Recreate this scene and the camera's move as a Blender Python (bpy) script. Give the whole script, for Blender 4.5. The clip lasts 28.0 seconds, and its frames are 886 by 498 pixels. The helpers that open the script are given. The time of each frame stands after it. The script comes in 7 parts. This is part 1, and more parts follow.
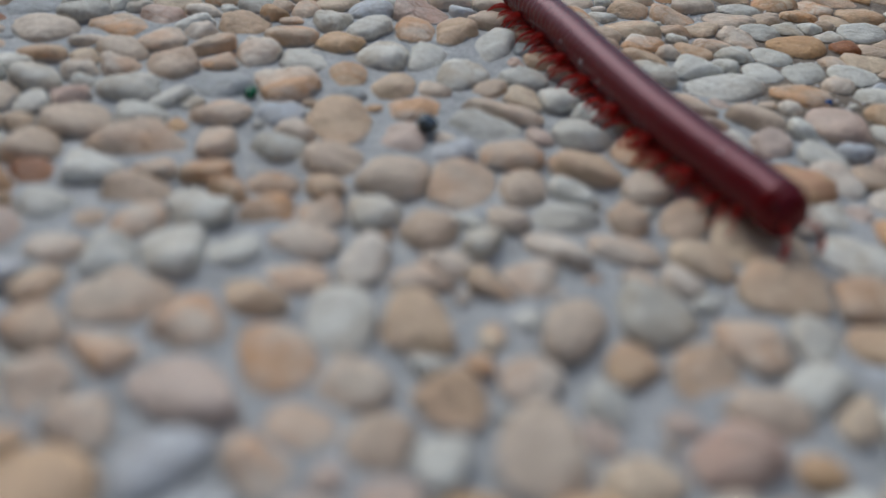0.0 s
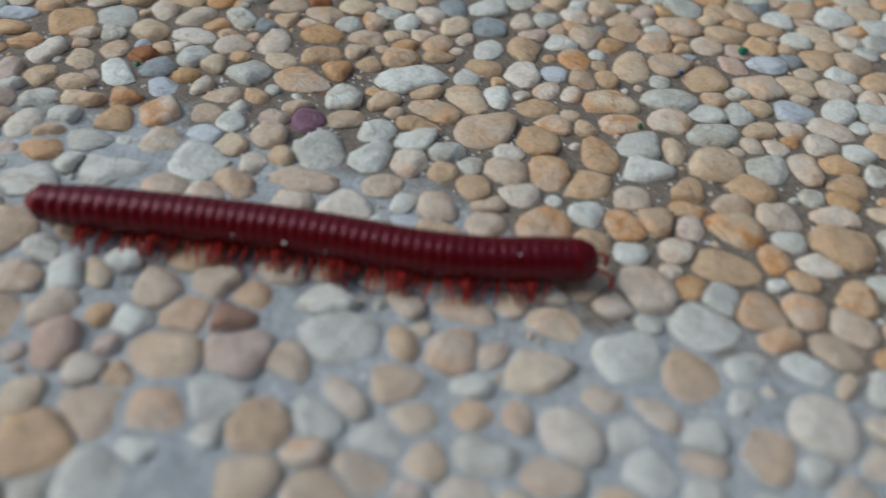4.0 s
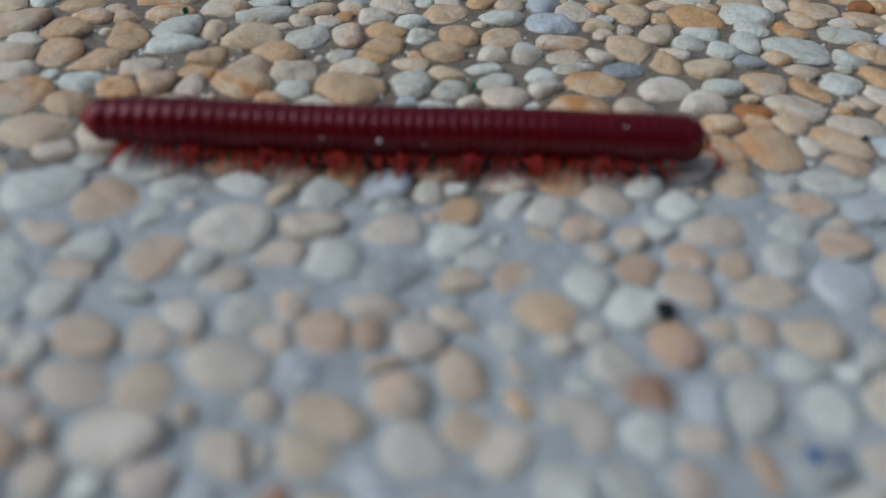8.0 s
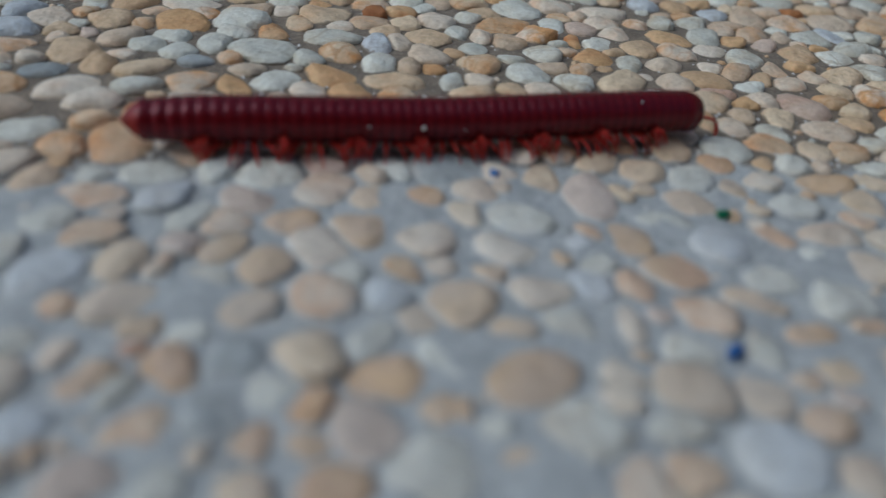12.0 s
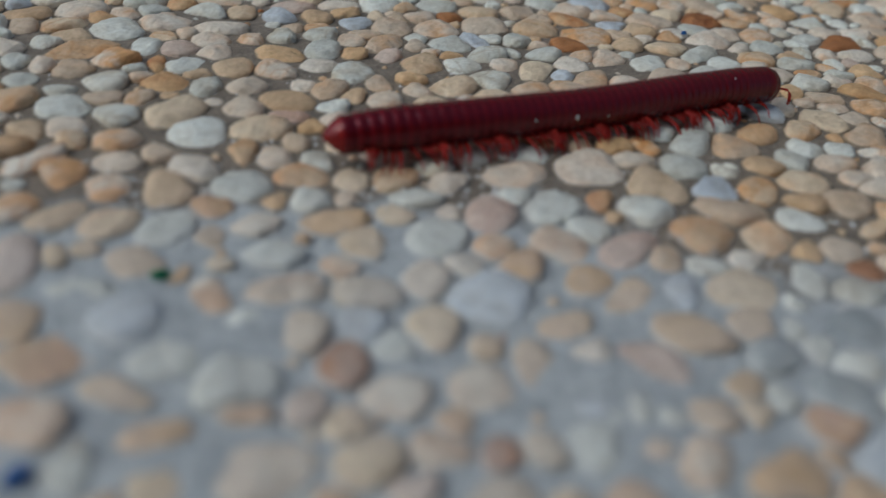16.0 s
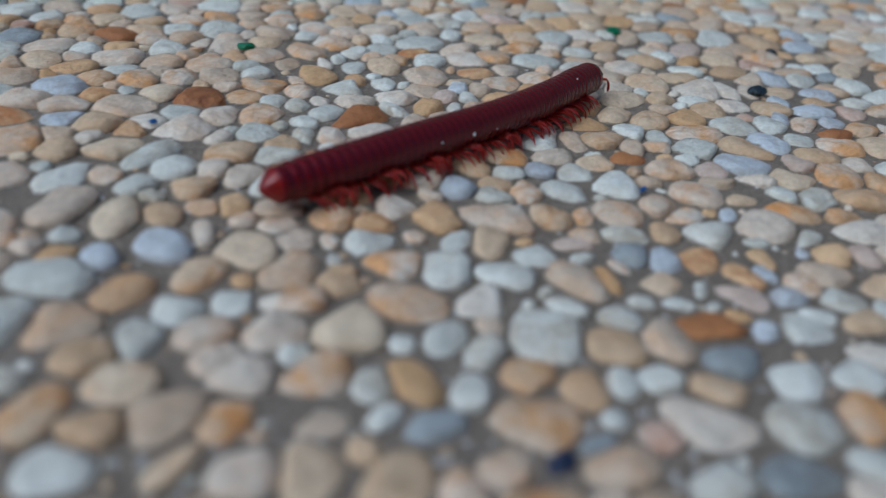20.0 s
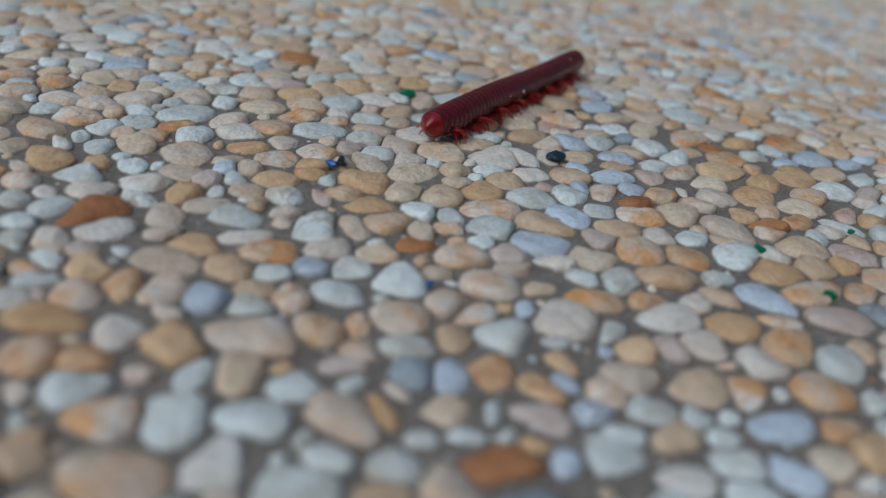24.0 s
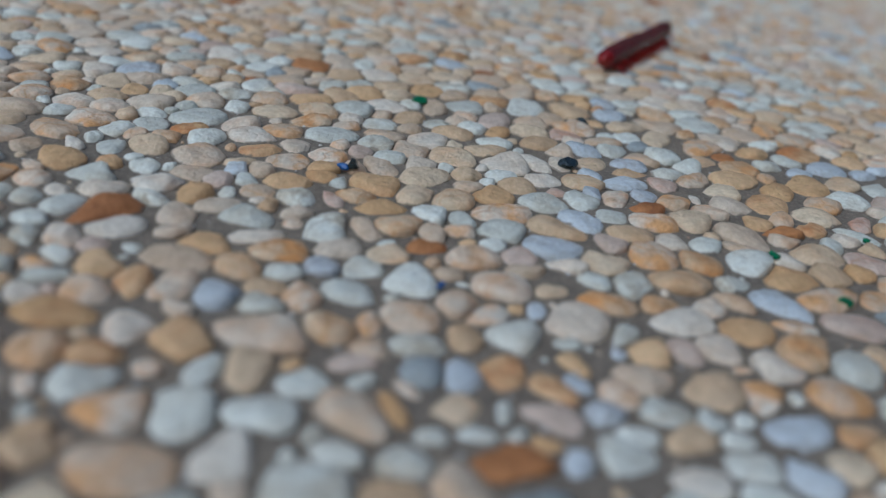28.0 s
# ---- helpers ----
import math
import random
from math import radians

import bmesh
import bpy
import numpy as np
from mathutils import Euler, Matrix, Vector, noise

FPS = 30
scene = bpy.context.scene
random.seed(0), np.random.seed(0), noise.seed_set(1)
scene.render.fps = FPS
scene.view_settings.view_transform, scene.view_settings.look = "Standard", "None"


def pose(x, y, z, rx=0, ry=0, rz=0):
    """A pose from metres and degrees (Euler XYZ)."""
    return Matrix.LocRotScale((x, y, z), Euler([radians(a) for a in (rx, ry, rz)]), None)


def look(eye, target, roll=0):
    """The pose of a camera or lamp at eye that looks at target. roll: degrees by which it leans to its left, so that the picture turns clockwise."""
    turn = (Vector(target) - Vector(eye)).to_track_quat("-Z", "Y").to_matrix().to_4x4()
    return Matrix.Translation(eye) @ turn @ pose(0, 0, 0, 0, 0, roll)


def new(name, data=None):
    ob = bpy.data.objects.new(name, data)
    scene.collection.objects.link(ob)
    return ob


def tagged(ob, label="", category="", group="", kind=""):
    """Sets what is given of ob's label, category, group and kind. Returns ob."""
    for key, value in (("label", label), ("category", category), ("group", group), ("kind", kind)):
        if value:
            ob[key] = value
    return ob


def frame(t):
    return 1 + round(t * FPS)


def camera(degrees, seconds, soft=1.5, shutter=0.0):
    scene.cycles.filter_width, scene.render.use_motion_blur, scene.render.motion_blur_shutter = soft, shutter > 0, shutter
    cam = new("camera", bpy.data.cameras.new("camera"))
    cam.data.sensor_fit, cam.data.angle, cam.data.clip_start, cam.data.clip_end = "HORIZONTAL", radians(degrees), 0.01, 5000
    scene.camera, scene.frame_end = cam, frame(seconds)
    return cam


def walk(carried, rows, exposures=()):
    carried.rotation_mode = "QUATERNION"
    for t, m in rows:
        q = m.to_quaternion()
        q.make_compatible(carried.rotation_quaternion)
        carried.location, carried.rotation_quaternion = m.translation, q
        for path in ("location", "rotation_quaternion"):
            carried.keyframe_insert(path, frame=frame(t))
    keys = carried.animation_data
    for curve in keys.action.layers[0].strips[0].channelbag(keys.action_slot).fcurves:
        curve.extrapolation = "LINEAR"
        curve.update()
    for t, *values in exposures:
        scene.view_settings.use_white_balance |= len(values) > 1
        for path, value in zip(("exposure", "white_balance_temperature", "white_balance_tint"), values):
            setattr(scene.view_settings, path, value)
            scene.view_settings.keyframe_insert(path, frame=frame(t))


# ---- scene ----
cam = camera(57.71, 28.0, soft=1.3, shutter=0.5)
cam.data.dof.use_dof = True
cam.data.dof.focus_distance = 0.124
cam.data.dof.aperture_fstop = 13.5
# seconds, eye in metres, turn in degrees
PATH = [
    (0.0, 0.00000, -0.00000, 0.03795, 55.14, -3.86, 7.95),
    (0.5, 0.00406, -0.00086, 0.04124, 53.67, -4.22, 6.67),
    (1.0, 0.00666, -0.00270, 0.04117, 51.87, -5.50, 1.70),
    (1.5, 0.00300, -0.00270, 0.03856, 50.05, -6.87, -3.21),
    (2.0, 0.00162, -0.00060, 0.05016, 51.29, -5.10, -17.60),
    (2.5, -0.00800, -0.00538, 0.05540, 50.26, -3.81, -28.66),
    (3.0, -0.00483, 0.00275, 0.06802, 50.67, -2.48, -41.61),
    (3.5, -0.00863, -0.01502, 0.06424, 49.04, -4.03, -50.69),
    (5.5, -0.00281, -0.03128, 0.06056, 49.02, -2.01, -61.93),
    (6.0, 0.00128, -0.03848, 0.06044, 49.75, -2.02, -63.75),
    (6.5, 0.00284, -0.04391, 0.05445, 49.76, -1.74, -64.79),
    (7.0, 0.00588, -0.05250, 0.05085, 49.50, -2.12, -65.87),
    (7.5, 0.00733, -0.06708, 0.04575, 50.60, -2.98, -66.61),
    (8.0, 0.00723, -0.07127, 0.04373, 52.65, -2.81, -64.63),
    (8.5, 0.00818, -0.08624, 0.04397, 53.51, -2.99, -63.56),
    (9.0, 0.00848, -0.08910, 0.04320, 54.46, -3.16, -62.44),
    (9.5, 0.01104, -0.09911, 0.04426, 54.80, -3.93, -62.77),
    (10.0, 0.01138, -0.10456, 0.04247, 55.10, -4.01, -62.93),
    (10.5, 0.01638, -0.11150, 0.04123, 55.20, -4.19, -64.00),
    (11.0, 0.02524, -0.12435, 0.04025, 55.84, -5.24, -68.01),
    (11.5, 0.02901, -0.12485, 0.04115, 56.05, -5.49, -70.11),
    (13.5, 0.03921, -0.14337, 0.04115, 55.74, -2.97, -76.01),
    (14.0, 0.04471, -0.14974, 0.04168, 55.90, -3.85, -76.44),
    (14.5, 0.05006, -0.15884, 0.04255, 56.40, -4.51, -77.28),
    (15.0, 0.05208, -0.16467, 0.04073, 56.61, -4.79, -78.03),
    (15.5, 0.05381, -0.16518, 0.04002, 56.65, -4.77, -78.51),
    (16.0, 0.05648, -0.16741, 0.04186, 56.76, -4.32, -79.22),
    (16.5, 0.06156, -0.17737, 0.04408, 57.08, -3.86, -80.10),
    (17.0, 0.06761, -0.18690, 0.04397, 57.52, -3.82, -81.11),
    (17.5, 0.07281, -0.18520, 0.04309, 57.55, -3.54, -82.00),
    (18.0, 0.07760, -0.18890, 0.04402, 57.60, -3.31, -83.12),
    (18.5, 0.08405, -0.20199, 0.04617, 57.72, -3.71, -84.91),
    (19.0, 0.08831, -0.21200, 0.04677, 57.94, -3.98, -87.43),
    (19.5, 0.09395, -0.21568, 0.04600, 58.18, -4.29, -89.84),
    (20.0, 0.09678, -0.21785, 0.04474, 58.56, -4.35, -92.17),
    (20.5, 0.10280, -0.22203, 0.04472, 59.38, -5.01, -94.98),
    (21.0, 0.10673, -0.22463, 0.04416, 60.58, -5.61, -98.01),
    (21.5, 0.10950, -0.22666, 0.04441, 61.65, -6.01, -100.54),
    (22.0, 0.11090, -0.22801, 0.04482, 62.21, -5.96, -102.48),
    (22.5, 0.11177, -0.22815, 0.04421, 62.70, -6.24, -103.63),
    (24.5, 0.11282, -0.22852, 0.04357, 62.95, -6.72, -103.66),
    (25.0, 0.11310, -0.22912, 0.04366, 62.81, -6.49, -103.48),
    (25.5, 0.11289, -0.22879, 0.04305, 63.00, -6.33, -103.41),
    (26.0, 0.11277, -0.22845, 0.04266, 63.06, -6.39, -103.28),
    (26.5, 0.11244, -0.22781, 0.04122, 63.23, -6.63, -103.13),
    (27.0, 0.11257, -0.22818, 0.04170, 63.21, -6.74, -102.91),
    (27.5, 0.11249, -0.22810, 0.04121, 63.63, -6.94, -102.78),
    (28.0, 0.11245, -0.22811, 0.04168, 64.03, -7.01, -102.90),
]
walk(cam, [(t, pose(*row)) for t, *row in PATH], exposures=[(0.0, -0.18, 5860, 7), (0.5, -0.20, 5860, 8), (2.0, -0.10, 6000, 8), (2.5, -0.12, 5560, 2), (3.0, -0.12, 5680, 2), (6.0, -0.09, 5650, 3), (8.0, -0.18, 5500, 2), (11.0, -0.31, 5490, 2), (15.0, -0.34, 5620, 3), (17.0, -0.35, 5720, 1), (18.0, -0.26, 5820, 1), (19.0, -0.14, 6060, 2), (20.0, -0.15, 5130, 3), (22.0, -0.20, 5130, 2), (28.0, -0.26, 5130, 2)])

# ---- light ----
SUN_UP, SUN_TURN = radians(50), radians(-35)
world = bpy.data.worlds.new("sky")
scene.world = world
world.use_nodes = True
wn = world.node_tree.nodes
sky = wn.new("ShaderNodeTexSky")
sky.sky_type, sky.sun_disc = "NISHITA", False
sky.sun_elevation, sky.sun_rotation = SUN_UP, SUN_TURN
sky.air_density, sky.dust_density, sky.ozone_density = 1.0, 3.0, 1.0
wn["Background"].inputs["Strength"].default_value = 0.112
world.node_tree.links.new(sky.outputs["Color"], wn["Background"].inputs["Color"])
sun = new("sun", bpy.data.lights.new("sun", "SUN"))
sun.data.energy, sun.data.angle, sun.data.color = 1.3, radians(44), (1.0, 0.97, 0.92)
sun.matrix_world = look((math.sin(SUN_TURN) * math.cos(SUN_UP), math.cos(SUN_TURN) * math.cos(SUN_UP), math.sin(SUN_UP)), (0, 0, 0))

# ---- materials ----
MM = 0.001


def nodes_of(name):
    m = bpy.data.materials.new(name)
    m.use_nodes = True
    nt = m.node_tree
    return m, nt, nt.nodes["Principled BSDF"]


def noise_node(nt, scale, detail=4.0, rough=0.55, vector=None):
    n = nt.nodes.new("ShaderNodeTexNoise")
    n.inputs["Scale"].default_value, n.inputs["Detail"].default_value, n.inputs["Roughness"].default_value = scale, detail, rough
    if vector is not None:
        nt.links.new(vector, n.inputs["Vector"])
    return n


def ramp(nt, source, stops):
    r = nt.nodes.new("ShaderNodeValToRGB")
    e = r.color_ramp.elements
    while len(e) < len(stops):
        e.new(0.5)
    for k, (p, c) in zip(e, stops):
        k.position, k.color = p, (*c, 1)
    nt.links.new(source, r.inputs["Fac"])
    return r.outputs["Color"]


def mix(nt, kind, fac, a, b):
    n = nt.nodes.new("ShaderNodeMix")
    n.data_type, n.blend_type = "RGBA", kind
    for sock, v in ((n.inputs[0], fac), (n.inputs[6], a), (n.inputs[7], b)):
        if isinstance(v, (int, float)):
            sock.default_value = v
        elif isinstance(v, tuple):
            sock.default_value = (*v, 1)
        else:
            nt.links.new(v, sock)
    return n.outputs[2]


def bump(nt, bsdf, height, strength, distance):
    b = nt.nodes.new("ShaderNodeBump")
    b.inputs["Strength"].default_value, b.inputs["Distance"].default_value = strength, distance
    nt.links.new(height, b.inputs["Height"])
    nt.links.new(b.outputs["Normal"], bsdf.inputs["Normal"])


def stone(name, low, high, vein, vein_amount=0.45, rough=0.55, dusty=1.0):
    """A water-worn pebble: its own shade between low and high, a mottled skin, faint stains of the vein colour."""
    m, nt, bsdf = nodes_of(name)
    where = nt.nodes.new("ShaderNodeNewGeometry")
    info = nt.nodes.new("ShaderNodeObjectInfo")
    add = nt.nodes.new("ShaderNodeMath")
    add.operation = "ADD"
    nt.links.new(where.outputs["Random Per Island"], add.inputs[0])
    nt.links.new(info.outputs["Random"], add.inputs[1])
    frac = nt.nodes.new("ShaderNodeMath")
    frac.operation = "FRACT"
    nt.links.new(add.outputs[0], frac.inputs[0])
    shade = ramp(nt, frac.outputs[0], [(0.0, low), (0.5, tuple((a + b) / 2 for a, b in zip(low, high))), (1.0, high)])
    pos = where.outputs["Position"]
    cloud = noise_node(nt, 420, 5, 0.62, pos)
    grain = noise_node(nt, 1500, 5, 0.65, pos)
    stain = noise_node(nt, 190, 4, 0.55, pos)
    # some stones are far more stained than others
    spin = nt.nodes.new("ShaderNodeMath")
    spin.operation = "MULTIPLY"
    nt.links.new(frac.outputs[0], spin.inputs[0])
    spin.inputs[1].default_value = 7.31
    pick = nt.nodes.new("ShaderNodeMath")
    pick.operation = "FRACT"
    nt.links.new(spin.outputs[0], pick.inputs[0])
    amount = ramp(nt, stain.outputs["Fac"], [(0.36, (0, 0, 0)), (0.52, (vein_amount * 0.6,) * 3), (0.70, (vein_amount * 1.8,) * 3)])
    gain = ramp(nt, pick.outputs[0], [(0.0, (0.1,) * 3), (0.6, (0.6,) * 3), (0.85, (1.1,) * 3), (1.0, (1.9,) * 3)])
    col = mix(nt, "MIX", mix(nt, "MULTIPLY", 1.0, amount, gain), shade, vein)
    # thin rusty seams in a few of them
    bent = mix(nt, "LINEAR_LIGHT", 0.003, pos, stain.outputs["Color"])
    seam = nt.nodes.new("ShaderNodeTexVoronoi")
    seam.feature = "DISTANCE_TO_EDGE"
    seam.inputs["Scale"].default_value = 150
    nt.links.new(bent, seam.inputs["Vector"])
    line = ramp(nt, seam.outputs["Distance"], [(0.0, (0.65,) * 3), (0.05, (0, 0, 0))])
    few = ramp(nt, pick.outputs[0], [(0.66, (0, 0, 0)), (0.8, (1, 1, 1))])
    col = mix(nt, "MIX", mix(nt, "MULTIPLY", 1.0, line, few), col, tuple(0.8 * v for v in vein))
    tone = ramp(nt, cloud.outputs["Fac"], [(0.3, (0.80, 0.77, 0.72)), (0.5, (1.0, 1.0, 1.0)), (0.7, (1.1, 1.105, 1.11))])
    col = mix(nt, "MULTIPLY", 0.8, col, tone)
    fine = ramp(nt, grain.outputs["Fac"], [(0.32, (0.80, 0.77, 0.72)), (0.62, (1.08, 1.08, 1.08))])
    col = mix(nt, "MULTIPLY", 0.7, col, fine)
    pits = noise_node(nt, 1300, 5, 0.75, pos)
    dirt = ramp(nt, pits.outputs["Fac"], [(0.635, (1, 1, 1)), (0.73, (0.52, 0.40, 0.3))])
    col = mix(nt, "MULTIPLY", 0.8, col, dirt)
    # mortar that climbs the flanks: pale inside the smear, brown outside
    coat, smear = nt.nodes.new("ShaderNodeAttribute"), nt.nodes.new("ShaderNodeAttribute")
    coat.attribute_name, smear.attribute_name = "coat", "smear"
    sum_ = nt.nodes.new("ShaderNodeMath")
    sum_.operation = "ADD"
    nt.links.new(coat.outputs["Fac"], sum_.inputs[0])
    nt.links.new(cloud.outputs["Fac"], sum_.inputs[1])
    more = nt.nodes.new("ShaderNodeMath")
    more.operation = "MULTIPLY_ADD"
    nt.links.new(smear.outputs["Fac"], more.inputs[0])
    more.inputs[1].default_value = 0.13
    nt.links.new(sum_.outputs[0], more.inputs[2])
    cover = ramp(nt, more.outputs[0], [(0.86, (0, 0, 0)), (1.0, (0.85 * min(1, dusty * 3),) * 3)])
    paste = mix(nt, "MIX", smear.outputs["Fac"], (0.23, 0.185, 0.14), (0.54, 0.545, 0.525))
    col = mix(nt, "MIX", cover, col, paste)
    # a thin film of cement over every stone of the smear
    film = nt.nodes.new("ShaderNodeMath")
    film.operation = "MULTIPLY"
    nt.links.new(smear.outputs["Fac"], film.inputs[0])
    nt.links.new(ramp(nt, stain.outputs["Fac"], [(0.35, (0.12 * dusty,) * 3), (0.65, (0.46 * dusty,) * 3)]), film.inputs[1])
    col = mix(nt, "MIX", film.outputs[0], col, (0.58, 0.57, 0.53))
    nt.links.new(col, bsdf.inputs["Base Color"])
    bsdf.inputs["Roughness"].default_value = rough
    bsdf.inputs["Specular IOR Level"].default_value = 0.35
    both = nt.nodes.new("ShaderNodeMath")
    both.operation = "MULTIPLY_ADD"
    nt.links.new(pits.outputs["Fac"], both.inputs[0])
    both.inputs[1].default_value = 0.22
    nt.links.new(cloud.outputs["Fac"], both.inputs[2])
    bump(nt, bsdf, both.outputs[0], 0.8, 0.001)
    return m


STONES = {
    "c": stone("cream_stone", (0.59, 0.46, 0.325), (0.82, 0.75, 0.635), (0.73, 0.40, 0.17), 0.58),
    "w": stone("pale_stone", (0.595, 0.59, 0.52), (0.83, 0.825, 0.74), (0.58, 0.48, 0.33), 0.35),
    "t": stone("tan_stone", (0.60, 0.42, 0.25), (0.77, 0.635, 0.45), (0.66, 0.32, 0.11)),
    "o": stone("orange_stone", (0.61, 0.385, 0.185), (0.76, 0.525, 0.295), (0.56, 0.24, 0.085)),
    "r": stone("rust_stone", (0.38, 0.155, 0.055), (0.52, 0.235, 0.085), (0.24, 0.08, 0.028)),
    "p": stone("pink_stone", (0.58, 0.455, 0.36), (0.71, 0.58, 0.48), (0.62, 0.34, 0.22)),
    "u": stone("purple_stone", (0.28, 0.135, 0.20), (0.34, 0.18, 0.25), (0.22, 0.10, 0.14)),
    "g": stone("grey_stone", (0.30, 0.325, 0.325), (0.42, 0.445, 0.445), (0.25, 0.24, 0.22), 0.25),
    "l": stone("lavender_stone", (0.52, 0.55, 0.575), (0.66, 0.69, 0.71), (0.52, 0.50, 0.50), 0.2),
    "b": stone("navy_stone", (0.012, 0.022, 0.06), (0.02, 0.035, 0.085), (0.06, 0.07, 0.09), 0.1, 0.35, 0.1),
}

# the bedding: brown-grey mortar, and a paler smear of cement over one side of it
mortar, nt, bsdf = nodes_of("mortar")
geo = nt.nodes.new("ShaderNodeNewGeometry")
tex = nt.nodes.new("ShaderNodeAttribute")
tex.attribute_name = "smear"
coarse = noise_node(nt, 90, 5, 0.6, geo.outputs["Position"])
sand = noise_node(nt, 1500, 4, 0.7, geo.outputs["Position"])
brown = ramp(nt, sand.outputs["Fac"], [(0.25, (0.14, 0.108, 0.079)), (0.55, (0.232, 0.187, 0.14)), (0.75, (0.37, 0.32, 0.26))])
pale = ramp(nt, sand.outputs["Fac"], [(0.25, (0.34, 0.355, 0.35)), (0.55, (0.485, 0.497, 0.485)), (0.75, (0.65, 0.655, 0.635))])
edge = nt.nodes.new("ShaderNodeMath")
edge.operation = "MULTIPLY_ADD"
nt.links.new(coarse.outputs["Fac"], edge.inputs[0])
edge.inputs[1].default_value = 1.2
edge.inputs[2].default_value = -0.6
edge2 = nt.nodes.new("ShaderNodeMath")
edge2.operation = "ADD"
nt.links.new(edge.outputs[0], edge2.inputs[0])
nt.links.new(tex.outputs["Fac"], edge2.inputs[1])
smear_mask = ramp(nt, edge2.outputs[0], [(0.38, (0, 0, 0)), (0.62, (1, 1, 1))])
col = mix(nt, "MIX", smear_mask, brown, pale)
blot = noise_node(nt, 330, 6, 0.68, geo.outputs["Position"])
mott = ramp(nt, blot.outputs["Fac"], [(0.3, (0.72, 0.71, 0.70)), (0.5, (1.0, 1.0, 1.0)), (0.7, (1.2, 1.18, 1.14))])
col = mix(nt, "MULTIPLY", 0.8, col, mott)
# farther out the pebbles go on as a pattern in the floor
cells, rims = nt.nodes.new("ShaderNodeTexVoronoi"), nt.nodes.new("ShaderNodeTexVoronoi")
rims.feature = "DISTANCE_TO_EDGE"
for v in (cells, rims):
    v.voronoi_dimensions = "2D"
    v.inputs["Scale"].default_value = 165
    nt.links.new(geo.outputs["Position"], v.inputs["Vector"])
cell_tone = ramp(nt, cells.outputs["Color"], [(0.0, (0.46, 0.31, 0.18)), (0.45, (0.55, 0.45, 0.33)), (0.75, (0.60, 0.55, 0.45)), (1.0, (0.50, 0.52, 0.48))])
inside = ramp(nt, rims.outputs["Distance"], [(0.06, (0, 0, 0)), (0.12, (1, 1, 1))])
pebbled = mix(nt, "MIX", inside, brown, cell_tone)
far = nt.nodes.new("ShaderNodeAttribute")
far.attribute_name = "far"
col = mix(nt, "MIX", far.outputs["Fac"], col, pebbled)
nt.links.new(col, bsdf.inputs["Base Color"])
bsdf.inputs["Roughness"].default_value = 0.75
rough_sum = nt.nodes.new("ShaderNodeMath")
rough_sum.operation = "MULTIPLY_ADD"
nt.links.new(sand.outputs["Fac"], rough_sum.inputs[0])
rough_sum.inputs[1].default_value = 0.4
nt.links.new(blot.outputs["Fac"], rough_sum.inputs[2])
bump(nt, bsdf, rough_sum.outputs[0], 0.8, 0.001)


def shell(name, low, high, rough, scale=1500.0, gleam=(1, 1, 1, 1), shine=0.3, glow_through=0.0):
    """A hard shell; glow_through: how much light passes, as in thin legs."""
    m, nt, bsdf = nodes_of(name)
    geo = nt.nodes.new("ShaderNodeTexCoord")
    n = noise_node(nt, scale, 4, 0.6, geo.outputs["Object"])
    nt.links.new(ramp(nt, n.outputs["Fac"], [(0.3, low), (0.7, high)]), bsdf.inputs["Base Color"])
    bsdf.inputs["Roughness"].default_value = rough
    bsdf.inputs["Specular IOR Level"].default_value = shine
    bsdf.inputs["Specular Tint"].default_value = gleam
    bump(nt, bsdf, n.outputs["Fac"], 0.12, 0.0002)
    if glow_through:
        thin, both = nt.nodes.new("ShaderNodeBsdfTranslucent"), nt.nodes.new("ShaderNodeMixShader")
        thin.inputs["Color"].default_value = (0.74, 0.075, 0.04, 1)
        both.inputs[0].default_value = glow_through
        nt.links.new(bsdf.outputs[0], both.inputs[1])
        nt.links.new(thin.outputs[0], both.inputs[2])
        nt.links.new(both.outputs[0], nt.nodes["Material Output"].inputs["Surface"])
    return m


BODY = shell("maroon_shell", (0.068, 0.0011, 0.0024), (0.096, 0.0020, 0.0040), 0.26, gleam=(1.0, 0.55, 0.68, 1), shine=0.46)
RIM = shell("red_rim", (0.112, 0.0024, 0.0042), (0.145, 0.0036, 0.0062), 0.27, gleam=(1.0, 0.55, 0.68, 1), shine=0.46)
FACE = shell("red_head_shell", (0.084, 0.0018, 0.0028), (0.125, 0.0038, 0.0048), 0.27, 500, gleam=(1, 0.55, 0.65, 1), shine=0.38)
TIP = shell("bright_red_tip", (0.13, 0.005, 0.005), (0.27, 0.012, 0.010), 0.24, 330, gleam=(1, 0.7, 0.7, 1), shine=0.5)
LEG = shell("red_leg", (0.31, 0.024, 0.020), (0.52, 0.060, 0.045), 0.35, 700, glow_through=0.5)
EYE_BLACK = shell("black_eye", (0.01, 0.006, 0.006), (0.015, 0.01, 0.01), 0.25)
SPECK = shell("white_grit", (0.55, 0.52, 0.48), (0.7, 0.68, 0.64), 0.7)
BLACK = shell("black_chip", (0.008, 0.012, 0.014), (0.022, 0.034, 0.036), 0.14, shine=0.7)
GREEN = shell("green_chip", (0.01, 0.11, 0.045), (0.022, 0.18, 0.08), 0.3)
BLUE = shell("blue_chip", (0.017, 0.07, 0.24), (0.04, 0.14, 0.37), 0.3)


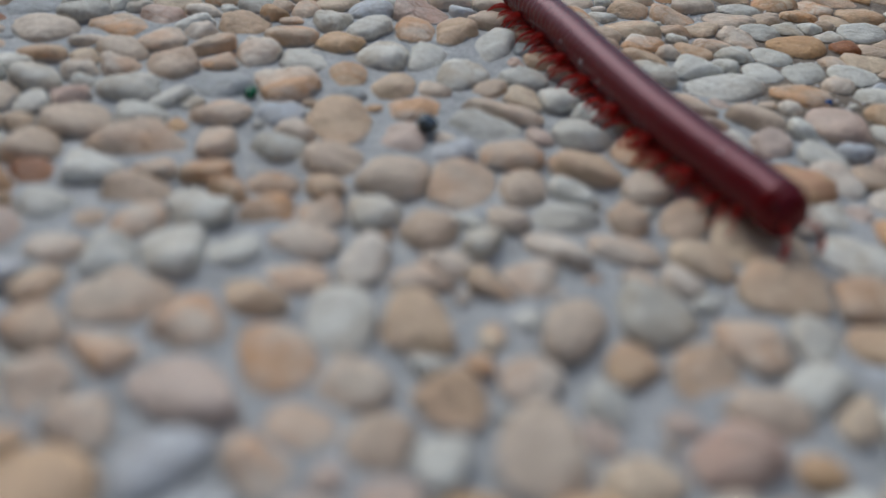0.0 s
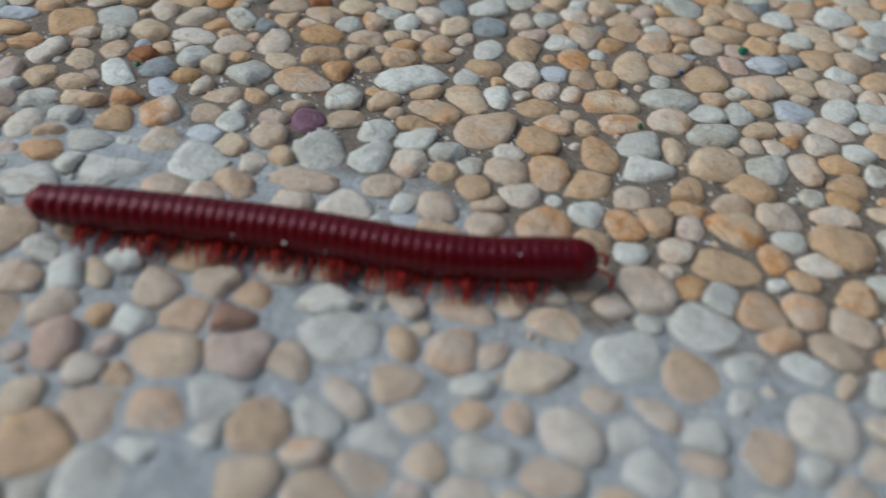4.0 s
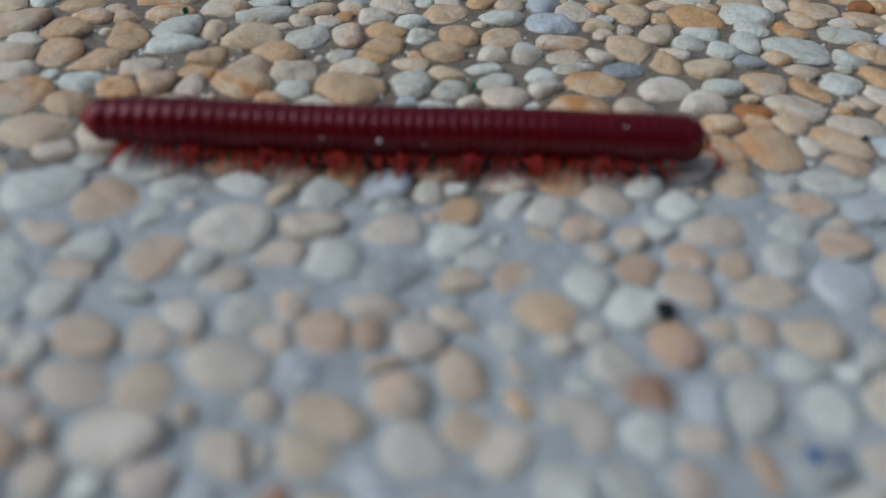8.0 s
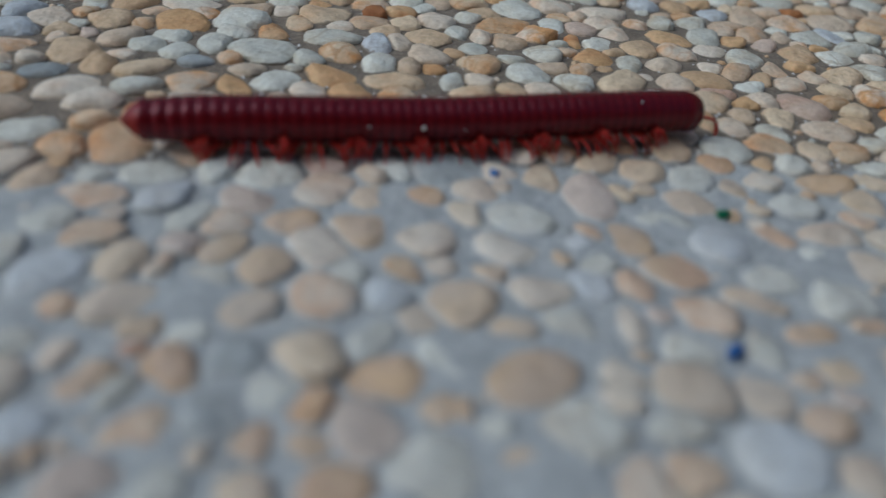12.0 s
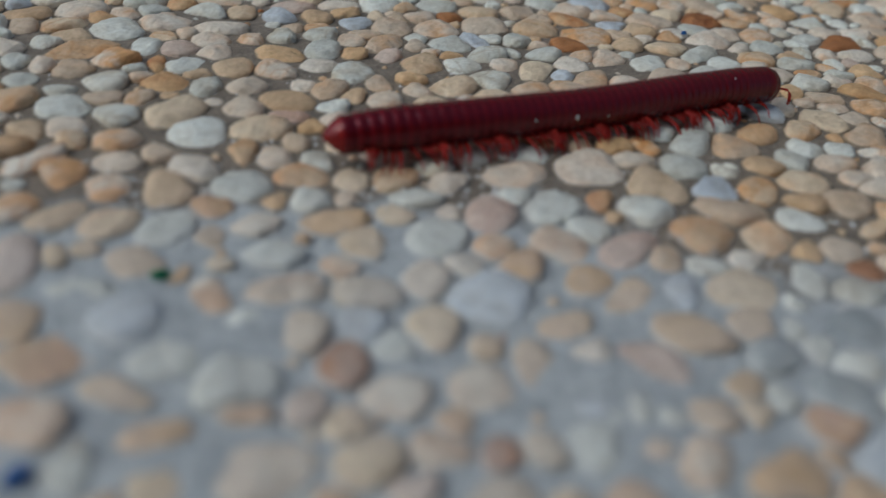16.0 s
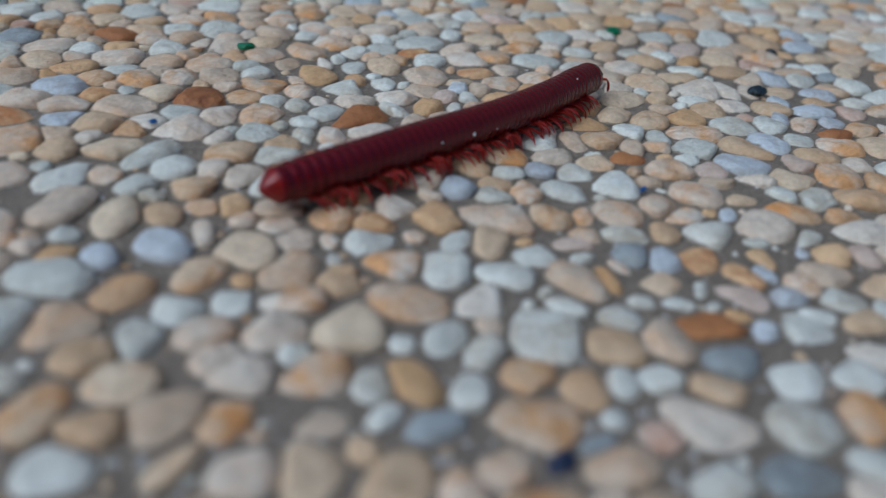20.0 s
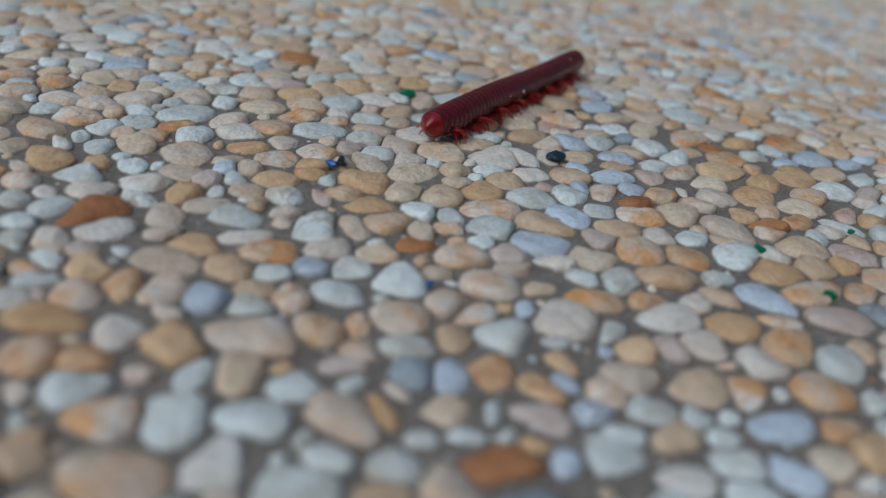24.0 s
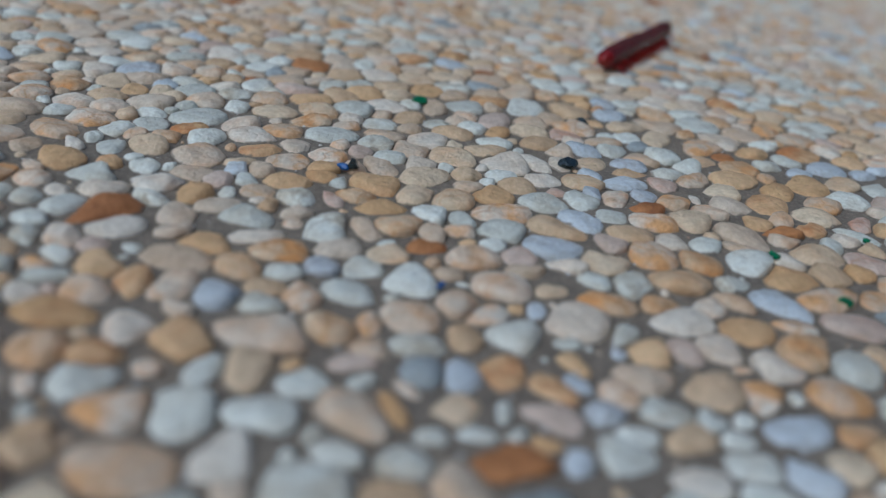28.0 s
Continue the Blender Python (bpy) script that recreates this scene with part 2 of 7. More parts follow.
# ---- mesh helpers ----
def mesh_object(name, verts, faces, materials, parent=None, smooth=True, index=None):
    me = bpy.data.meshes.new(name)
    me.from_pydata(verts, [], faces)
    for m in materials:
        me.materials.append(m)
    if index is not None:
        me.polygons.foreach_set("material_index", index)
    me.polygons.foreach_set("use_smooth", [smooth] * len(me.polygons))
    me.update()
    ob = new(name, me)
    ob.parent = parent
    return ob


def part(name, bm, material, parent, label=""):
    me = bpy.data.meshes.new(name)
    bm.to_mesh(me)
    bm.free()
    me.materials.append(material)
    me.polygons.foreach_set("use_smooth", [True] * len(me.polygons))
    ob = new(name, me)
    ob.parent = parent
    return tagged(ob, label=label) if label else ob


# ---- ground ----
# the smear's border: x in mm for a given y
BORDER_Y = (-320, -206, -183, -164, -136, -118, -99, -76, -40, -5, 14, 43, 61, 105, 200)
BORDER_X = (125, 126, 129, 131, 125, 114, 107, 93, 63, 55, 59, 57, 52, 24, 38)


# the strip along the creature's way whose pebbles are built: mm along it, and to either side
BAND_AT = (-100, 50, 160, 300, 450, 520, 880)
BAND_LOW = (-85, -90, -110, -140, -140, -115, -75)
BAND_HIGH = (135, 135, 130, 115, 105, 85, 65)
OUTER_ALONG, OUTER_OFF = (-230, 1150), (-260, 260)


def smear_at(x, y):
    """1 well inside the pale cement, 0 well outside (metres)."""
    d = np.interp(y / MM, BORDER_Y, BORDER_X) - x / MM
    near = np.clip((x + 0.30) / 0.1, 0, 1) * np.clip((y + 0.48) / 0.1, 0, 1) * np.clip((0.42 - y) / 0.1, 0, 1)
    return np.clip(0.5 + d / 24, 0, 1) * near


def bed_height(x, y):
    """The mortar's surface: lower and sandier in the brown part, higher where cement was smeared."""
    rise = 0.36 * np.interp(y / MM, (5, 45, 75), (1.0, 0.55, 0.1))
    return (-0.82 + rise * smear_at(x, y)) * MM


def build_ground():
    fine_x, fine_y = np.arange(-0.12, 0.421, 0.0025), np.arange(-0.50, 0.221, 0.0025)
    xs = np.concatenate([[-60, -8, -1.5], np.arange(-0.5, -0.13, 0.02), fine_x, np.arange(0.44, 1.13, 0.02), [2.0, 8, 60]])
    ys = np.concatenate([[-60, -8, -1.5], np.arange(-1.1, -0.51, 0.02), fine_y, np.arange(0.24, 0.66, 0.02), [2.0, 8, 60]])
    gx, gy = np.meshgrid(xs, ys)
    rng = np.random.default_rng(5)
    lumps = rng.normal(0, 1.0, gx.shape)
    lumps = sum(np.roll(np.roll(lumps, i, 0), j, 1) for i in (-1, 0, 1) for j in (-1, 0, 1)) / 3
    gz = bed_height(gx, gy) + (0.09 + 0.15 * smear_at(gx, gy)) * MM * lumps
    verts = np.stack([gx, gy, gz], -1).reshape(-1, 3)
    w, h = len(xs), len(ys)
    faces = [(j * w + i, j * w + i + 1, (j + 1) * w + i + 1, (j + 1) * w + i) for j in range(h - 1) for i in range(w - 1)]
    ob = mesh_object("ground", verts.tolist(), faces, [mortar])
    at = ob.data.attributes.new("smear", "FLOAT", "POINT")
    at.data.foreach_set("value", smear_at(verts[:, 0], verts[:, 1]).astype(np.float32))
    along = (verts[:, 0] / MM - 5) * 0.64 - (verts[:, 1] / MM - 90) * 0.77
    off = (verts[:, 0] / MM - 5) * 0.77 + (verts[:, 1] / MM - 90) * 0.64
    out = np.maximum.reduce([OUTER_ALONG[0] - along, along - OUTER_ALONG[1], OUTER_OFF[0] - off, off - OUTER_OFF[1]])
    at = ob.data.attributes.new("far", "FLOAT", "POINT")
    at.data.foreach_set("value", np.clip(out / 6 + 0.5, 0, 1).astype(np.float32))
    return tagged(ob, "pebble-dashed floor of brown mortar with a pale cement smear", "floor", kind="structure")


ground = build_ground()

# ---- unseen walls added on both sides of the floor to block sky light ----
plaster, nt, bsdf = nodes_of("grey_plaster")
geo = nt.nodes.new("ShaderNodeNewGeometry")
worn = noise_node(nt, 3.0, 6, 0.6, geo.outputs["Position"])
nt.links.new(ramp(nt, worn.outputs["Fac"], [(0.3, (0.16, 0.145, 0.13)), (0.7, (0.24, 0.22, 0.20))]), bsdf.inputs["Base Color"])
bsdf.inputs["Roughness"].default_value = 0.9
bump(nt, bsdf, noise_node(nt, 60, 5, 0.6, geo.outputs["Position"]).outputs["Fac"], 0.4, 0.004)


def build_blocking_wall(name, x, y, turn, length, height, label):
    bm = bmesh.new()
    bmesh.ops.create_cube(bm, size=1.0, matrix=Matrix.Translation((x, y, height / 2 - 0.02)) @ Matrix.Rotation(radians(turn), 4, "Z") @ Matrix.Diagonal((0.22, length, height, 1.0)))
    bmesh.ops.bevel(bm, geom=bm.edges[:], offset=0.012, segments=2, affect="EDGES")
    me = bpy.data.meshes.new(name)
    bm.to_mesh(me)
    bm.free()
    me.materials.append(plaster)
    tagged(new(name, me), label, "wall", kind="structure")


# added, never in view: hides the bright horizon from the glossy shell
build_blocking_wall("unseen_wall_east", 2.85, -1.0, -14, 14.0, 3.24, "unseen grey wall added beyond the floor to block low sky light")
# added behind the camera, out of view: shades the body's near flank and legs
build_blocking_wall("unseen_wall_west", -0.95, -1.9, 0, 4.8, 1.6, "low unseen grey wall added beside the floor to shade the camera side")

# ---- pebbles ----
KINDS = list(STONES)
AROUND = 16
TURNS = np.arange(AROUND) * (2 * math.pi / AROUND)
RISE = (-30, 0, 17, 35, 54, 73)      # degrees up a pebble's flank, ring by ring
RINGS = len(RISE)
WAYS = np.array([(math.cos(e) * math.cos(a), math.cos(e) * math.sin(a), math.sin(e)) for e in map(radians, RISE) for a in TURNS] + [(0, 0, 1)])
COAT = (1.0, 0.5, 0.24, 0.07, 0.0, 0.0)
placed = []     # (x, y, outline radii at 16 turns, height, kind), in mm


def proud(x, y):
    """1 where the stones stand well out of the cement (the stretch where the creature starts), 0 elsewhere; mm."""
    return float(np.interp(y, (-5, 45), (0.0, 1.0)) * smear_at(x * MM, y * MM))


def worn_sides(rng, angles, sharp):
    """Radius, at those angles, of a pebble whose broken sides were rounded by water; about 1 across."""
    n = rng.choice((3, 4, 4, 5, 5, 6, 6, 7))
    first = rng.uniform(0, 6.28)
    total = 0
    for k in range(n):
        way = first + (k + rng.uniform(-0.3, 0.3)) * 2 * math.pi / n
        total = total + (np.maximum(np.cos(angles - way), 0) / rng.uniform(0.70, 1.0)) ** sharp
    return (total + 0.60 ** sharp) ** (-1 / sharp)


def pebble(x, y, long, wide, turn, kind):
    """A pebble told apart by sight: centre, length and width in mm, its turn in degrees and its colour."""
    rng = random.Random(int(x * 91 + y * 173 + 7))
    round_ = np.arange(72) * (2 * math.pi / 72)
    r = worn_sides(rng, round_, rng.uniform(5.0, 12.0))
    px, py = r * np.cos(round_), r * np.sin(round_)
    # the worn shape laid into its length and width
    px = (px - (px.max() + px.min()) / 2) * long / (px.max() - px.min())
    py = (py - (py.max() + py.min()) / 2) * wide / (py.max() - py.min())
    way = np.unwrap(np.arctan2(py, px)) + radians(turn)
    out = np.interp(TURNS, way, np.hypot(px, py) * (1.03 + 0.05 * proud(x, y)), period=2 * math.pi)
    placed.append((x, y, out, min(long, wide) / 2, kind))


pebble(41.6, 30.6, 8.1, 4.8, 64, "t")
pebble(38.0, 26.2, 6.7, 4.2, 91, "c")
pebble(37.9, 18.2, 8.5, 4.5, 103, "w")
pebble(42.0, 12.2, 5.7, 4.0, 104, "c")
pebble(45.5, 6.6, 8.2, 4.1, 115, "c")
pebble(49.8, -2.1, 7.1, 4.9, 83, "t")
pebble(49.9, -10.9, 8.1, 7.1, 33, "w")
pebble(51.5, -17.1, 7.1, 6.8, 104, "t")
pebble(56.5, -21.5, 5.6, 4.0, 171, "w")
pebble(60.5, -26.5, 4.7, 4.5, 67, "w")
pebble(60.9, -30.7, 5.7, 2.0, 1, "t")
pebble(62.8, -34.2, 5.9, 4.9, 147, "w")
pebble(67.5, -38.6, 6.5, 4.8, 164, "l")
pebble(72.8, -42.3, 6.4, 4.4, 168, "t")
pebble(75.0, -49.2, 5.8, 5.0, 170, "c")
pebble(67.2, -47.3, 5.7, 3.9, 179, "o")
pebble(70.2, -51.4, 6.2, 2.6, 176, "w")
pebble(70.2, -54.7, 7.0, 3.6, 172, "c")
pebble(64.4, -41.3, 3.8, 2.7, 172, "w")
pebble(57.5, -36.3, 6.0, 4.1, 111, "c")
pebble(61.1, -43.1, 5.7, 4.9, 122, "c")
pebble(62.3, -48.3, 6.1, 4.3, 161, "w")
pebble(53.9, -30.0, 8.2, 6.9, 20, "c")
pebble(51.8, -22.5, 3.7, 3.2, 136, "w")
pebble(47.5, -26.7, 6.9, 4.7, 16, "t")
pebble(45.3, -16.2, 6.5, 4.1, 73, "c")
pebble(45.6, -21.1, 5.0, 4.5, 13, "w")
pebble(54.5, -40.7, 6.4, 5.1, 166, "w")
pebble(52.7, -36.0, 5.6, 4.0, 168, "c")
pebble(55.2, -46.8, 6.2, 4.1, 136, "g")
pebble(57.3, -52.2, 5.0, 2.9, 131, "t")
pebble(59.8, -55.7, 5.4, 3.5, 158, "c")
pebble(47.6, -34.3, 5.5, 3.7, 111, "c")
pebble(38.1, -10.3, 7.7, 6.5, 78, "c")
pebble(39.0, -18.7, 5.5, 5.4, 109, "w")
pebble(42.6, -22.2, 4.4, 3.7, 124, "c")
pebble(39.0, -23.7, 4.6, 4.4, 179, "w")
pebble(42.9, -4.1, 7.9, 5.9, 136, "t")
pebble(39.5, 3.9, 6.5, 5.8, 39, "c")
pebble(41.7, 0.5, 6.6, 3.4, 178, "c")
pebble(37.3, 8.7, 4.9, 3.2, 59, "t")
pebble(34.4, 14.3, 8.5, 6.7, 94, "w")
pebble(33.3, 6.5, 6.1, 5.9, 58, "t")
pebble(28.3, 9.0, 6.1, 3.2, 78, "c")
pebble(30.4, 2.3, 5.4, 3.9, 102, "t")
pebble(34.0, -1.8, 5.1, 4.1, 108, "o")
pebble(36.5, -5.3, 4.4, 3.2, 33, "c")
pebble(30.6, -5.1, 8.0, 4.2, 107, "w")
pebble(26.6, 3.7, 6.2, 3.5, 102, "w")
pebble(24.9, 9.5, 6.0, 4.2, 88, "w")
pebble(28.4, 16.4, 6.0, 4.2, 60, "c")
pebble(32.5, -11.1, 7.2, 4.5, 120, "c")
pebble(50.6, -47.0, 7.6, 2.8, 121, "c")
pebble(34.6, -17.7, 7.2, 2.2, 117, "t")
pebble(125.2, -2.4, 7.1, 5.7, 145, "l")
pebble(121.6, 2.4, 7.8, 5.0, 43, "p")
pebble(113.3, 4.6, 8.3, 7.0, 50, "t")
pebble(103.7, 6.1, 10.1, 6.5, 139, "w")
pebble(96.7, 13.0, 10.7, 7.7, 110, "t")
pebble(92.1, 9.4, 6.2, 5.6, 127, "c")
pebble(88.5, 4.7, 7.8, 5.7, 10, "w")
pebble(90.7, 0.9, 8.9, 3.6, 27, "t")
pebble(91.2, -5.4, 8.0, 7.5, 22, "t")
pebble(94.7, -11.6, 6.7, 5.9, 9, "w")
pebble(98.5, -15.8, 9.7, 4.3, 25, "c")
pebble(98.3, -22.0, 6.9, 5.2, 175, "t")
pebble(103.4, -24.6, 7.1, 3.9, 12, "w")
pebble(106.6, -28.8, 7.1, 5.0, 32, "t")
pebble(109.1, -34.7, 7.3, 5.0, 2, "t")
pebble(112.2, -42.5, 8.6, 5.8, 151, "c")
pebble(105.6, -39.6, 7.0, 3.9, 18, "w")
pebble(114.4, -51.4, 8.7, 6.2, 15, "t")
pebble(107.4, -52.3, 6.9, 4.2, 139, "g")
pebble(104.4, -46.5, 7.6, 3.2, 125, "w")
pebble(107.3, -44.7, 7.1, 4.2, 172, "c")
pebble(103.3, -36.2, 6.1, 4.4, 12, "c")
pebble(99.8, -29.9, 5.9, 5.5, 164, "t")
pebble(92.2, -18.6, 4.3, 3.3, 179, "w")
pebble(88.3, -11.6, 7.6, 5.4, 97, "t")
pebble(82.8, -4.9, 8.0, 3.9, 5, "t")
pebble(82.8, 1.8, 7.8, 6.0, 168, "w")
pebble(82.5, 8.2, 8.5, 4.6, 29, "t")
pebble(75.0, 6.4, 8.5, 6.0, 20, "t")
pebble(74.3, 11.6, 7.9, 5.8, 27, "c")
pebble(70.9, 16.4, 6.7, 5.7, 102, "c")
pebble(76.1, 0.4, 5.6, 4.4, 26, "c")
pebble(78.7, -12.2, 7.9, 6.5, 93, "t")
pebble(84.9, -16.1, 6.4, 5.8, 27, "c")
pebble(84.6, -24.8, 9.8, 7.8, 163, "t")
pebble(89.5, -30.5, 7.1, 5.2, 179, "w")
pebble(90.2, -35.4, 6.5, 4.3, 175, "w")
pebble(95.4, -39.4, 5.2, 4.1, 148, "w")
pebble(96.5, -45.3, 4.9, 3.3, 143, "c")
pebble(101.6, -50.6, 8.0, 6.5, 129, "t")
pebble(93.7, -50.9, 9.9, 6.5, 154, "t")
pebble(88.2, -38.6, 5.4, 2.6, 168, "c")
pebble(90.3, -45.7, 4.9, 2.8, 175, "w")
pebble(84.3, -35.9, 5.7, 4.2, 159, "w")
pebble(78.6, -39.4, 8.7, 4.7, 5, "c")
pebble(83.5, -44.4, 6.1, 3.8, 135, "w")
pebble(84.3, -50.0, 6.9, 5.4, 156, "w")
pebble(79.8, -45.2, 5.7, 4.5, 122, "c")
pebble(79.1, -34.1, 6.6, 4.4, 179, "c")
pebble(72.6, -34.3, 4.4, 3.8, 124, "t")
pebble(70.9, -13.7, 8.6, 6.2, 132, "t")
pebble(76.0, -18.6, 6.1, 4.1, 14, "c")
pebble(70.2, -8.1, 5.2, 4.0, 156, "c")
pebble(66.0, -3.8, 4.7, 4.3, 27, "w")
pebble(64.0, 0.4, 5.0, 4.7, 104, "t")
pebble(62.9, 6.4, 8.5, 6.4, 20, "c")
pebble(70.4, -1.4, 7.1, 5.0, 40, "t")
pebble(73.6, -3.7, 6.4, 4.2, 25, "c")
pebble(75.3, -8.0, 4.7, 3.2, 21, "p")
pebble(69.5, 3.7, 5.2, 4.9, 41, "w")
pebble(67.6, 12.0, 6.3, 4.8, 129, "c")
pebble(65.0, 17.9, 5.5, 4.1, 47, "t")
pebble(59.1, 12.2, 6.8, 5.0, 25, "c")
pebble(58.4, 19.2, 6.0, 5.0, 71, "c")
pebble(51.0, 28.1, 7.3, 5.9, 56, "c")
pebble(51.8, 35.7, 8.4, 5.5, 104, "c")
pebble(117.5, -16.0, 8.6, 4.8, 13, "w")
pebble(112.4, -10.0, 7.8, 6.1, 11, "l")
pebble(106.3, -3.6, 6.2, 4.3, 23, "w")
pebble(103.8, -7.8, 6.1, 3.9, 159, "t")
pebble(105.6, -16.0, 7.7, 4.7, 157, "c")
pebble(112.1, -24.1, 7.1, 5.7, 176, "t")
pebble(115.6, -31.8, 7.3, 5.2, 149, "w")
pebble(121.6, -26.7, 9.1, 4.9, 179, "o")
pebble(124.5, -35.3, 9.1, 5.6, 173, "l")
pebble(133.9, -38.7, 6.2, 3.7, 172, "p")
pebble(135.2, -46.5, 9.0, 5.5, 165, "t")
pebble(126.8, -48.1, 8.0, 6.1, 18, "t")
pebble(119.8, -45.1, 6.3, 4.0, 144, "t")
pebble(131.6, -18.8, 8.6, 5.5, 2, "t")
pebble(135.9, -13.2, 9.4, 6.9, 173, "c")
pebble(141.4, -23.8, 9.2, 5.7, 14, "c")
pebble(132.8, -8.0, 9.4, 5.8, 9, "t")
pebble(109.4, 15.4, 14.5, 5.7, 21, "t")
pebble(99.9, 20.0, 6.2, 4.7, 64, "c")
pebble(104.8, 23.9, 7.0, 5.5, 30, "c")
pebble(102.0, 31.9, 10.3, 5.8, 28, "t")
pebble(94.3, 27.9, 7.8, 5.3, 17, "c")
pebble(98.5, 24.3, 4.7, 4.4, 43, "l")
pebble(86.4, 27.6, 6.7, 5.3, 43, "w")
pebble(87.8, 21.1, 6.2, 5.2, 113, "t")
pebble(85.0, 17.0, 6.0, 4.9, 115, "c")
pebble(80.1, 16.7, 6.6, 6.1, 13, "t")
pebble(87.1, 12.7, 4.0, 3.4, 118, "t")
pebble(83.3, 30.5, 10.0, 5.4, 68, "t")
pebble(93.2, 22.6, 6.1, 4.3, 34, "c")
pebble(66.6, -55.5, 4.1, 2.8, 29, "c")
pebble(69.9, -58.8, 5.4, 4.5, 16, "c")
pebble(42.3, -34.1, 4.5, 3.0, 47, "c")
pebble(44.8, -38.1, 4.7, 4.5, 70, "w")
pebble(47.4, -40.7, 4.6, 2.4, 46, "c")
pebble(61.5, -61.8, 5.3, 3.9, 25, "w")
pebble(52.4, -52.8, 5.1, 2.3, 78, "t")
pebble(52.3, -58.1, 3.6, 3.4, 98, "w")
pebble(53.3, -62.0, 2.8, 2.2, 121, "c")
pebble(53.4, -66.3, 5.0, 3.7, 26, "c")
pebble(39.7, -40.7, 7.1, 5.0, 99, "c")
pebble(37.5, -45.1, 3.5, 2.3, 63, "c")
pebble(42.1, -45.4, 3.9, 3.0, 73, "l")
pebble(43.1, -53.3, 5.3, 4.5, 73, "c")
pebble(45.3, -50.8, 4.0, 1.4, 147, "o")
pebble(47.1, -56.2, 5.3, 3.3, 41, "t")
pebble(46.3, -61.4, 4.7, 1.8, 49, "o")
pebble(46.5, -65.9, 5.8, 4.7, 33, "c")
pebble(47.9, -70.1, 4.8, 3.4, 26, "w")
pebble(38.8, -49.5, 6.1, 3.6, 84, "t")
pebble(42.0, -59.0, 4.9, 3.7, 40, "t")
pebble(34.9, -55.3, 5.0, 3.0, 51, "l")
pebble(36.1, -60.5, 5.2, 4.0, 77, "p")
pebble(40.7, -66.7, 5.3, 4.7, 46, "w")
pebble(43.0, -70.2, 4.0, 3.3, 60, "w")
pebble(30.7, -50.2, 6.9, 1.9, 163, "r")
pebble(29.4, -52.4, 2.7, 1.9, 73, "p")
pebble(37.3, -70.1, 4.1, 3.7, 43, "o")
pebble(35.1, -66.4, 4.4, 3.6, 107, "g")
pebble(32.6, -59.2, 5.4, 3.5, 52, "c")
pebble(32.8, -45.8, 5.6, 3.2, 61, "c")
pebble(34.0, -47.4, 2.8, 1.5, 56, "c")
pebble(32.1, -54.1, 4.4, 3.1, 65, "c")
pebble(75.6, -59.5, 6.0, 5.2, 1, "c")
pebble(78.5, -66.1, 6.5, 4.4, 13, "w")
pebble(73.4, -65.4, 3.8, 3.4, 37, "w")
pebble(75.3, -70.2, 9.0, 5.0, 151, "c")
pebble(85.0, -70.7, 5.6, 4.4, 160, "t")
pebble(84.9, -77.1, 8.4, 6.1, 156, "c")
pebble(87.9, -83.3, 6.3, 5.1, 176, "l")
pebble(88.2, -74.6, 4.8, 3.5, 147, "w")
pebble(91.4, -79.5, 7.0, 4.5, 122, "w")
pebble(95.2, -85.3, 9.1, 3.9, 180, "w")
pebble(96.3, -90.3, 8.0, 6.7, 156, "w")
pebble(96.2, -96.8, 6.8, 5.5, 174, "c")
pebble(89.5, -96.5, 5.5, 4.9, 163, "o")
pebble(79.6, -81.2, 6.1, 4.4, 151, "t")
pebble(86.1, -87.8, 7.1, 3.3, 3, "w")
pebble(79.8, -76.7, 5.8, 4.1, 178, "w")
pebble(74.1, -76.7, 7.0, 3.7, 11, "w")
pebble(65.8, -69.6, 6.1, 4.8, 58, "t")
pebble(66.2, -65.0, 4.5, 4.0, 158, "t")
pebble(71.0, -72.7, 4.4, 2.9, 11, "t")
pebble(68.8, -76.0, 7.9, 4.6, 150, "t")
pebble(72.9, -82.0, 9.1, 5.5, 3, "l")
pebble(76.9, -86.5, 7.0, 3.8, 3, "t")
pebble(77.5, -90.0, 4.0, 2.2, 178, "c")
pebble(81.7, -93.3, 7.0, 3.7, 175, "t")
pebble(81.6, -97.4, 6.5, 4.7, 162, "t")
pebble(77.9, -94.3, 4.8, 3.9, 103, "w")
pebble(72.1, -90.4, 8.1, 5.4, 147, "c")
pebble(75.9, -99.3, 7.0, 4.1, 161, "c")
pebble(58.1, -70.2, 5.2, 4.5, 55, "o")
pebble(61.7, -73.2, 3.1, 2.6, 150, "t")
pebble(64.1, -80.1, 5.7, 5.3, 157, "t")
pebble(58.5, -75.0, 3.6, 3.0, 158, "c")
pebble(60.4, -79.3, 4.5, 3.4, 142, "w")
pebble(64.7, -85.4, 4.4, 3.2, 155, "w")
pebble(65.4, -89.5, 3.9, 2.6, 5, "c")
pebble(70.0, -93.4, 5.2, 2.7, 167, "t")
pebble(52.6, -73.1, 4.6, 3.5, 15, "l")
pebble(54.2, -77.0, 5.9, 3.9, 14, "w")
pebble(56.7, -81.9, 5.3, 4.1, 168, "w")
pebble(60.6, -87.1, 7.7, 5.7, 158, "c")
pebble(64.0, -93.5, 6.0, 3.0, 163, "t")
pebble(63.3, -96.0, 5.6, 2.3, 1, "w")
pebble(58.6, -92.0, 5.4, 3.3, 156, "l")
pebble(48.9, -74.1, 3.6, 3.3, 172, "c")
pebble(47.7, -78.0, 6.6, 3.0, 9, "t")
pebble(53.9, -86.5, 5.5, 4.3, 173, "c")
pebble(50.7, -82.1, 5.0, 4.1, 156, "g")
pebble(55.0, -92.7, 4.1, 2.8, 162, "c")
pebble(56.9, -94.4, 3.0, 1.5, 180, "o")
pebble(61.6, -99.5, 6.4, 3.9, 161, "t")
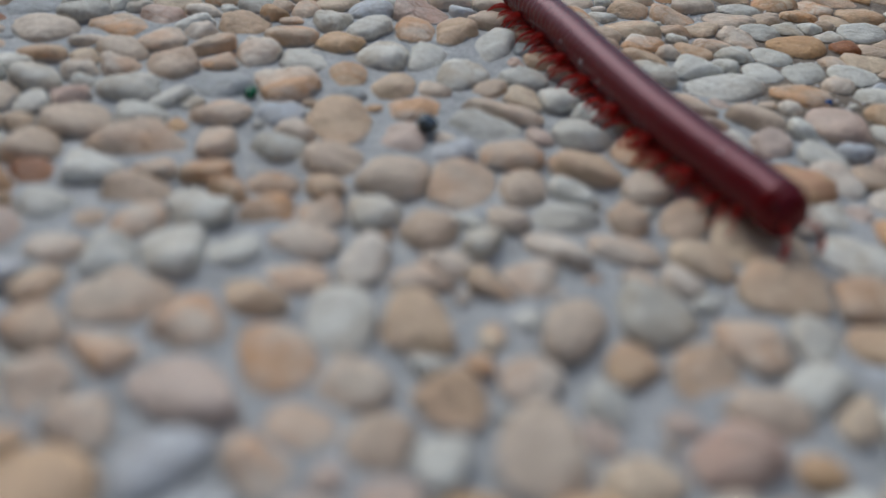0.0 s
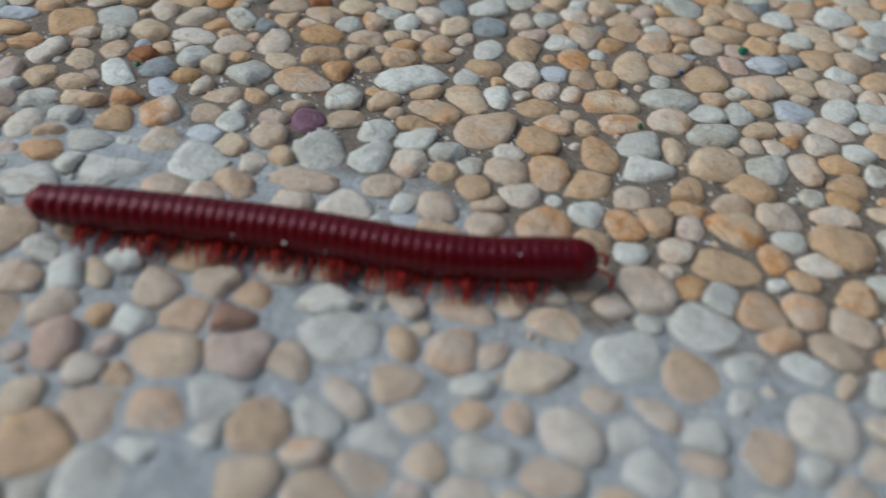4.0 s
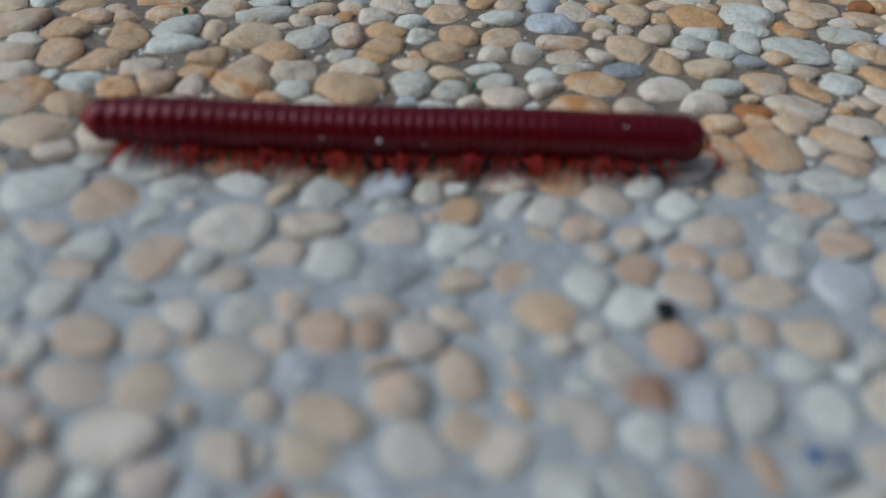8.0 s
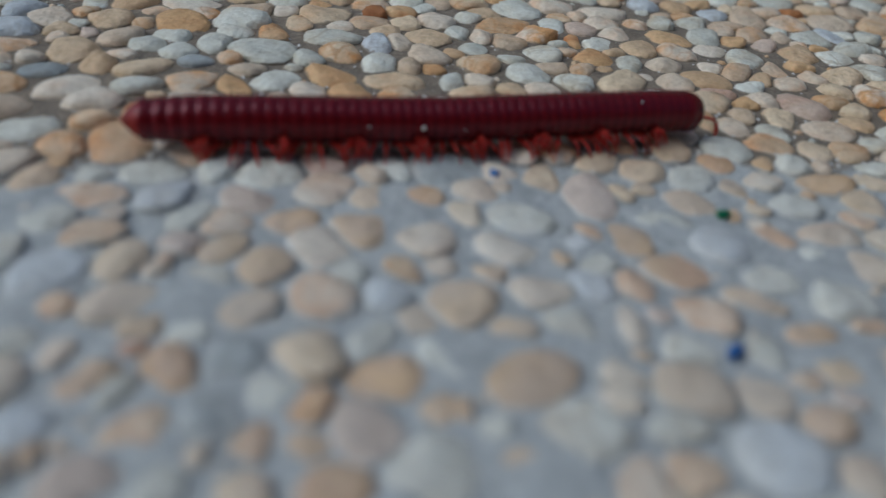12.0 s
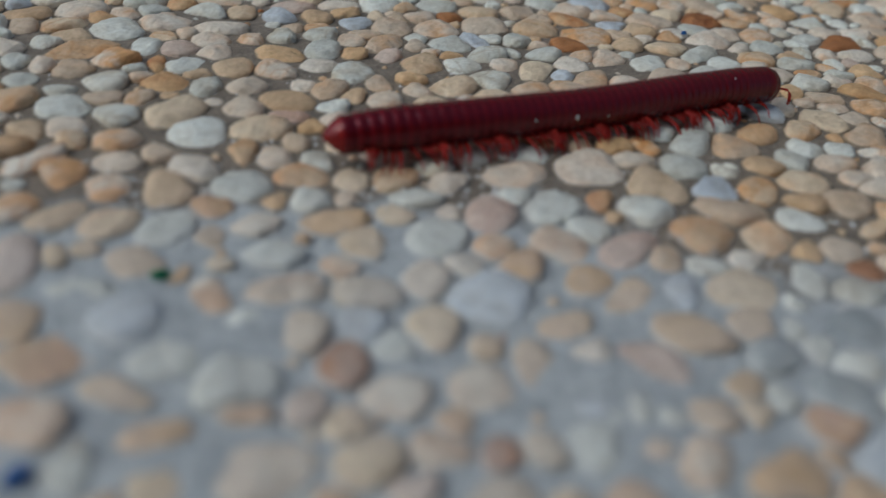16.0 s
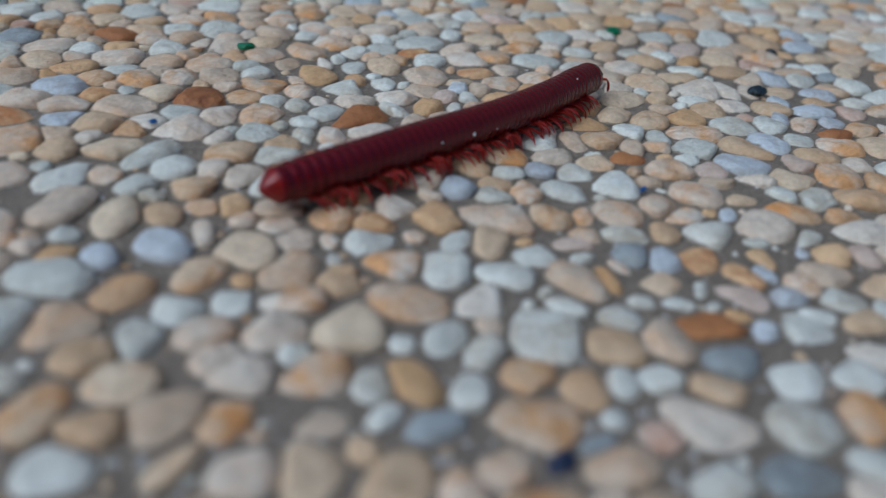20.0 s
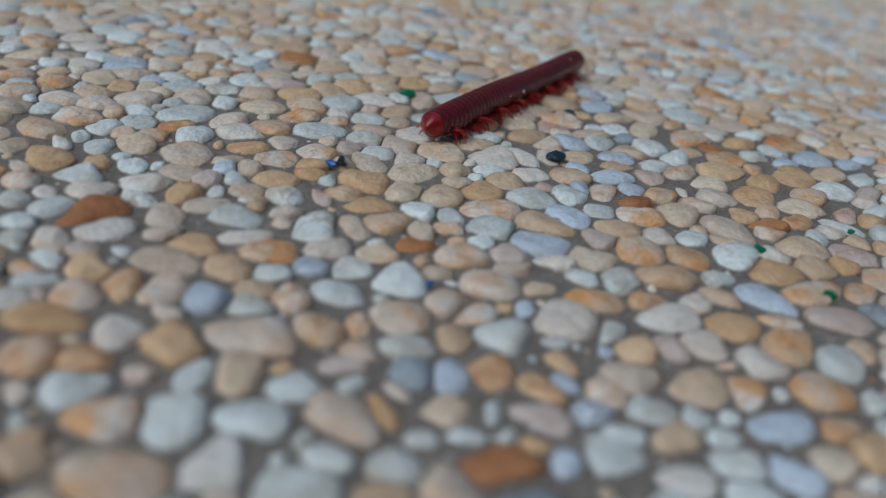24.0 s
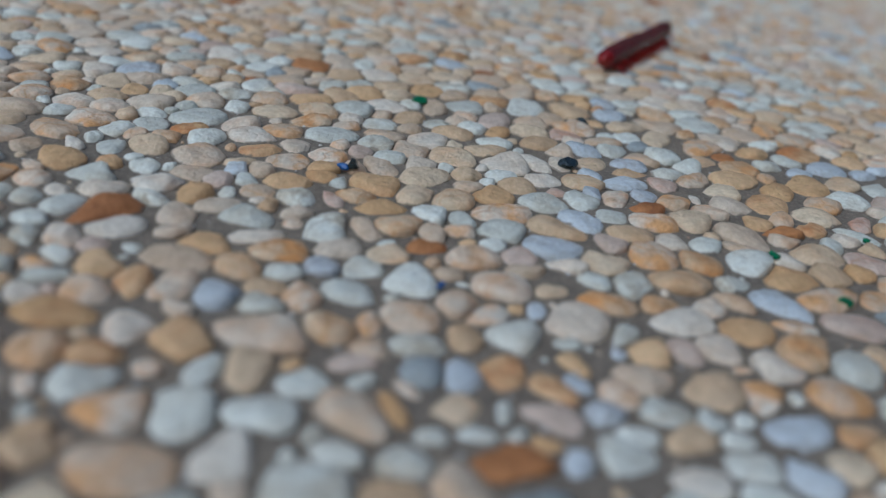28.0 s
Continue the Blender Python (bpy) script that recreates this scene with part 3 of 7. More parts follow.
pebble(50.9, -91.7, 6.0, 4.1, 141, "l")
pebble(55.9, -98.4, 5.7, 3.6, 159, "p")
pebble(44.1, -82.4, 4.7, 3.6, 136, "o")
pebble(46.6, -86.7, 4.2, 3.3, 125, "t")
pebble(45.4, -74.2, 3.3, 3.1, 159, "p")
pebble(113.9, -112.7, 7.5, 4.5, 43, "c")
pebble(115.9, -116.9, 6.2, 4.2, 30, "c")
pebble(115.5, -121.8, 7.2, 4.2, 162, "t")
pebble(115.8, -126.8, 6.0, 5.1, 146, "t")
pebble(116.6, -132.1, 6.8, 5.5, 173, "w")
pebble(116.1, -137.0, 4.5, 3.1, 35, "c")
pebble(119.5, -140.2, 5.2, 3.9, 132, "c")
pebble(122.4, -147.0, 7.0, 4.7, 98, "o")
pebble(115.2, -143.4, 5.9, 4.7, 112, "w")
pebble(119.1, -150.9, 6.8, 4.3, 21, "t")
pebble(106.9, -122.1, 10.2, 5.1, 38, "p")
pebble(109.2, -125.2, 4.1, 2.0, 33, "t")
pebble(110.8, -127.4, 3.1, 2.5, 92, "t")
pebble(110.0, -132.4, 6.4, 4.3, 71, "c")
pebble(105.7, -130.2, 5.8, 4.9, 61, "w")
pebble(109.5, -137.0, 4.8, 1.6, 12, "o")
pebble(107.4, -140.6, 7.2, 4.3, 20, "c")
pebble(112.2, -139.5, 3.0, 2.6, 28, "t")
pebble(110.3, -146.2, 7.6, 5.5, 110, "c")
pebble(111.6, -153.5, 6.3, 4.9, 80, "c")
pebble(102.9, -135.3, 8.2, 5.4, 23, "l")
pebble(100.2, -127.4, 5.3, 4.5, 9, "t")
pebble(99.4, -123.3, 6.7, 1.9, 46, "t")
pebble(104.6, -145.3, 4.1, 3.3, 23, "w")
pebble(105.2, -149.8, 4.9, 4.7, 164, "c")
pebble(102.5, -154.0, 6.3, 4.1, 10, "r")
pebble(97.1, -152.9, 4.1, 3.2, 174, "p")
pebble(99.3, -140.8, 5.4, 4.7, 144, "w")
pebble(96.1, -131.9, 6.1, 5.2, 135, "t")
pebble(98.0, -147.0, 6.8, 5.9, 151, "w")
pebble(94.9, -139.5, 8.8, 3.0, 83, "t")
pebble(90.6, -135.2, 6.0, 4.6, 58, "c")
pebble(92.3, -128.7, 5.0, 3.3, 49, "c")
pebble(91.5, -143.9, 5.1, 3.3, 119, "o")
pebble(90.5, -152.2, 6.6, 6.4, 78, "c")
pebble(87.7, -146.0, 4.5, 3.6, 93, "t")
pebble(87.6, -139.9, 5.5, 3.2, 41, "w")
pebble(89.0, -157.6, 3.5, 2.2, 82, "t")
pebble(85.2, -133.9, 4.9, 3.6, 69, "w")
pebble(84.4, -151.6, 4.6, 3.6, 99, "t")
pebble(122.1, -157.5, 8.0, 5.6, 179, "w")
pebble(128.4, -161.9, 7.7, 5.4, 4, "p")
pebble(132.1, -168.1, 8.5, 5.8, 163, "w")
pebble(135.4, -173.3, 7.7, 3.1, 167, "o")
pebble(134.5, -178.2, 6.9, 6.1, 118, "w")
pebble(141.4, -179.5, 9.0, 6.2, 4, "t")
pebble(143.3, -186.2, 7.4, 5.1, 170, "l")
pebble(144.6, -191.6, 8.8, 4.5, 158, "t")
pebble(138.0, -187.5, 7.7, 6.3, 117, "c")
pebble(131.4, -183.7, 8.0, 6.3, 168, "t")
pebble(126.4, -176.5, 11.4, 5.3, 138, "p")
pebble(124.9, -169.3, 7.1, 5.4, 3, "c")
pebble(120.0, -166.5, 5.7, 4.9, 127, "o")
pebble(119.5, -172.5, 6.2, 4.4, 153, "o")
pebble(119.9, -181.0, 5.9, 3.5, 162, "l")
pebble(117.9, -176.7, 6.6, 4.3, 167, "t")
pebble(113.7, -164.4, 7.9, 6.8, 121, "l")
pebble(134.0, -190.8, 9.0, 5.3, 177, "t")
pebble(138.0, -194.8, 8.3, 4.7, 137, "w")
pebble(131.6, -194.5, 5.4, 2.9, 165, "o")
pebble(132.8, -197.9, 6.9, 4.3, 158, "c")
pebble(125.7, -193.6, 8.5, 3.8, 159, "w")
pebble(121.8, -186.8, 8.2, 6.3, 114, "t")
pebble(128.1, -187.9, 4.7, 2.8, 144, "c")
pebble(125.5, -183.7, 5.2, 3.3, 143, "w")
pebble(108.5, -159.8, 5.9, 4.4, 7, "t")
pebble(115.4, -157.8, 6.9, 4.2, 4, "c")
pebble(107.1, -164.6, 3.7, 2.8, 9, "t")
pebble(111.7, -170.6, 6.2, 4.4, 175, "t")
pebble(105.9, -168.9, 9.6, 3.6, 15, "c")
pebble(114.5, -181.6, 7.6, 6.0, 113, "t")
pebble(108.7, -173.1, 4.4, 3.9, 127, "c")
pebble(109.2, -178.3, 6.8, 5.8, 66, "p")
pebble(102.4, -165.1, 6.6, 5.2, 164, "c")
pebble(99.0, -173.6, 6.1, 3.8, 168, "w")
pebble(102.8, -173.4, 4.6, 2.6, 172, "l")
pebble(103.9, -176.8, 5.2, 1.9, 6, "w")
pebble(96.1, -167.3, 4.2, 2.8, 175, "r")
pebble(97.3, -170.1, 3.7, 3.6, 141, "c")
pebble(98.4, -163.6, 3.6, 2.9, 167, "t")
pebble(103.9, -182.4, 5.1, 3.9, 98, "t")
pebble(98.7, -181.2, 6.8, 3.8, 161, "c")
pebble(91.2, -168.3, 6.4, 5.1, 159, "c")
pebble(98.5, -187.7, 8.8, 5.2, 130, "o")
pebble(105.8, -185.9, 4.8, 2.6, 162, "t")
pebble(107.6, -188.1, 3.7, 3.3, 171, "w")
pebble(115.0, -192.4, 8.9, 2.8, 164, "w")
pebble(112.9, -188.4, 6.5, 3.8, 130, "g")
pebble(90.9, -162.1, 4.3, 3.0, 113, "p")
pebble(93.2, -172.4, 3.7, 1.8, 111, "t")
pebble(90.6, -173.2, 4.2, 3.3, 115, "c")
pebble(93.4, -181.4, 5.9, 3.9, 133, "w")
pebble(24.6, 132.0, 11.4, 5.9, 65, "c")
pebble(41.9, 156.4, 9.7, 5.3, 60, "w")
pebble(42.0, 148.3, 9.1, 7.0, 91, "t")
pebble(53.2, 147.2, 11.3, 5.4, 113, "o")
pebble(60.1, 139.0, 10.4, 7.1, 29, "w")
pebble(69.5, 143.5, 8.4, 6.6, 68, "t")
pebble(67.2, 126.2, 11.5, 8.6, 10, "w")
pebble(65.0, 113.8, 8.9, 7.1, 79, "o")
pebble(77.4, 125.4, 8.4, 5.2, 65, "o")
pebble(80.6, 119.9, 6.9, 5.4, 53, "t")
pebble(97.8, 122.4, 12.7, 6.4, 48, "o")
pebble(100.0, 115.3, 10.4, 6.7, 27, "t")
pebble(104.1, 110.0, 8.1, 7.3, 55, "o")
pebble(81.5, 111.3, 11.0, 6.0, 59, "c")
pebble(82.1, 103.7, 5.6, 4.6, 59, "w")
pebble(75.7, 103.2, 8.5, 6.9, 62, "t")
pebble(81.0, 97.8, 8.0, 6.5, 54, "c")
pebble(90.5, 95.5, 6.3, 5.3, 162, "w")
pebble(89.3, 87.7, 6.3, 4.9, 53, "c")
pebble(84.8, 92.4, 6.0, 5.7, 111, "c")
pebble(74.4, 94.6, 9.3, 6.2, 48, "t")
pebble(74.0, 86.9, 7.6, 4.6, 46, "c")
pebble(79.7, 87.6, 10.0, 5.7, 64, "t")
pebble(67.7, 101.6, 10.1, 4.5, 16, "t")
pebble(53.9, 119.0, 7.9, 4.7, 58, "w")
pebble(58.4, 113.6, 8.1, 4.3, 59, "t")
pebble(68.0, 109.5, 8.7, 3.8, 47, "t")
pebble(74.1, 111.0, 6.6, 3.6, 53, "c")
pebble(40.9, 131.8, 7.0, 6.4, 141, "t")
pebble(38.0, 136.7, 9.9, 7.4, 73, "t")
pebble(51.3, 135.6, 9.6, 7.3, 77, "t")
pebble(56.4, 124.3, 8.9, 6.8, 103, "t")
pebble(52.0, 111.1, 9.3, 5.1, 50, "t")
pebble(56.9, 108.5, 3.9, 3.3, 68, "w")
pebble(61.3, 106.9, 5.8, 4.3, 159, "c")
pebble(57.6, 102.8, 7.0, 3.6, 134, "l")
pebble(37.6, 117.5, 11.2, 7.3, 61, "o")
pebble(44.6, 119.0, 5.4, 4.0, 93, "r")
pebble(50.5, 105.3, 7.2, 5.4, 22, "o")
pebble(53.4, 99.8, 6.4, 3.9, 112, "o")
pebble(61.2, 94.5, 9.8, 6.7, 46, "o")
pebble(67.4, 90.6, 9.7, 6.3, 68, "w")
pebble(59.9, 89.0, 5.6, 3.9, 173, "c")
pebble(67.3, 82.7, 8.6, 5.5, 58, "t")
pebble(75.4, 80.3, 8.3, 5.0, 5, "c")
pebble(79.6, 74.3, 9.7, 4.4, 62, "w")
pebble(70.5, 75.7, 7.5, 5.1, 124, "c")
pebble(52.0, 93.8, 5.2, 4.5, 161, "o")
pebble(52.0, 88.5, 8.0, 5.7, 43, "c")
pebble(54.2, 83.0, 8.2, 4.2, 53, "t")
pebble(59.6, 81.6, 6.4, 4.5, 37, "c")
pebble(61.2, 76.9, 4.7, 4.1, 121, "r")
pebble(65.5, 70.4, 7.4, 4.8, 24, "w")
pebble(59.8, 72.2, 6.4, 5.0, 7, "g")
pebble(65.6, 66.4, 5.4, 3.6, 48, "t")
pebble(60.9, 67.3, 4.0, 3.8, 127, "o")
pebble(36.5, 107.2, 12.0, 5.2, 61, "w")
pebble(46.1, 100.5, 10.7, 7.0, 152, "w")
pebble(30.3, 105.4, 7.1, 5.5, 76, "w")
pebble(28.9, 117.9, 6.7, 5.2, 103, "c")
pebble(20.0, 124.3, 7.1, 6.2, 161, "c")
pebble(24.8, 114.5, 7.4, 5.9, 72, "c")
pebble(15.1, 110.8, 6.8, 4.3, 10, "c")
pebble(14.8, 105.5, 7.4, 4.0, 164, "t")
pebble(21.8, 103.4, 6.8, 5.7, 5, "w")
pebble(24.4, 99.2, 9.5, 6.9, 41, "w")
pebble(33.3, 98.0, 8.8, 6.2, 9, "c")
pebble(36.6, 90.9, 11.5, 7.6, 72, "p")
pebble(31.8, 89.5, 6.5, 3.4, 80, "w")
pebble(37.0, 84.1, 4.8, 3.1, 32, "l")
pebble(45.1, 87.3, 5.3, 4.0, 8, "p")
pebble(47.1, 83.0, 6.8, 4.5, 42, "t")
pebble(43.1, 94.8, 5.5, 4.8, 85, "t")
pebble(42.8, 83.8, 6.9, 4.0, 128, "w")
pebble(49.3, 77.8, 7.0, 4.3, 107, "t")
pebble(55.0, 75.6, 7.4, 5.2, 83, "w")
pebble(52.2, 77.7, 3.8, 2.6, 71, "p")
pebble(43.2, 78.1, 6.2, 5.4, 97, "w")
pebble(46.5, 72.9, 6.1, 4.7, 108, "t")
pebble(51.0, 68.7, 5.8, 4.5, 36, "t")
pebble(56.4, 67.2, 5.9, 4.1, 73, "l")
pebble(60.1, 63.0, 4.8, 2.9, 8, "c")
pebble(67.7, 61.1, 8.2, 6.8, 44, "w")
pebble(77.0, 64.6, 7.7, 5.1, 34, "c")
pebble(84.7, 60.5, 7.4, 5.9, 146, "o")
pebble(79.2, 56.0, 8.7, 4.9, 170, "t")
pebble(83.6, 52.6, 7.4, 4.0, 31, "c")
pebble(76.2, 51.5, 6.3, 4.6, 21, "o")
pebble(70.8, 53.0, 8.6, 6.5, 110, "c")
pebble(60.0, 59.0, 6.1, 4.9, 136, "c")
pebble(59.3, 54.7, 3.4, 2.9, 19, "w")
pebble(55.2, 56.8, 5.3, 4.2, 84, "c")
pebble(66.2, 54.5, 3.2, 2.6, 21, "w")
pebble(51.3, 61.9, 7.6, 5.2, 46, "c")
pebble(46.7, 64.8, 5.6, 4.8, 11, "o")
pebble(42.8, 71.2, 4.8, 4.5, 69, "w")
pebble(38.3, 73.7, 7.6, 4.8, 59, "c")
pebble(32.7, 77.1, 6.1, 4.4, 120, "c")
pebble(27.2, 82.6, 5.6, 4.7, 95, "p")
pebble(23.2, 81.8, 7.3, 3.3, 113, "w")
pebble(19.3, 91.4, 7.3, 5.5, 116, "c")
pebble(14.9, 100.0, 9.1, 5.0, 153, "w")
pebble(32.4, 82.2, 5.9, 5.1, 103, "w")
pebble(27.3, 89.8, 8.1, 7.3, 107, "c")
pebble(9.6, 95.6, 8.3, 5.6, 90, "c")
pebble(28.3, 75.3, 10.5, 5.4, 92, "o")
pebble(18.5, 81.4, 9.4, 4.5, 128, "t")
pebble(12.8, 84.0, 5.6, 3.7, 37, "c")
pebble(13.2, 77.7, 9.2, 6.0, 105, "c")
pebble(6.6, 80.2, 8.4, 6.7, 78, "w")
pebble(17.4, 74.7, 6.1, 3.7, 63, "t")
pebble(7.2, 72.9, 7.0, 6.8, 0, "t")
pebble(13.0, 69.8, 6.4, 4.4, 79, "c")
pebble(16.5, 65.3, 7.1, 4.0, 61, "c")
pebble(16.6, 58.7, 6.5, 4.3, 141, "t")
pebble(5.8, 67.3, 5.8, 3.6, 148, "w")
pebble(5.1, 62.7, 6.8, 4.6, 8, "w")
pebble(1.1, 66.5, 7.1, 4.3, 83, "c")
pebble(10.5, 63.4, 4.9, 3.1, 114, "c")
pebble(10.1, 58.7, 6.2, 3.4, 167, "c")
pebble(4.6, 57.1, 6.9, 3.8, 133, "c")
pebble(12.5, 50.3, 6.7, 5.3, 88, "w")
pebble(19.5, 48.0, 5.4, 4.9, 93, "c")
pebble(11.4, 54.6, 3.2, 2.5, 165, "c")
pebble(30.9, 62.8, 7.6, 6.0, 119, "w")
pebble(36.2, 66.8, 6.6, 4.3, 107, "c")
pebble(40.9, 63.7, 6.6, 4.1, 120, "w")
pebble(47.1, 56.1, 6.8, 5.3, 44, "c")
pebble(39.0, 56.8, 8.6, 7.2, 124, "w")
pebble(40.0, 47.7, 5.7, 4.8, 50, "c")
pebble(46.5, 48.8, 7.0, 6.5, 178, "w")
pebble(46.6, 42.3, 8.4, 4.9, 45, "t")
pebble(42.0, 43.2, 5.1, 4.4, 42, "c")
pebble(57.0, 46.5, 5.9, 4.5, 28, "c")
pebble(52.1, 48.7, 4.7, 4.1, 20, "t")
pebble(61.1, 48.9, 4.6, 3.7, 163, "p")
pebble(63.2, 44.7, 5.8, 4.6, 29, "u")
pebble(64.7, 48.9, 5.7, 3.4, 147, "c")
pebble(71.2, 44.9, 6.8, 4.7, 24, "w")
pebble(74.6, 39.8, 6.8, 4.6, 144, "t")
pebble(82.5, 40.8, 11.0, 7.9, 155, "w")
pebble(80.8, 36.4, 5.6, 3.2, 151, "t")
pebble(88.4, 34.5, 7.5, 4.0, 21, "w")
pebble(89.9, 29.9, 3.5, 2.7, 0, "o")
pebble(77.8, 24.0, 11.3, 7.5, 3, "c")
pebble(76.9, 32.7, 7.7, 5.2, 93, "c")
pebble(72.5, 32.8, 7.8, 3.9, 119, "t")
pebble(67.4, 35.9, 6.2, 4.7, 170, "w")
pebble(58.5, 38.7, 9.0, 7.0, 26, "w")
pebble(66.8, 41.2, 6.1, 4.4, 171, "c")
pebble(69.2, 30.4, 6.3, 5.4, 160, "w")
pebble(69.6, 25.0, 5.4, 4.1, 177, "w")
pebble(61.5, 32.7, 7.8, 5.1, 15, "w")
pebble(63.9, 27.5, 6.4, 4.6, 13, "c")
pebble(58.0, 27.3, 6.0, 4.5, 171, "c")
pebble(65.3, 23.1, 4.7, 3.8, 162, "t")
pebble(56.8, 23.1, 5.9, 2.8, 178, "w")
pebble(49.9, 22.7, 5.0, 3.8, 176, "w")
pebble(48.2, 33.9, 5.4, 4.5, 176, "c")
pebble(86.8, 46.0, 7.8, 5.6, 169, "c")
pebble(90.8, 48.2, 5.6, 4.0, 167, "o")
pebble(90.9, 41.5, 6.5, 2.8, 137, "t")
pebble(98.5, 36.8, 7.8, 4.5, 16, "w")
pebble(92.9, 34.1, 6.0, 5.6, 142, "t")
pebble(111.4, 37.4, 8.7, 4.0, 20, "c")
pebble(114.6, 34.8, 8.0, 4.4, 16, "w")
pebble(105.7, 40.9, 7.7, 6.0, 10, "g")
pebble(99.7, 41.7, 5.7, 3.1, 20, "c")
pebble(101.7, 45.3, 7.1, 4.7, 10, "t")
pebble(97.7, 52.9, 6.6, 4.2, 21, "w")
pebble(93.8, 57.1, 6.8, 4.3, 34, "c")
pebble(90.2, 59.8, 5.5, 4.3, 180, "w")
pebble(84.8, 69.2, 5.1, 4.2, 8, "t")
pebble(96.7, 63.2, 6.3, 5.4, 169, "t")
pebble(98.9, 67.8, 7.3, 5.5, 152, "o")
pebble(107.9, 71.7, 7.9, 6.9, 174, "o")
pebble(101.8, 73.8, 8.4, 5.7, 26, "w")
pebble(107.5, 64.8, 7.3, 5.5, 145, "c")
pebble(98.5, 78.7, 7.3, 4.8, 31, "c")
pebble(89.4, 80.3, 8.8, 8.5, 8, "w")
pebble(102.1, 83.8, 7.8, 4.5, 35, "o")
pebble(109.3, 79.2, 8.6, 6.1, 31, "c")
pebble(115.7, 74.5, 8.3, 6.4, 47, "t")
pebble(115.1, 65.7, 8.8, 6.6, 18, "t")
pebble(103.8, 58.2, 7.3, 5.2, 41, "t")
pebble(113.5, 55.2, 9.2, 6.6, 14, "t")
pebble(108.0, 50.2, 7.8, 4.7, 29, "g")
pebble(112.0, 44.9, 8.4, 6.3, 166, "w")
pebble(120.4, 46.5, 7.5, 4.6, 9, "o")
pebble(125.0, 41.9, 7.6, 4.8, 174, "t")
pebble(123.1, 58.4, 7.8, 5.7, 22, "c")
pebble(122.5, 37.2, 6.0, 4.9, 158, "t")
pebble(-61.4, 91.3, 12.2, 7.3, 136, "c")
pebble(-57.5, 84.5, 8.3, 4.1, 158, "t")
pebble(-52.0, 84.8, 5.5, 3.0, 114, "t")
pebble(-49.2, 87.6, 7.9, 5.1, 133, "c")
pebble(-52.7, 95.4, 8.2, 6.4, 128, "c")
pebble(-45.7, 92.4, 8.3, 5.7, 132, "c")
pebble(-41.4, 85.1, 8.7, 6.0, 109, "c")
pebble(-43.6, 78.1, 7.0, 6.4, 127, "w")
pebble(-53.9, 77.7, 7.2, 4.6, 144, "w")
pebble(-33.8, 81.1, 8.0, 6.4, 99, "g")
pebble(-45.0, 69.2, 8.8, 6.3, 126, "c")
pebble(-39.2, 72.2, 5.6, 4.4, 130, "w")
pebble(-37.9, 77.0, 7.5, 3.1, 80, "w")
pebble(-31.6, 74.4, 6.1, 5.2, 27, "c")
pebble(-29.3, 68.4, 7.7, 4.2, 95, "c")
pebble(-37.3, 66.1, 10.9, 4.9, 24, "c")
pebble(-45.9, 62.0, 6.6, 5.2, 133, "c")
pebble(-38.8, 60.2, 6.0, 4.8, 156, "w")
pebble(-33.3, 58.2, 5.7, 4.7, 163, "c")
pebble(-32.9, 61.4, 4.2, 3.5, 165, "c")
pebble(-28.2, 62.5, 4.7, 4.2, 168, "t")
pebble(-23.3, 68.4, 6.5, 5.2, 174, "w")
pebble(-27.6, 84.2, 11.4, 6.8, 131, "c")
pebble(-27.4, 91.8, 8.8, 6.2, 104, "w")
pebble(-31.4, 99.3, 9.0, 5.8, 124, "c")
pebble(-33.3, 91.4, 7.1, 5.4, 110, "c")
pebble(-39.1, 92.5, 7.9, 5.3, 90, "c")
pebble(-38.6, 101.3, 7.0, 6.2, 111, "t")
pebble(-27.4, 105.9, 9.1, 4.6, 103, "w")
pebble(-21.9, 104.1, 8.4, 6.0, 95, "w")
pebble(-10.6, 106.3, 11.6, 5.7, 93, "t")
pebble(-16.0, 105.6, 7.8, 5.7, 102, "c")
pebble(-18.4, 96.2, 8.1, 6.4, 108, "w")
pebble(-13.0, 96.6, 7.3, 4.6, 93, "w")
pebble(-21.3, 88.7, 8.6, 4.0, 100, "t")
pebble(-19.4, 83.3, 3.9, 2.9, 99, "g")
pebble(-14.8, 86.7, 9.0, 5.2, 97, "t")
pebble(-19.2, 75.9, 8.9, 6.5, 110, "t")
pebble(-11.9, 81.6, 6.6, 5.0, 64, "c")
pebble(-3.7, 78.5, 7.6, 6.2, 7, "w")
pebble(-0.9, 73.6, 6.9, 6.2, 169, "c")
pebble(-2.0, 83.4, 9.0, 5.2, 169, "c")
pebble(-7.8, 92.0, 8.0, 5.4, 87, "w")
pebble(-0.3, 94.6, 7.5, 5.1, 80, "w")
pebble(-5.3, 103.6, 10.7, 6.7, 86, "w")
pebble(-11.2, 66.2, 8.7, 6.2, 97, "c")
pebble(-5.0, 66.2, 9.7, 5.9, 96, "c")
pebble(-12.3, 59.6, 5.7, 4.7, 98, "w")
pebble(-17.6, 62.2, 5.2, 3.5, 114, "t")
pebble(-21.9, 61.6, 5.6, 3.6, 12, "c")
pebble(-20.8, 57.4, 5.4, 5.0, 51, "c")
pebble(-30.9, 53.1, 6.3, 4.1, 91, "c")
pebble(-39.2, 53.2, 5.2, 4.3, 122, "w")
pebble(-35.5, 48.1, 7.2, 3.4, 150, "c")
pebble(-21.9, 51.3, 4.9, 4.2, 113, "w")
pebble(-16.9, 53.4, 5.8, 5.0, 6, "c")
pebble(-11.3, 51.8, 5.9, 4.1, 102, "c")
pebble(-15.9, 48.4, 5.0, 3.3, 10, "c")
pebble(-6.6, 57.2, 5.4, 4.8, 77, "c")
pebble(-1.9, 56.6, 4.8, 3.3, 88, "w")
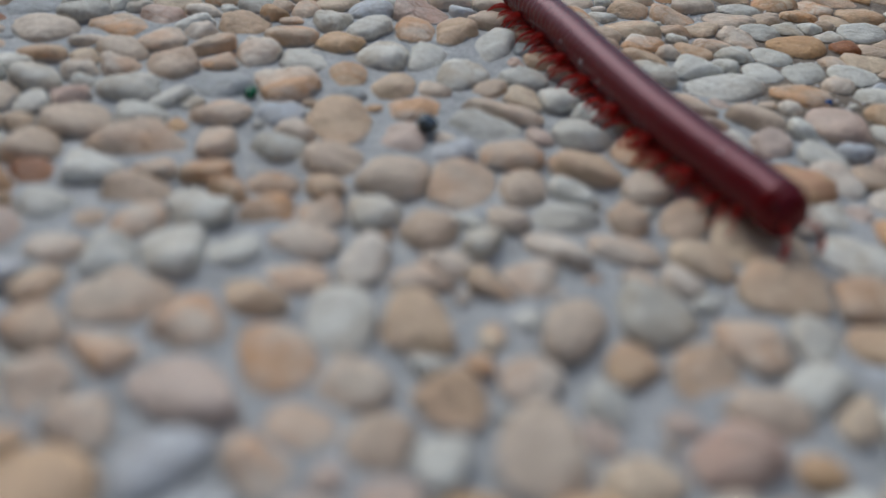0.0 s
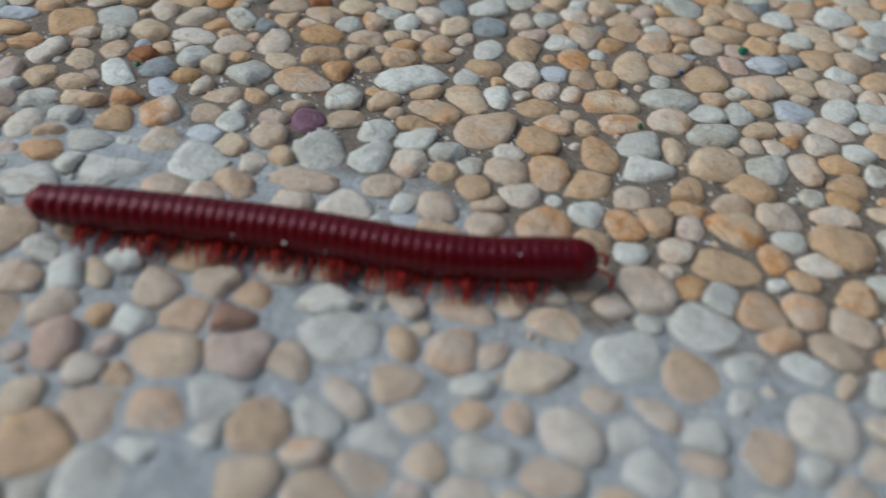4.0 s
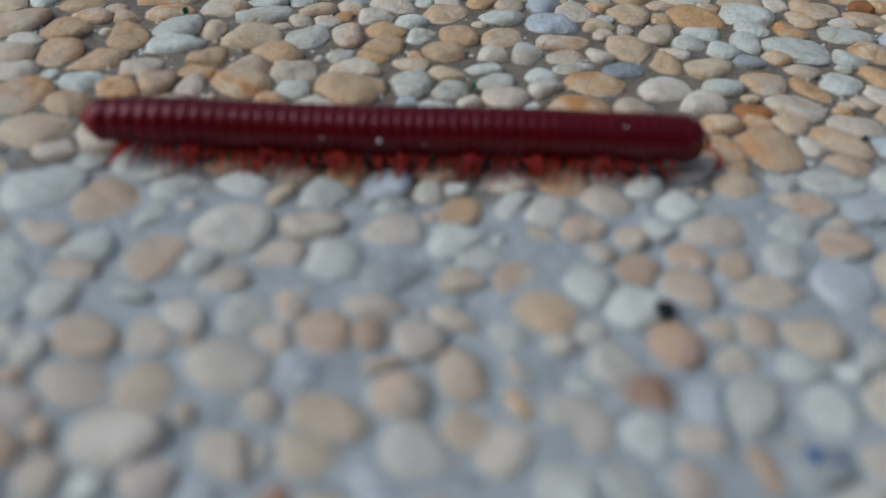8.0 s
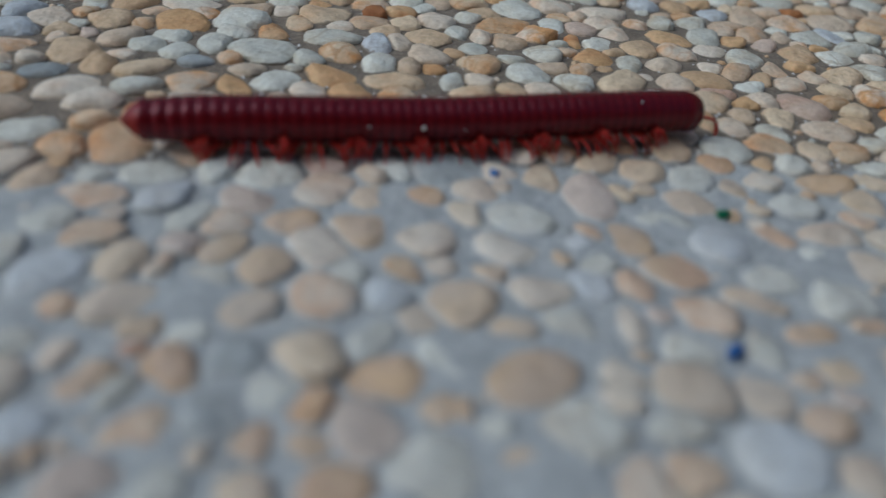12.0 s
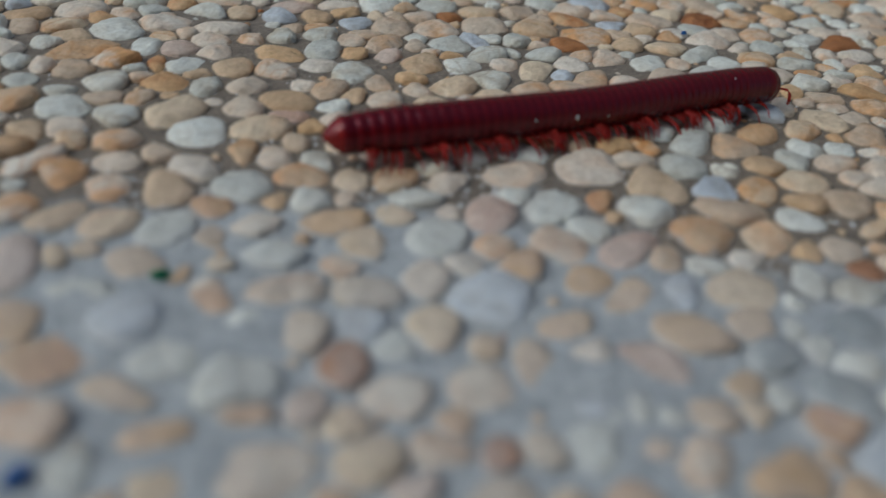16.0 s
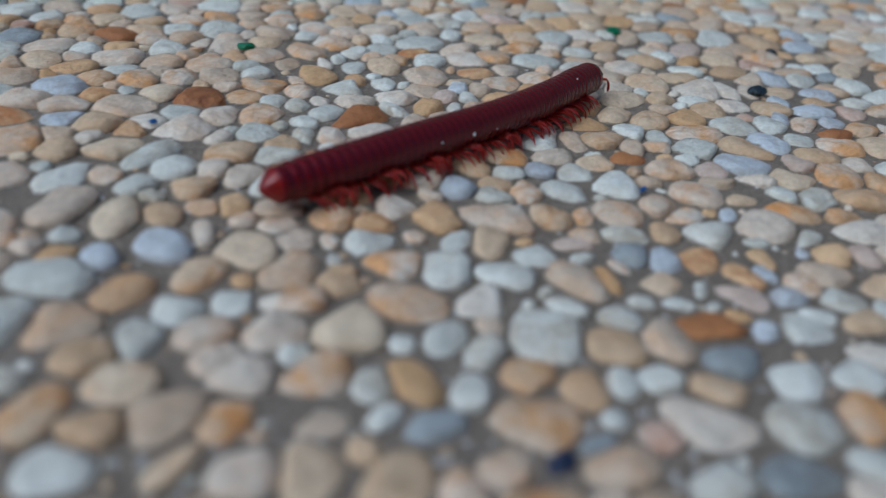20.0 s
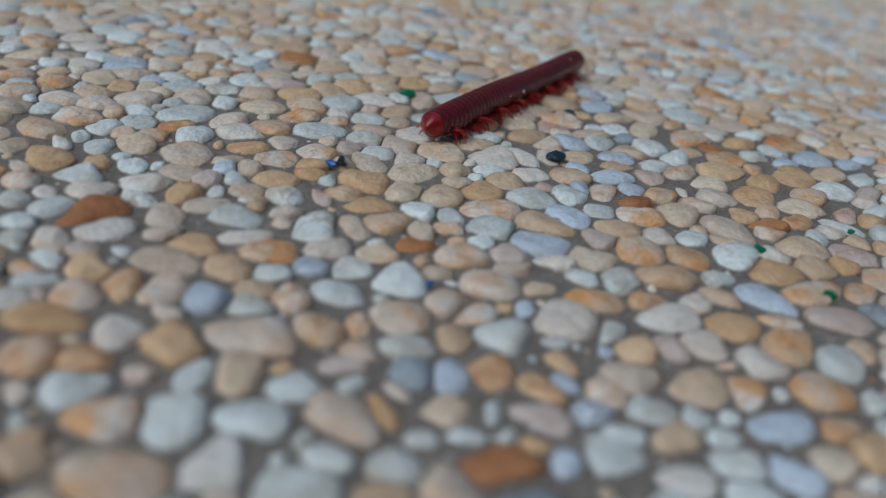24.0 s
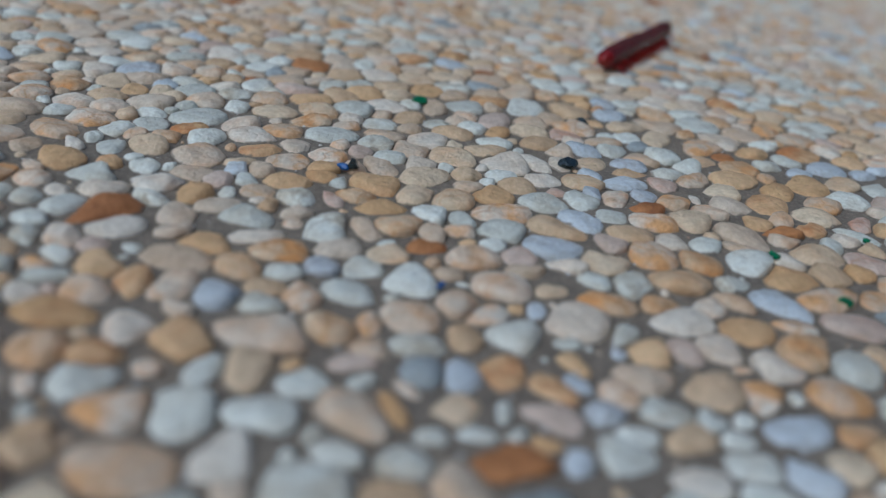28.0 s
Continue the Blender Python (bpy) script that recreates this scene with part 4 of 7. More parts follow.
pebble(3.1, 53.2, 5.8, 4.4, 53, "c")
pebble(-6.2, 50.3, 5.1, 2.9, 15, "c")
pebble(-11.0, 44.0, 6.7, 4.3, 105, "w")
pebble(-28.1, 43.4, 7.9, 5.6, 178, "c")
pebble(-21.4, 42.0, 6.0, 5.4, 86, "c")
pebble(-31.7, 38.7, 6.3, 3.9, 135, "c")
pebble(-18.0, 45.4, 6.1, 3.6, 158, "t")
pebble(-4.7, 44.7, 6.3, 5.6, 157, "t")
pebble(-14.6, 39.5, 6.0, 4.5, 127, "c")
pebble(-8.7, 37.9, 5.1, 4.2, 175, "c")
pebble(-19.1, 35.2, 9.4, 4.7, 156, "p")
pebble(-26.0, 37.6, 5.8, 3.8, 154, "c")
pebble(-24.3, 31.4, 4.5, 4.0, 140, "c")
pebble(-11.1, 33.4, 5.1, 3.7, 147, "c")
pebble(-2.1, 38.0, 6.0, 4.1, 130, "t")
pebble(3.3, 41.0, 4.6, 3.9, 47, "c")
pebble(10.4, 44.0, 5.4, 3.6, 81, "t")
pebble(15.3, 44.7, 5.9, 4.5, 60, "c")
pebble(5.6, 47.0, 8.0, 4.0, 68, "c")
pebble(23.4, 55.6, 6.9, 5.9, 2, "t")
pebble(24.1, 49.7, 6.7, 3.3, 67, "w")
pebble(-6.0, 33.0, 5.1, 4.3, 83, "c")
pebble(4.3, 34.9, 7.5, 5.2, 77, "c")
pebble(-18.7, 29.0, 8.5, 4.5, 73, "l")
pebble(-12.7, 29.7, 5.1, 4.4, 162, "c")
pebble(-1.8, 32.5, 4.4, 4.0, 115, "w")
pebble(15.9, 36.3, 5.9, 4.6, 44, "p")
pebble(10.1, 33.3, 5.3, 3.3, 21, "t")
pebble(19.2, 40.8, 6.6, 3.8, 5, "c")
pebble(25.3, 41.5, 6.4, 3.1, 53, "t")
pebble(22.9, 43.7, 5.8, 3.7, 43, "w")
pebble(105.4, -94.9, 6.4, 3.6, 176, "w")
pebble(48.6, -84.3, 4.6, 3.4, 138, "c")
pebble(41.1, -76.3, 3.5, 3.2, 147, "w")
pebble(137.0, -78.8, 9.7, 6.8, 83, "w")
pebble(138.1, -85.4, 8.0, 4.1, 42, "l")
pebble(132.1, -83.0, 8.4, 6.2, 64, "t")
pebble(123.7, -84.4, 8.2, 6.1, 53, "o")
pebble(119.4, -89.2, 6.5, 5.1, 62, "o")
pebble(130.5, -88.9, 7.3, 5.0, 40, "w")
pebble(126.2, -92.7, 7.7, 6.5, 79, "t")
pebble(120.5, -95.1, 7.0, 5.8, 78, "t")
pebble(132.8, -95.9, 3.6, 3.3, 162, "o")
pebble(129.9, -99.4, 7.4, 3.9, 1, "w")
pebble(122.0, -100.7, 5.5, 4.3, 163, "w")
pebble(140.5, -71.2, 7.7, 4.0, 40, "t")
pebble(134.3, -70.0, 7.9, 4.1, 43, "t")
pebble(127.8, -79.0, 6.0, 4.1, 49, "w")
pebble(140.0, -88.1, 6.1, 3.7, 34, "c")
pebble(144.7, -91.5, 9.1, 6.9, 33, "t")
pebble(136.9, -94.0, 6.3, 5.5, 92, "c")
pebble(148.7, -98.2, 6.6, 3.9, 31, "c")
pebble(137.9, -101.2, 7.9, 6.2, 30, "t")
pebble(152.8, -89.5, 7.7, 6.1, 31, "c")
pebble(131.5, -103.2, 5.0, 4.4, 39, "c")
pebble(112.8, -95.5, 6.9, 4.1, 46, "w")
pebble(111.8, -104.5, 5.6, 4.7, 71, "c")
pebble(107.5, -111.9, 5.2, 4.0, 40, "c")
pebble(107.5, -116.5, 7.7, 4.1, 28, "t")
pebble(100.8, -99.9, 6.3, 2.8, 42, "c")
pebble(103.2, -101.6, 5.0, 3.9, 71, "w")
pebble(147.3, -108.3, 7.7, 5.5, 19, "w")
pebble(160.5, -107.2, 7.6, 4.2, 27, "w")
pebble(156.1, -114.6, 8.1, 5.2, 4, "w")
pebble(154.7, -111.5, 6.7, 2.3, 18, "o")
pebble(161.5, -116.9, 6.6, 5.1, 2, "c")
pebble(157.5, -121.6, 7.9, 6.2, 179, "t")
pebble(140.7, -121.1, 10.2, 6.2, 1, "t")
pebble(149.9, -121.2, 7.6, 4.4, 12, "w")
pebble(151.9, -126.0, 5.3, 4.4, 152, "c")
pebble(149.6, -132.3, 7.3, 7.0, 5, "t")
pebble(161.3, -137.7, 8.5, 5.5, 5, "w")
pebble(168.6, -131.1, 7.8, 5.2, 178, "w")
pebble(154.7, -136.2, 6.5, 4.7, 172, "c")
pebble(149.9, -138.6, 4.5, 3.5, 154, "w")
pebble(168.4, -145.9, 9.3, 6.9, 175, "t")
pebble(175.2, -138.8, 9.0, 5.4, 176, "c")
pebble(162.0, -151.9, 9.1, 6.1, 160, "t")
pebble(176.8, -155.2, 8.6, 5.1, 166, "w")
pebble(173.2, -162.8, 10.1, 5.3, 166, "t")
pebble(165.1, -163.4, 8.2, 5.1, 155, "c")
pebble(182.0, -172.9, 12.5, 5.3, 164, "c")
pebble(183.6, -179.8, 11.3, 5.0, 163, "w")
pebble(190.2, -187.9, 10.8, 5.0, 158, "w")
pebble(171.5, -170.8, 9.0, 4.7, 162, "c")
pebble(166.8, -174.1, 7.9, 4.6, 151, "o")
pebble(176.6, -182.3, 11.8, 5.1, 162, "c")
pebble(159.4, -169.9, 10.1, 4.5, 153, "t")
pebble(159.5, -175.2, 8.4, 4.2, 160, "c")
pebble(163.2, -179.2, 7.5, 3.6, 160, "c")
pebble(174.2, -188.5, 12.6, 4.7, 168, "t")
pebble(155.3, -184.6, 11.2, 5.0, 159, "w")
pebble(142.9, -171.3, 9.2, 7.4, 120, "c")
pebble(149.3, -169.8, 5.5, 4.2, 165, "t")
pebble(139.0, -163.6, 8.0, 6.0, 153, "c")
pebble(134.4, -156.6, 5.3, 3.7, 147, "c")
pebble(132.0, -174.6, 3.3, 1.9, 151, "o")
pebble(97.1, -122.8, 3.4, 2.9, 38, "l")
pebble(98.9, -116.4, 7.1, 5.4, 96, "w")
pebble(97.6, -111.1, 6.9, 3.2, 40, "t")
pebble(99.1, -107.0, 4.3, 3.4, 63, "t")
pebble(96.0, -102.5, 6.5, 5.0, 51, "t")
pebble(91.8, -108.8, 9.5, 6.0, 35, "c")
pebble(92.5, -116.0, 6.4, 5.2, 76, "c")
pebble(89.0, -116.5, 3.7, 2.9, 67, "t")
pebble(83.6, -115.1, 6.7, 5.9, 11, "t")
pebble(85.5, -109.1, 5.7, 2.9, 49, "t")
pebble(88.1, -121.4, 6.3, 6.0, 129, "c")
pebble(86.5, -129.2, 5.7, 2.5, 25, "c")
pebble(84.2, -124.4, 5.1, 3.9, 44, "w")
pebble(82.2, -120.1, 4.6, 3.4, 87, "t")
pebble(99.6, -159.0, 6.4, 4.6, 136, "c")
pebble(76.9, -123.0, 8.1, 5.7, 151, "t")
pebble(80.4, -134.5, 6.2, 5.6, 42, "c")
pebble(82.0, -139.9, 4.6, 4.3, 14, "c")
pebble(80.9, -144.5, 4.2, 3.8, 126, "t")
pebble(77.3, -129.6, 3.6, 3.1, 59, "c")
pebble(76.1, -134.5, 6.1, 3.6, 103, "w")
pebble(76.1, -115.4, 6.2, 3.0, 44, "w")
pebble(71.6, -118.8, 3.1, 2.0, 59, "t")
pebble(84.0, -158.2, 6.1, 4.1, 123, "l")
pebble(179.0, -108.2, 8.5, 6.5, 51, "w")
pebble(181.6, -112.7, 8.4, 5.6, 38, "t")
pebble(181.2, -119.5, 6.8, 4.9, 36, "l")
pebble(183.5, -131.9, 6.6, 5.1, 28, "l")
pebble(183.8, -125.0, 7.6, 4.6, 29, "t")
pebble(171.8, -122.8, 6.7, 5.2, 44, "w")
pebble(174.5, -128.8, 7.2, 5.1, 33, "w")
pebble(171.9, -113.1, 8.7, 5.9, 99, "c")
pebble(165.1, -125.6, 8.6, 6.3, 67, "o")
pebble(159.2, -142.0, 6.4, 3.2, 26, "c")
pebble(158.7, -127.1, 7.0, 5.3, 47, "c")
pebble(145.0, -128.6, 6.7, 5.0, 58, "c")
pebble(155.2, -132.5, 5.9, 4.3, 41, "c")
pebble(146.3, -145.7, 8.0, 6.3, 59, "p")
pebble(154.7, -150.7, 5.2, 4.8, 79, "t")
pebble(158.8, -147.9, 5.0, 4.2, 31, "c")
pebble(149.8, -149.7, 5.1, 4.7, 66, "t")
pebble(139.8, -132.2, 7.4, 5.3, 112, "t")
pebble(142.5, -138.0, 4.1, 3.0, 90, "o")
pebble(137.9, -137.6, 4.7, 3.0, 41, "c")
pebble(140.3, -142.5, 6.5, 3.5, 19, "t")
pebble(147.4, -153.1, 5.8, 5.1, 36, "t")
pebble(143.6, -152.6, 4.8, 4.0, 35, "t")
pebble(139.3, -149.2, 7.6, 6.4, 104, "c")
pebble(133.7, -136.3, 7.0, 3.9, 40, "c")
pebble(134.0, -141.7, 6.1, 3.5, 36, "w")
pebble(130.2, -140.8, 5.9, 5.2, 64, "t")
pebble(131.2, -146.3, 5.4, 4.2, 56, "t")
pebble(133.2, -150.8, 6.1, 5.6, 141, "t")
pebble(141.6, -157.6, 5.8, 5.1, 92, "w")
pebble(166.3, -156.6, 8.8, 5.6, 10, "w")
pebble(182.5, -151.8, 8.7, 3.7, 34, "l")
pebble(179.6, -157.9, 6.9, 2.8, 26, "w")
pebble(180.1, -163.0, 6.5, 5.6, 131, "w")
pebble(186.5, -166.9, 7.2, 5.5, 26, "r")
pebble(155.0, -189.4, 7.4, 5.5, 128, "c")
pebble(150.9, -192.8, 6.5, 4.7, 162, "t")
pebble(153.4, -196.8, 6.0, 4.1, 7, "w")
pebble(160.5, -193.4, 6.6, 4.7, 160, "t")
pebble(158.0, -198.9, 6.2, 4.5, 142, "w")
pebble(164.5, -199.9, 7.3, 3.9, 153, "t")
pebble(154.9, -202.1, 6.0, 4.2, 139, "c")
pebble(151.4, -204.4, 5.2, 3.5, 130, "c")
pebble(155.3, -208.4, 7.5, 4.5, 122, "c")
pebble(164.9, -208.2, 7.7, 5.0, 132, "c")
pebble(160.0, -209.4, 7.9, 4.8, 124, "c")
pebble(155.9, -215.4, 8.8, 6.6, 147, "t")
pebble(160.1, -220.5, 7.6, 5.6, 96, "c")
pebble(155.4, -223.7, 6.8, 3.8, 144, "w")
pebble(161.5, -227.9, 7.0, 4.6, 150, "c")
pebble(149.4, -220.6, 8.3, 3.7, 37, "o")
pebble(144.9, -218.4, 4.0, 2.4, 140, "w")
pebble(143.8, -222.4, 6.0, 2.8, 115, "g")
pebble(149.2, -212.9, 7.0, 5.7, 145, "c")
pebble(143.7, -205.8, 5.8, 3.8, 153, "t")
pebble(144.2, -201.1, 7.6, 5.3, 129, "c")
pebble(142.4, -196.5, 6.3, 3.8, 130, "t")
pebble(139.1, -203.0, 8.5, 2.5, 141, "t")
pebble(138.4, -208.6, 7.0, 5.1, 146, "c")
pebble(139.0, -212.8, 6.3, 5.2, 172, "t")
pebble(132.8, -214.5, 7.8, 4.8, 111, "w")
pebble(137.7, -219.4, 7.1, 5.2, 138, "t")
pebble(128.2, -213.3, 7.2, 3.6, 104, "w")
pebble(132.4, -220.3, 7.1, 3.2, 154, "c")
pebble(127.1, -218.3, 4.9, 2.9, 129, "t")
pebble(129.5, -154.2, 6.0, 4.5, 92, "w")
pebble(116.8, -186.9, 4.8, 4.0, 165, "c")
pebble(125.4, -198.1, 5.5, 4.1, 140, "w")
pebble(126.5, -202.6, 6.8, 3.1, 169, "w")
pebble(126.7, -206.8, 7.0, 4.2, 159, "c")
pebble(120.5, -202.5, 7.0, 4.9, 131, "c")
pebble(118.4, -196.4, 7.9, 5.7, 160, "g")
pebble(114.9, -200.8, 6.9, 4.9, 129, "w")
pebble(122.1, -209.4, 6.3, 3.9, 159, "c")
pebble(124.4, -213.6, 6.8, 2.8, 109, "t")
pebble(118.6, -214.6, 8.2, 5.1, 152, "b")
pebble(124.0, -217.9, 3.8, 2.2, 136, "l")
pebble(117.0, -190.7, 4.7, 1.8, 1, "w")
pebble(109.8, -198.4, 5.6, 3.5, 114, "w")
pebble(116.0, -208.7, 7.6, 4.8, 126, "c")
pebble(149.3, -159.0, 7.4, 5.1, 160, "t")
pebble(154.1, -172.7, 6.0, 5.2, 108, "c")
pebble(151.6, -178.3, 5.4, 3.4, 21, "t")
pebble(159.4, -203.7, 4.4, 3.8, 143, "w")
pebble(156.3, -233.2, 8.8, 6.3, 162, "w")
pebble(153.1, -227.0, 5.6, 3.4, 153, "w")
pebble(148.5, -217.1, 4.6, 4.0, 26, "w")
pebble(147.7, -196.9, 5.6, 4.7, 109, "t")
pebble(146.8, -176.4, 7.6, 3.4, 98, "c")
pebble(143.8, -213.2, 4.7, 2.8, 108, "c")
pebble(148.2, -225.8, 6.0, 3.8, 152, "w")
pebble(144.8, -231.1, 8.8, 6.3, 129, "c")
pebble(149.0, -235.7, 6.2, 4.4, 160, "t")
pebble(155.0, -240.1, 6.3, 5.8, 47, "t")
pebble(150.9, -231.0, 5.2, 4.3, 118, "t")
pebble(139.6, -228.0, 5.3, 3.5, 128, "c")
pebble(140.5, -232.4, 4.3, 1.9, 133, "b")
pebble(140.0, -236.9, 7.9, 4.6, 124, "c")
pebble(133.2, -207.0, 7.1, 6.1, 141, "c")
pebble(135.1, -229.9, 8.2, 4.9, 94, "t")
pebble(131.9, -225.9, 4.8, 3.2, 127, "c")
pebble(131.2, -232.8, 7.5, 4.5, 124, "t")
pebble(162.3, -185.9, 8.1, 6.9, 55, "w")
pebble(169.3, -203.3, 9.2, 6.2, 5, "t")
pebble(169.0, -194.8, 7.2, 5.0, 32, "l")
pebble(166.6, -189.0, 5.1, 3.3, 29, "l")
pebble(175.6, -193.1, 5.4, 4.5, 41, "t")
pebble(182.7, -195.2, 6.7, 5.1, 21, "t")
pebble(171.5, -198.5, 9.4, 2.6, 9, "c")
pebble(178.3, -200.5, 4.8, 4.0, 21, "o")
pebble(177.6, -197.2, 4.1, 3.6, 35, "c")
pebble(155.7, -244.8, 5.7, 5.0, 40, "c")
pebble(153.6, -250.3, 6.6, 4.8, 124, "g")
pebble(151.9, -256.1, 8.2, 4.9, 137, "w")
pebble(149.8, -239.1, 4.6, 3.4, 140, "w")
pebble(145.2, -244.9, 10.6, 5.5, 72, "c")
pebble(145.6, -253.8, 7.9, 5.8, 118, "w")
pebble(139.8, -250.8, 7.9, 4.3, 106, "g")
pebble(149.5, -247.6, 5.0, 3.9, 99, "t")
pebble(151.8, -261.9, 7.1, 4.0, 118, "w")
pebble(138.2, -244.4, 5.7, 3.6, 110, "w")
pebble(186.2, -208.7, 4.9, 4.0, 49, "c")
pebble(158.3, -255.4, 3.4, 2.5, 130, "l")
pebble(154.6, -275.1, 6.3, 4.2, 25, "l")
pebble(154.9, -264.8, 6.7, 3.6, 98, "c")
pebble(257.7, -211.5, 6.4, 5.0, 175, "o")
pebble(258.1, -221.4, 7.6, 6.3, 151, "w")
pebble(240.2, -229.1, 8.2, 6.0, 168, "c")
pebble(258.8, -283.7, 13.5, 6.8, 149, "w")
pebble(256.9, -301.2, 10.6, 5.7, 131, "l")
pebble(238.9, -311.5, 12.4, 6.1, 130, "c")
pebble(242.1, -272.9, 5.9, 3.8, 131, "o")
pebble(249.8, -274.4, 10.5, 5.7, 151, "p")
pebble(258.0, -293.0, 11.7, 8.5, 158, "t")
pebble(256.0, -265.1, 13.3, 5.8, 162, "c")
pebble(248.2, -258.0, 7.2, 5.0, 124, "t")
pebble(262.5, -258.4, 8.3, 5.5, 148, "t")
pebble(249.7, -242.4, 7.4, 6.3, 176, "t")
pebble(248.5, -235.1, 7.3, 6.7, 58, "t")
pebble(265.1, -246.1, 7.5, 5.4, 147, "w")
pebble(244.1, -240.6, 11.3, 4.5, 101, "t")
pebble(263.8, -232.2, 6.9, 5.3, 155, "w")
pebble(250.7, -228.7, 7.9, 3.8, 177, "w")
pebble(239.3, -292.1, 8.6, 4.2, 109, "c")
pebble(249.5, -301.0, 10.8, 5.9, 125, "t")
pebble(246.3, -312.6, 7.9, 3.9, 134, "t")
pebble(197.7, -150.3, 9.4, 6.6, 39, "t")
pebble(201.4, -156.2, 11.0, 6.9, 14, "c")
pebble(200.1, -166.0, 7.0, 5.8, 38, "o")
pebble(190.5, -176.2, 5.5, 4.8, 35, "t")
pebble(182.0, -169.2, 5.4, 4.0, 35, "c")
pebble(171.9, -176.5, 5.4, 4.5, 51, "c")
pebble(166.9, -167.9, 7.7, 5.7, 78, "c")
pebble(205.2, -199.2, 7.5, 6.0, 176, "c")
pebble(198.7, -190.3, 7.5, 7.3, 158, "c")
pebble(192.9, -197.4, 6.9, 5.9, 178, "t")
pebble(142.7, -104.7, 4.5, 3.7, 65, "w")
pebble(143.6, -114.6, 5.5, 4.1, 6, "c")
pebble(142.2, -111.1, 5.8, 4.4, 98, "c")
pebble(138.1, -114.9, 6.8, 5.0, 40, "w")
pebble(154.0, -144.1, 5.6, 5.0, 156, "c")
pebble(131.9, -118.4, 6.2, 4.9, 49, "c")
pebble(127.3, -121.3, 5.5, 4.5, 84, "c")
pebble(130.3, -113.9, 4.0, 3.2, 65, "t")
pebble(130.5, -107.9, 7.1, 4.5, 44, "t")
pebble(123.0, -117.4, 9.7, 4.8, 34, "c")
pebble(122.0, -123.0, 5.7, 4.2, 45, "c")
pebble(123.7, -129.0, 7.0, 4.8, 15, "t")
pebble(127.9, -129.8, 6.0, 5.1, 90, "c")
pebble(130.4, -124.7, 4.7, 4.0, 81, "c")
pebble(126.1, -136.0, 8.0, 6.0, 28, "w")
pebble(133.3, -133.0, 7.4, 3.9, 16, "t")
pebble(124.2, -140.1, 4.3, 2.7, 9, "o")
pebble(122.4, -53.7, 9.6, 4.6, 4, "c")
pebble(121.0, -58.5, 6.9, 4.2, 167, "w")
pebble(114.9, -62.3, 8.3, 5.2, 162, "t")
pebble(125.9, -65.7, 8.1, 4.3, 11, "w")
pebble(119.5, -67.0, 5.8, 3.6, 151, "g")
pebble(112.8, -56.7, 6.6, 4.5, 12, "t")
pebble(105.0, -58.9, 10.1, 5.8, 172, "c")
pebble(108.4, -65.4, 7.7, 5.2, 177, "w")
pebble(96.5, -56.6, 6.4, 4.2, 166, "c")
pebble(102.7, -64.4, 6.7, 4.6, 163, "c")
pebble(93.9, -61.8, 8.2, 5.3, 161, "w")
pebble(98.6, -67.1, 6.0, 4.8, 172, "t")
pebble(87.6, -55.7, 9.2, 6.4, 143, "c")
pebble(86.7, -65.3, 7.0, 4.5, 141, "c")
pebble(98.0, -36.7, 5.5, 2.5, 121, "w")
pebble(93.7, -33.1, 4.9, 3.5, 94, "t")
pebble(84.5, -32.1, 3.1, 2.4, 132, "l")
pebble(89.6, -22.2, 6.4, 4.8, 125, "c")
pebble(94.2, -28.1, 5.9, 4.0, 126, "t")
pebble(83.3, -10.4, 5.9, 4.1, 118, "c")
pebble(78.5, -23.2, 5.6, 3.5, 120, "c")
pebble(113.2, -69.7, 8.5, 5.4, 11, "c")
pebble(114.7, -75.0, 9.2, 3.9, 57, "o")
pebble(118.7, -78.7, 7.1, 5.0, 169, "w")
pebble(126.0, -108.0, 7.2, 4.1, 155, "t")
pebble(119.8, -106.1, 8.8, 5.2, 156, "w")
pebble(124.4, -113.1, 10.6, 4.9, 172, "c")
pebble(115.3, -100.3, 6.2, 3.7, 166, "w")
pebble(69.4, -23.9, 6.3, 5.7, 61, "c")
pebble(70.4, -28.7, 7.3, 5.1, 59, "c")
pebble(75.2, -28.2, 6.8, 4.5, 21, "t")
pebble(74.5, -22.4, 4.3, 3.5, 88, "t")
pebble(80.3, -62.1, 5.1, 4.7, 142, "w")
pebble(-11.9, 74.3, 6.2, 4.4, 95, "p")
pebble(235.0, -202.2, 13.5, 6.4, 28, "c")
pebble(227.6, -200.4, 6.5, 3.7, 15, "c")
pebble(228.3, -206.6, 4.6, 2.6, 11, "c")
pebble(222.7, -205.6, 7.5, 6.0, 21, "o")
pebble(219.5, -202.8, 5.5, 1.9, 33, "c")
pebble(215.6, -203.4, 6.0, 4.1, 36, "c")
pebble(231.3, -208.5, 6.1, 2.6, 9, "w")
pebble(235.4, -211.2, 5.5, 5.1, 13, "w")
pebble(227.9, -211.6, 6.6, 4.0, 9, "w")
pebble(233.8, -213.9, 4.1, 3.6, 9, "c")
pebble(228.8, -216.1, 8.2, 5.3, 14, "t")
pebble(233.1, -218.9, 5.4, 4.4, 39, "c")
pebble(237.3, -221.7, 5.7, 4.4, 99, "o")
pebble(233.1, -223.8, 8.1, 5.0, 154, "w")
pebble(238.9, -215.7, 5.4, 5.3, 168, "w")
pebble(221.7, -212.0, 5.5, 3.4, 37, "o")
pebble(221.4, -216.6, 6.8, 4.0, 19, "w")
pebble(223.6, -214.8, 3.5, 2.8, 10, "w")
pebble(217.4, -211.3, 9.4, 5.0, 54, "w")
pebble(212.0, -207.1, 3.6, 2.7, 20, "c")
pebble(210.0, -203.9, 4.7, 3.4, 24, "w")
pebble(207.9, -208.2, 6.2, 5.3, 150, "w")
pebble(212.2, -212.7, 6.8, 5.2, 134, "c")
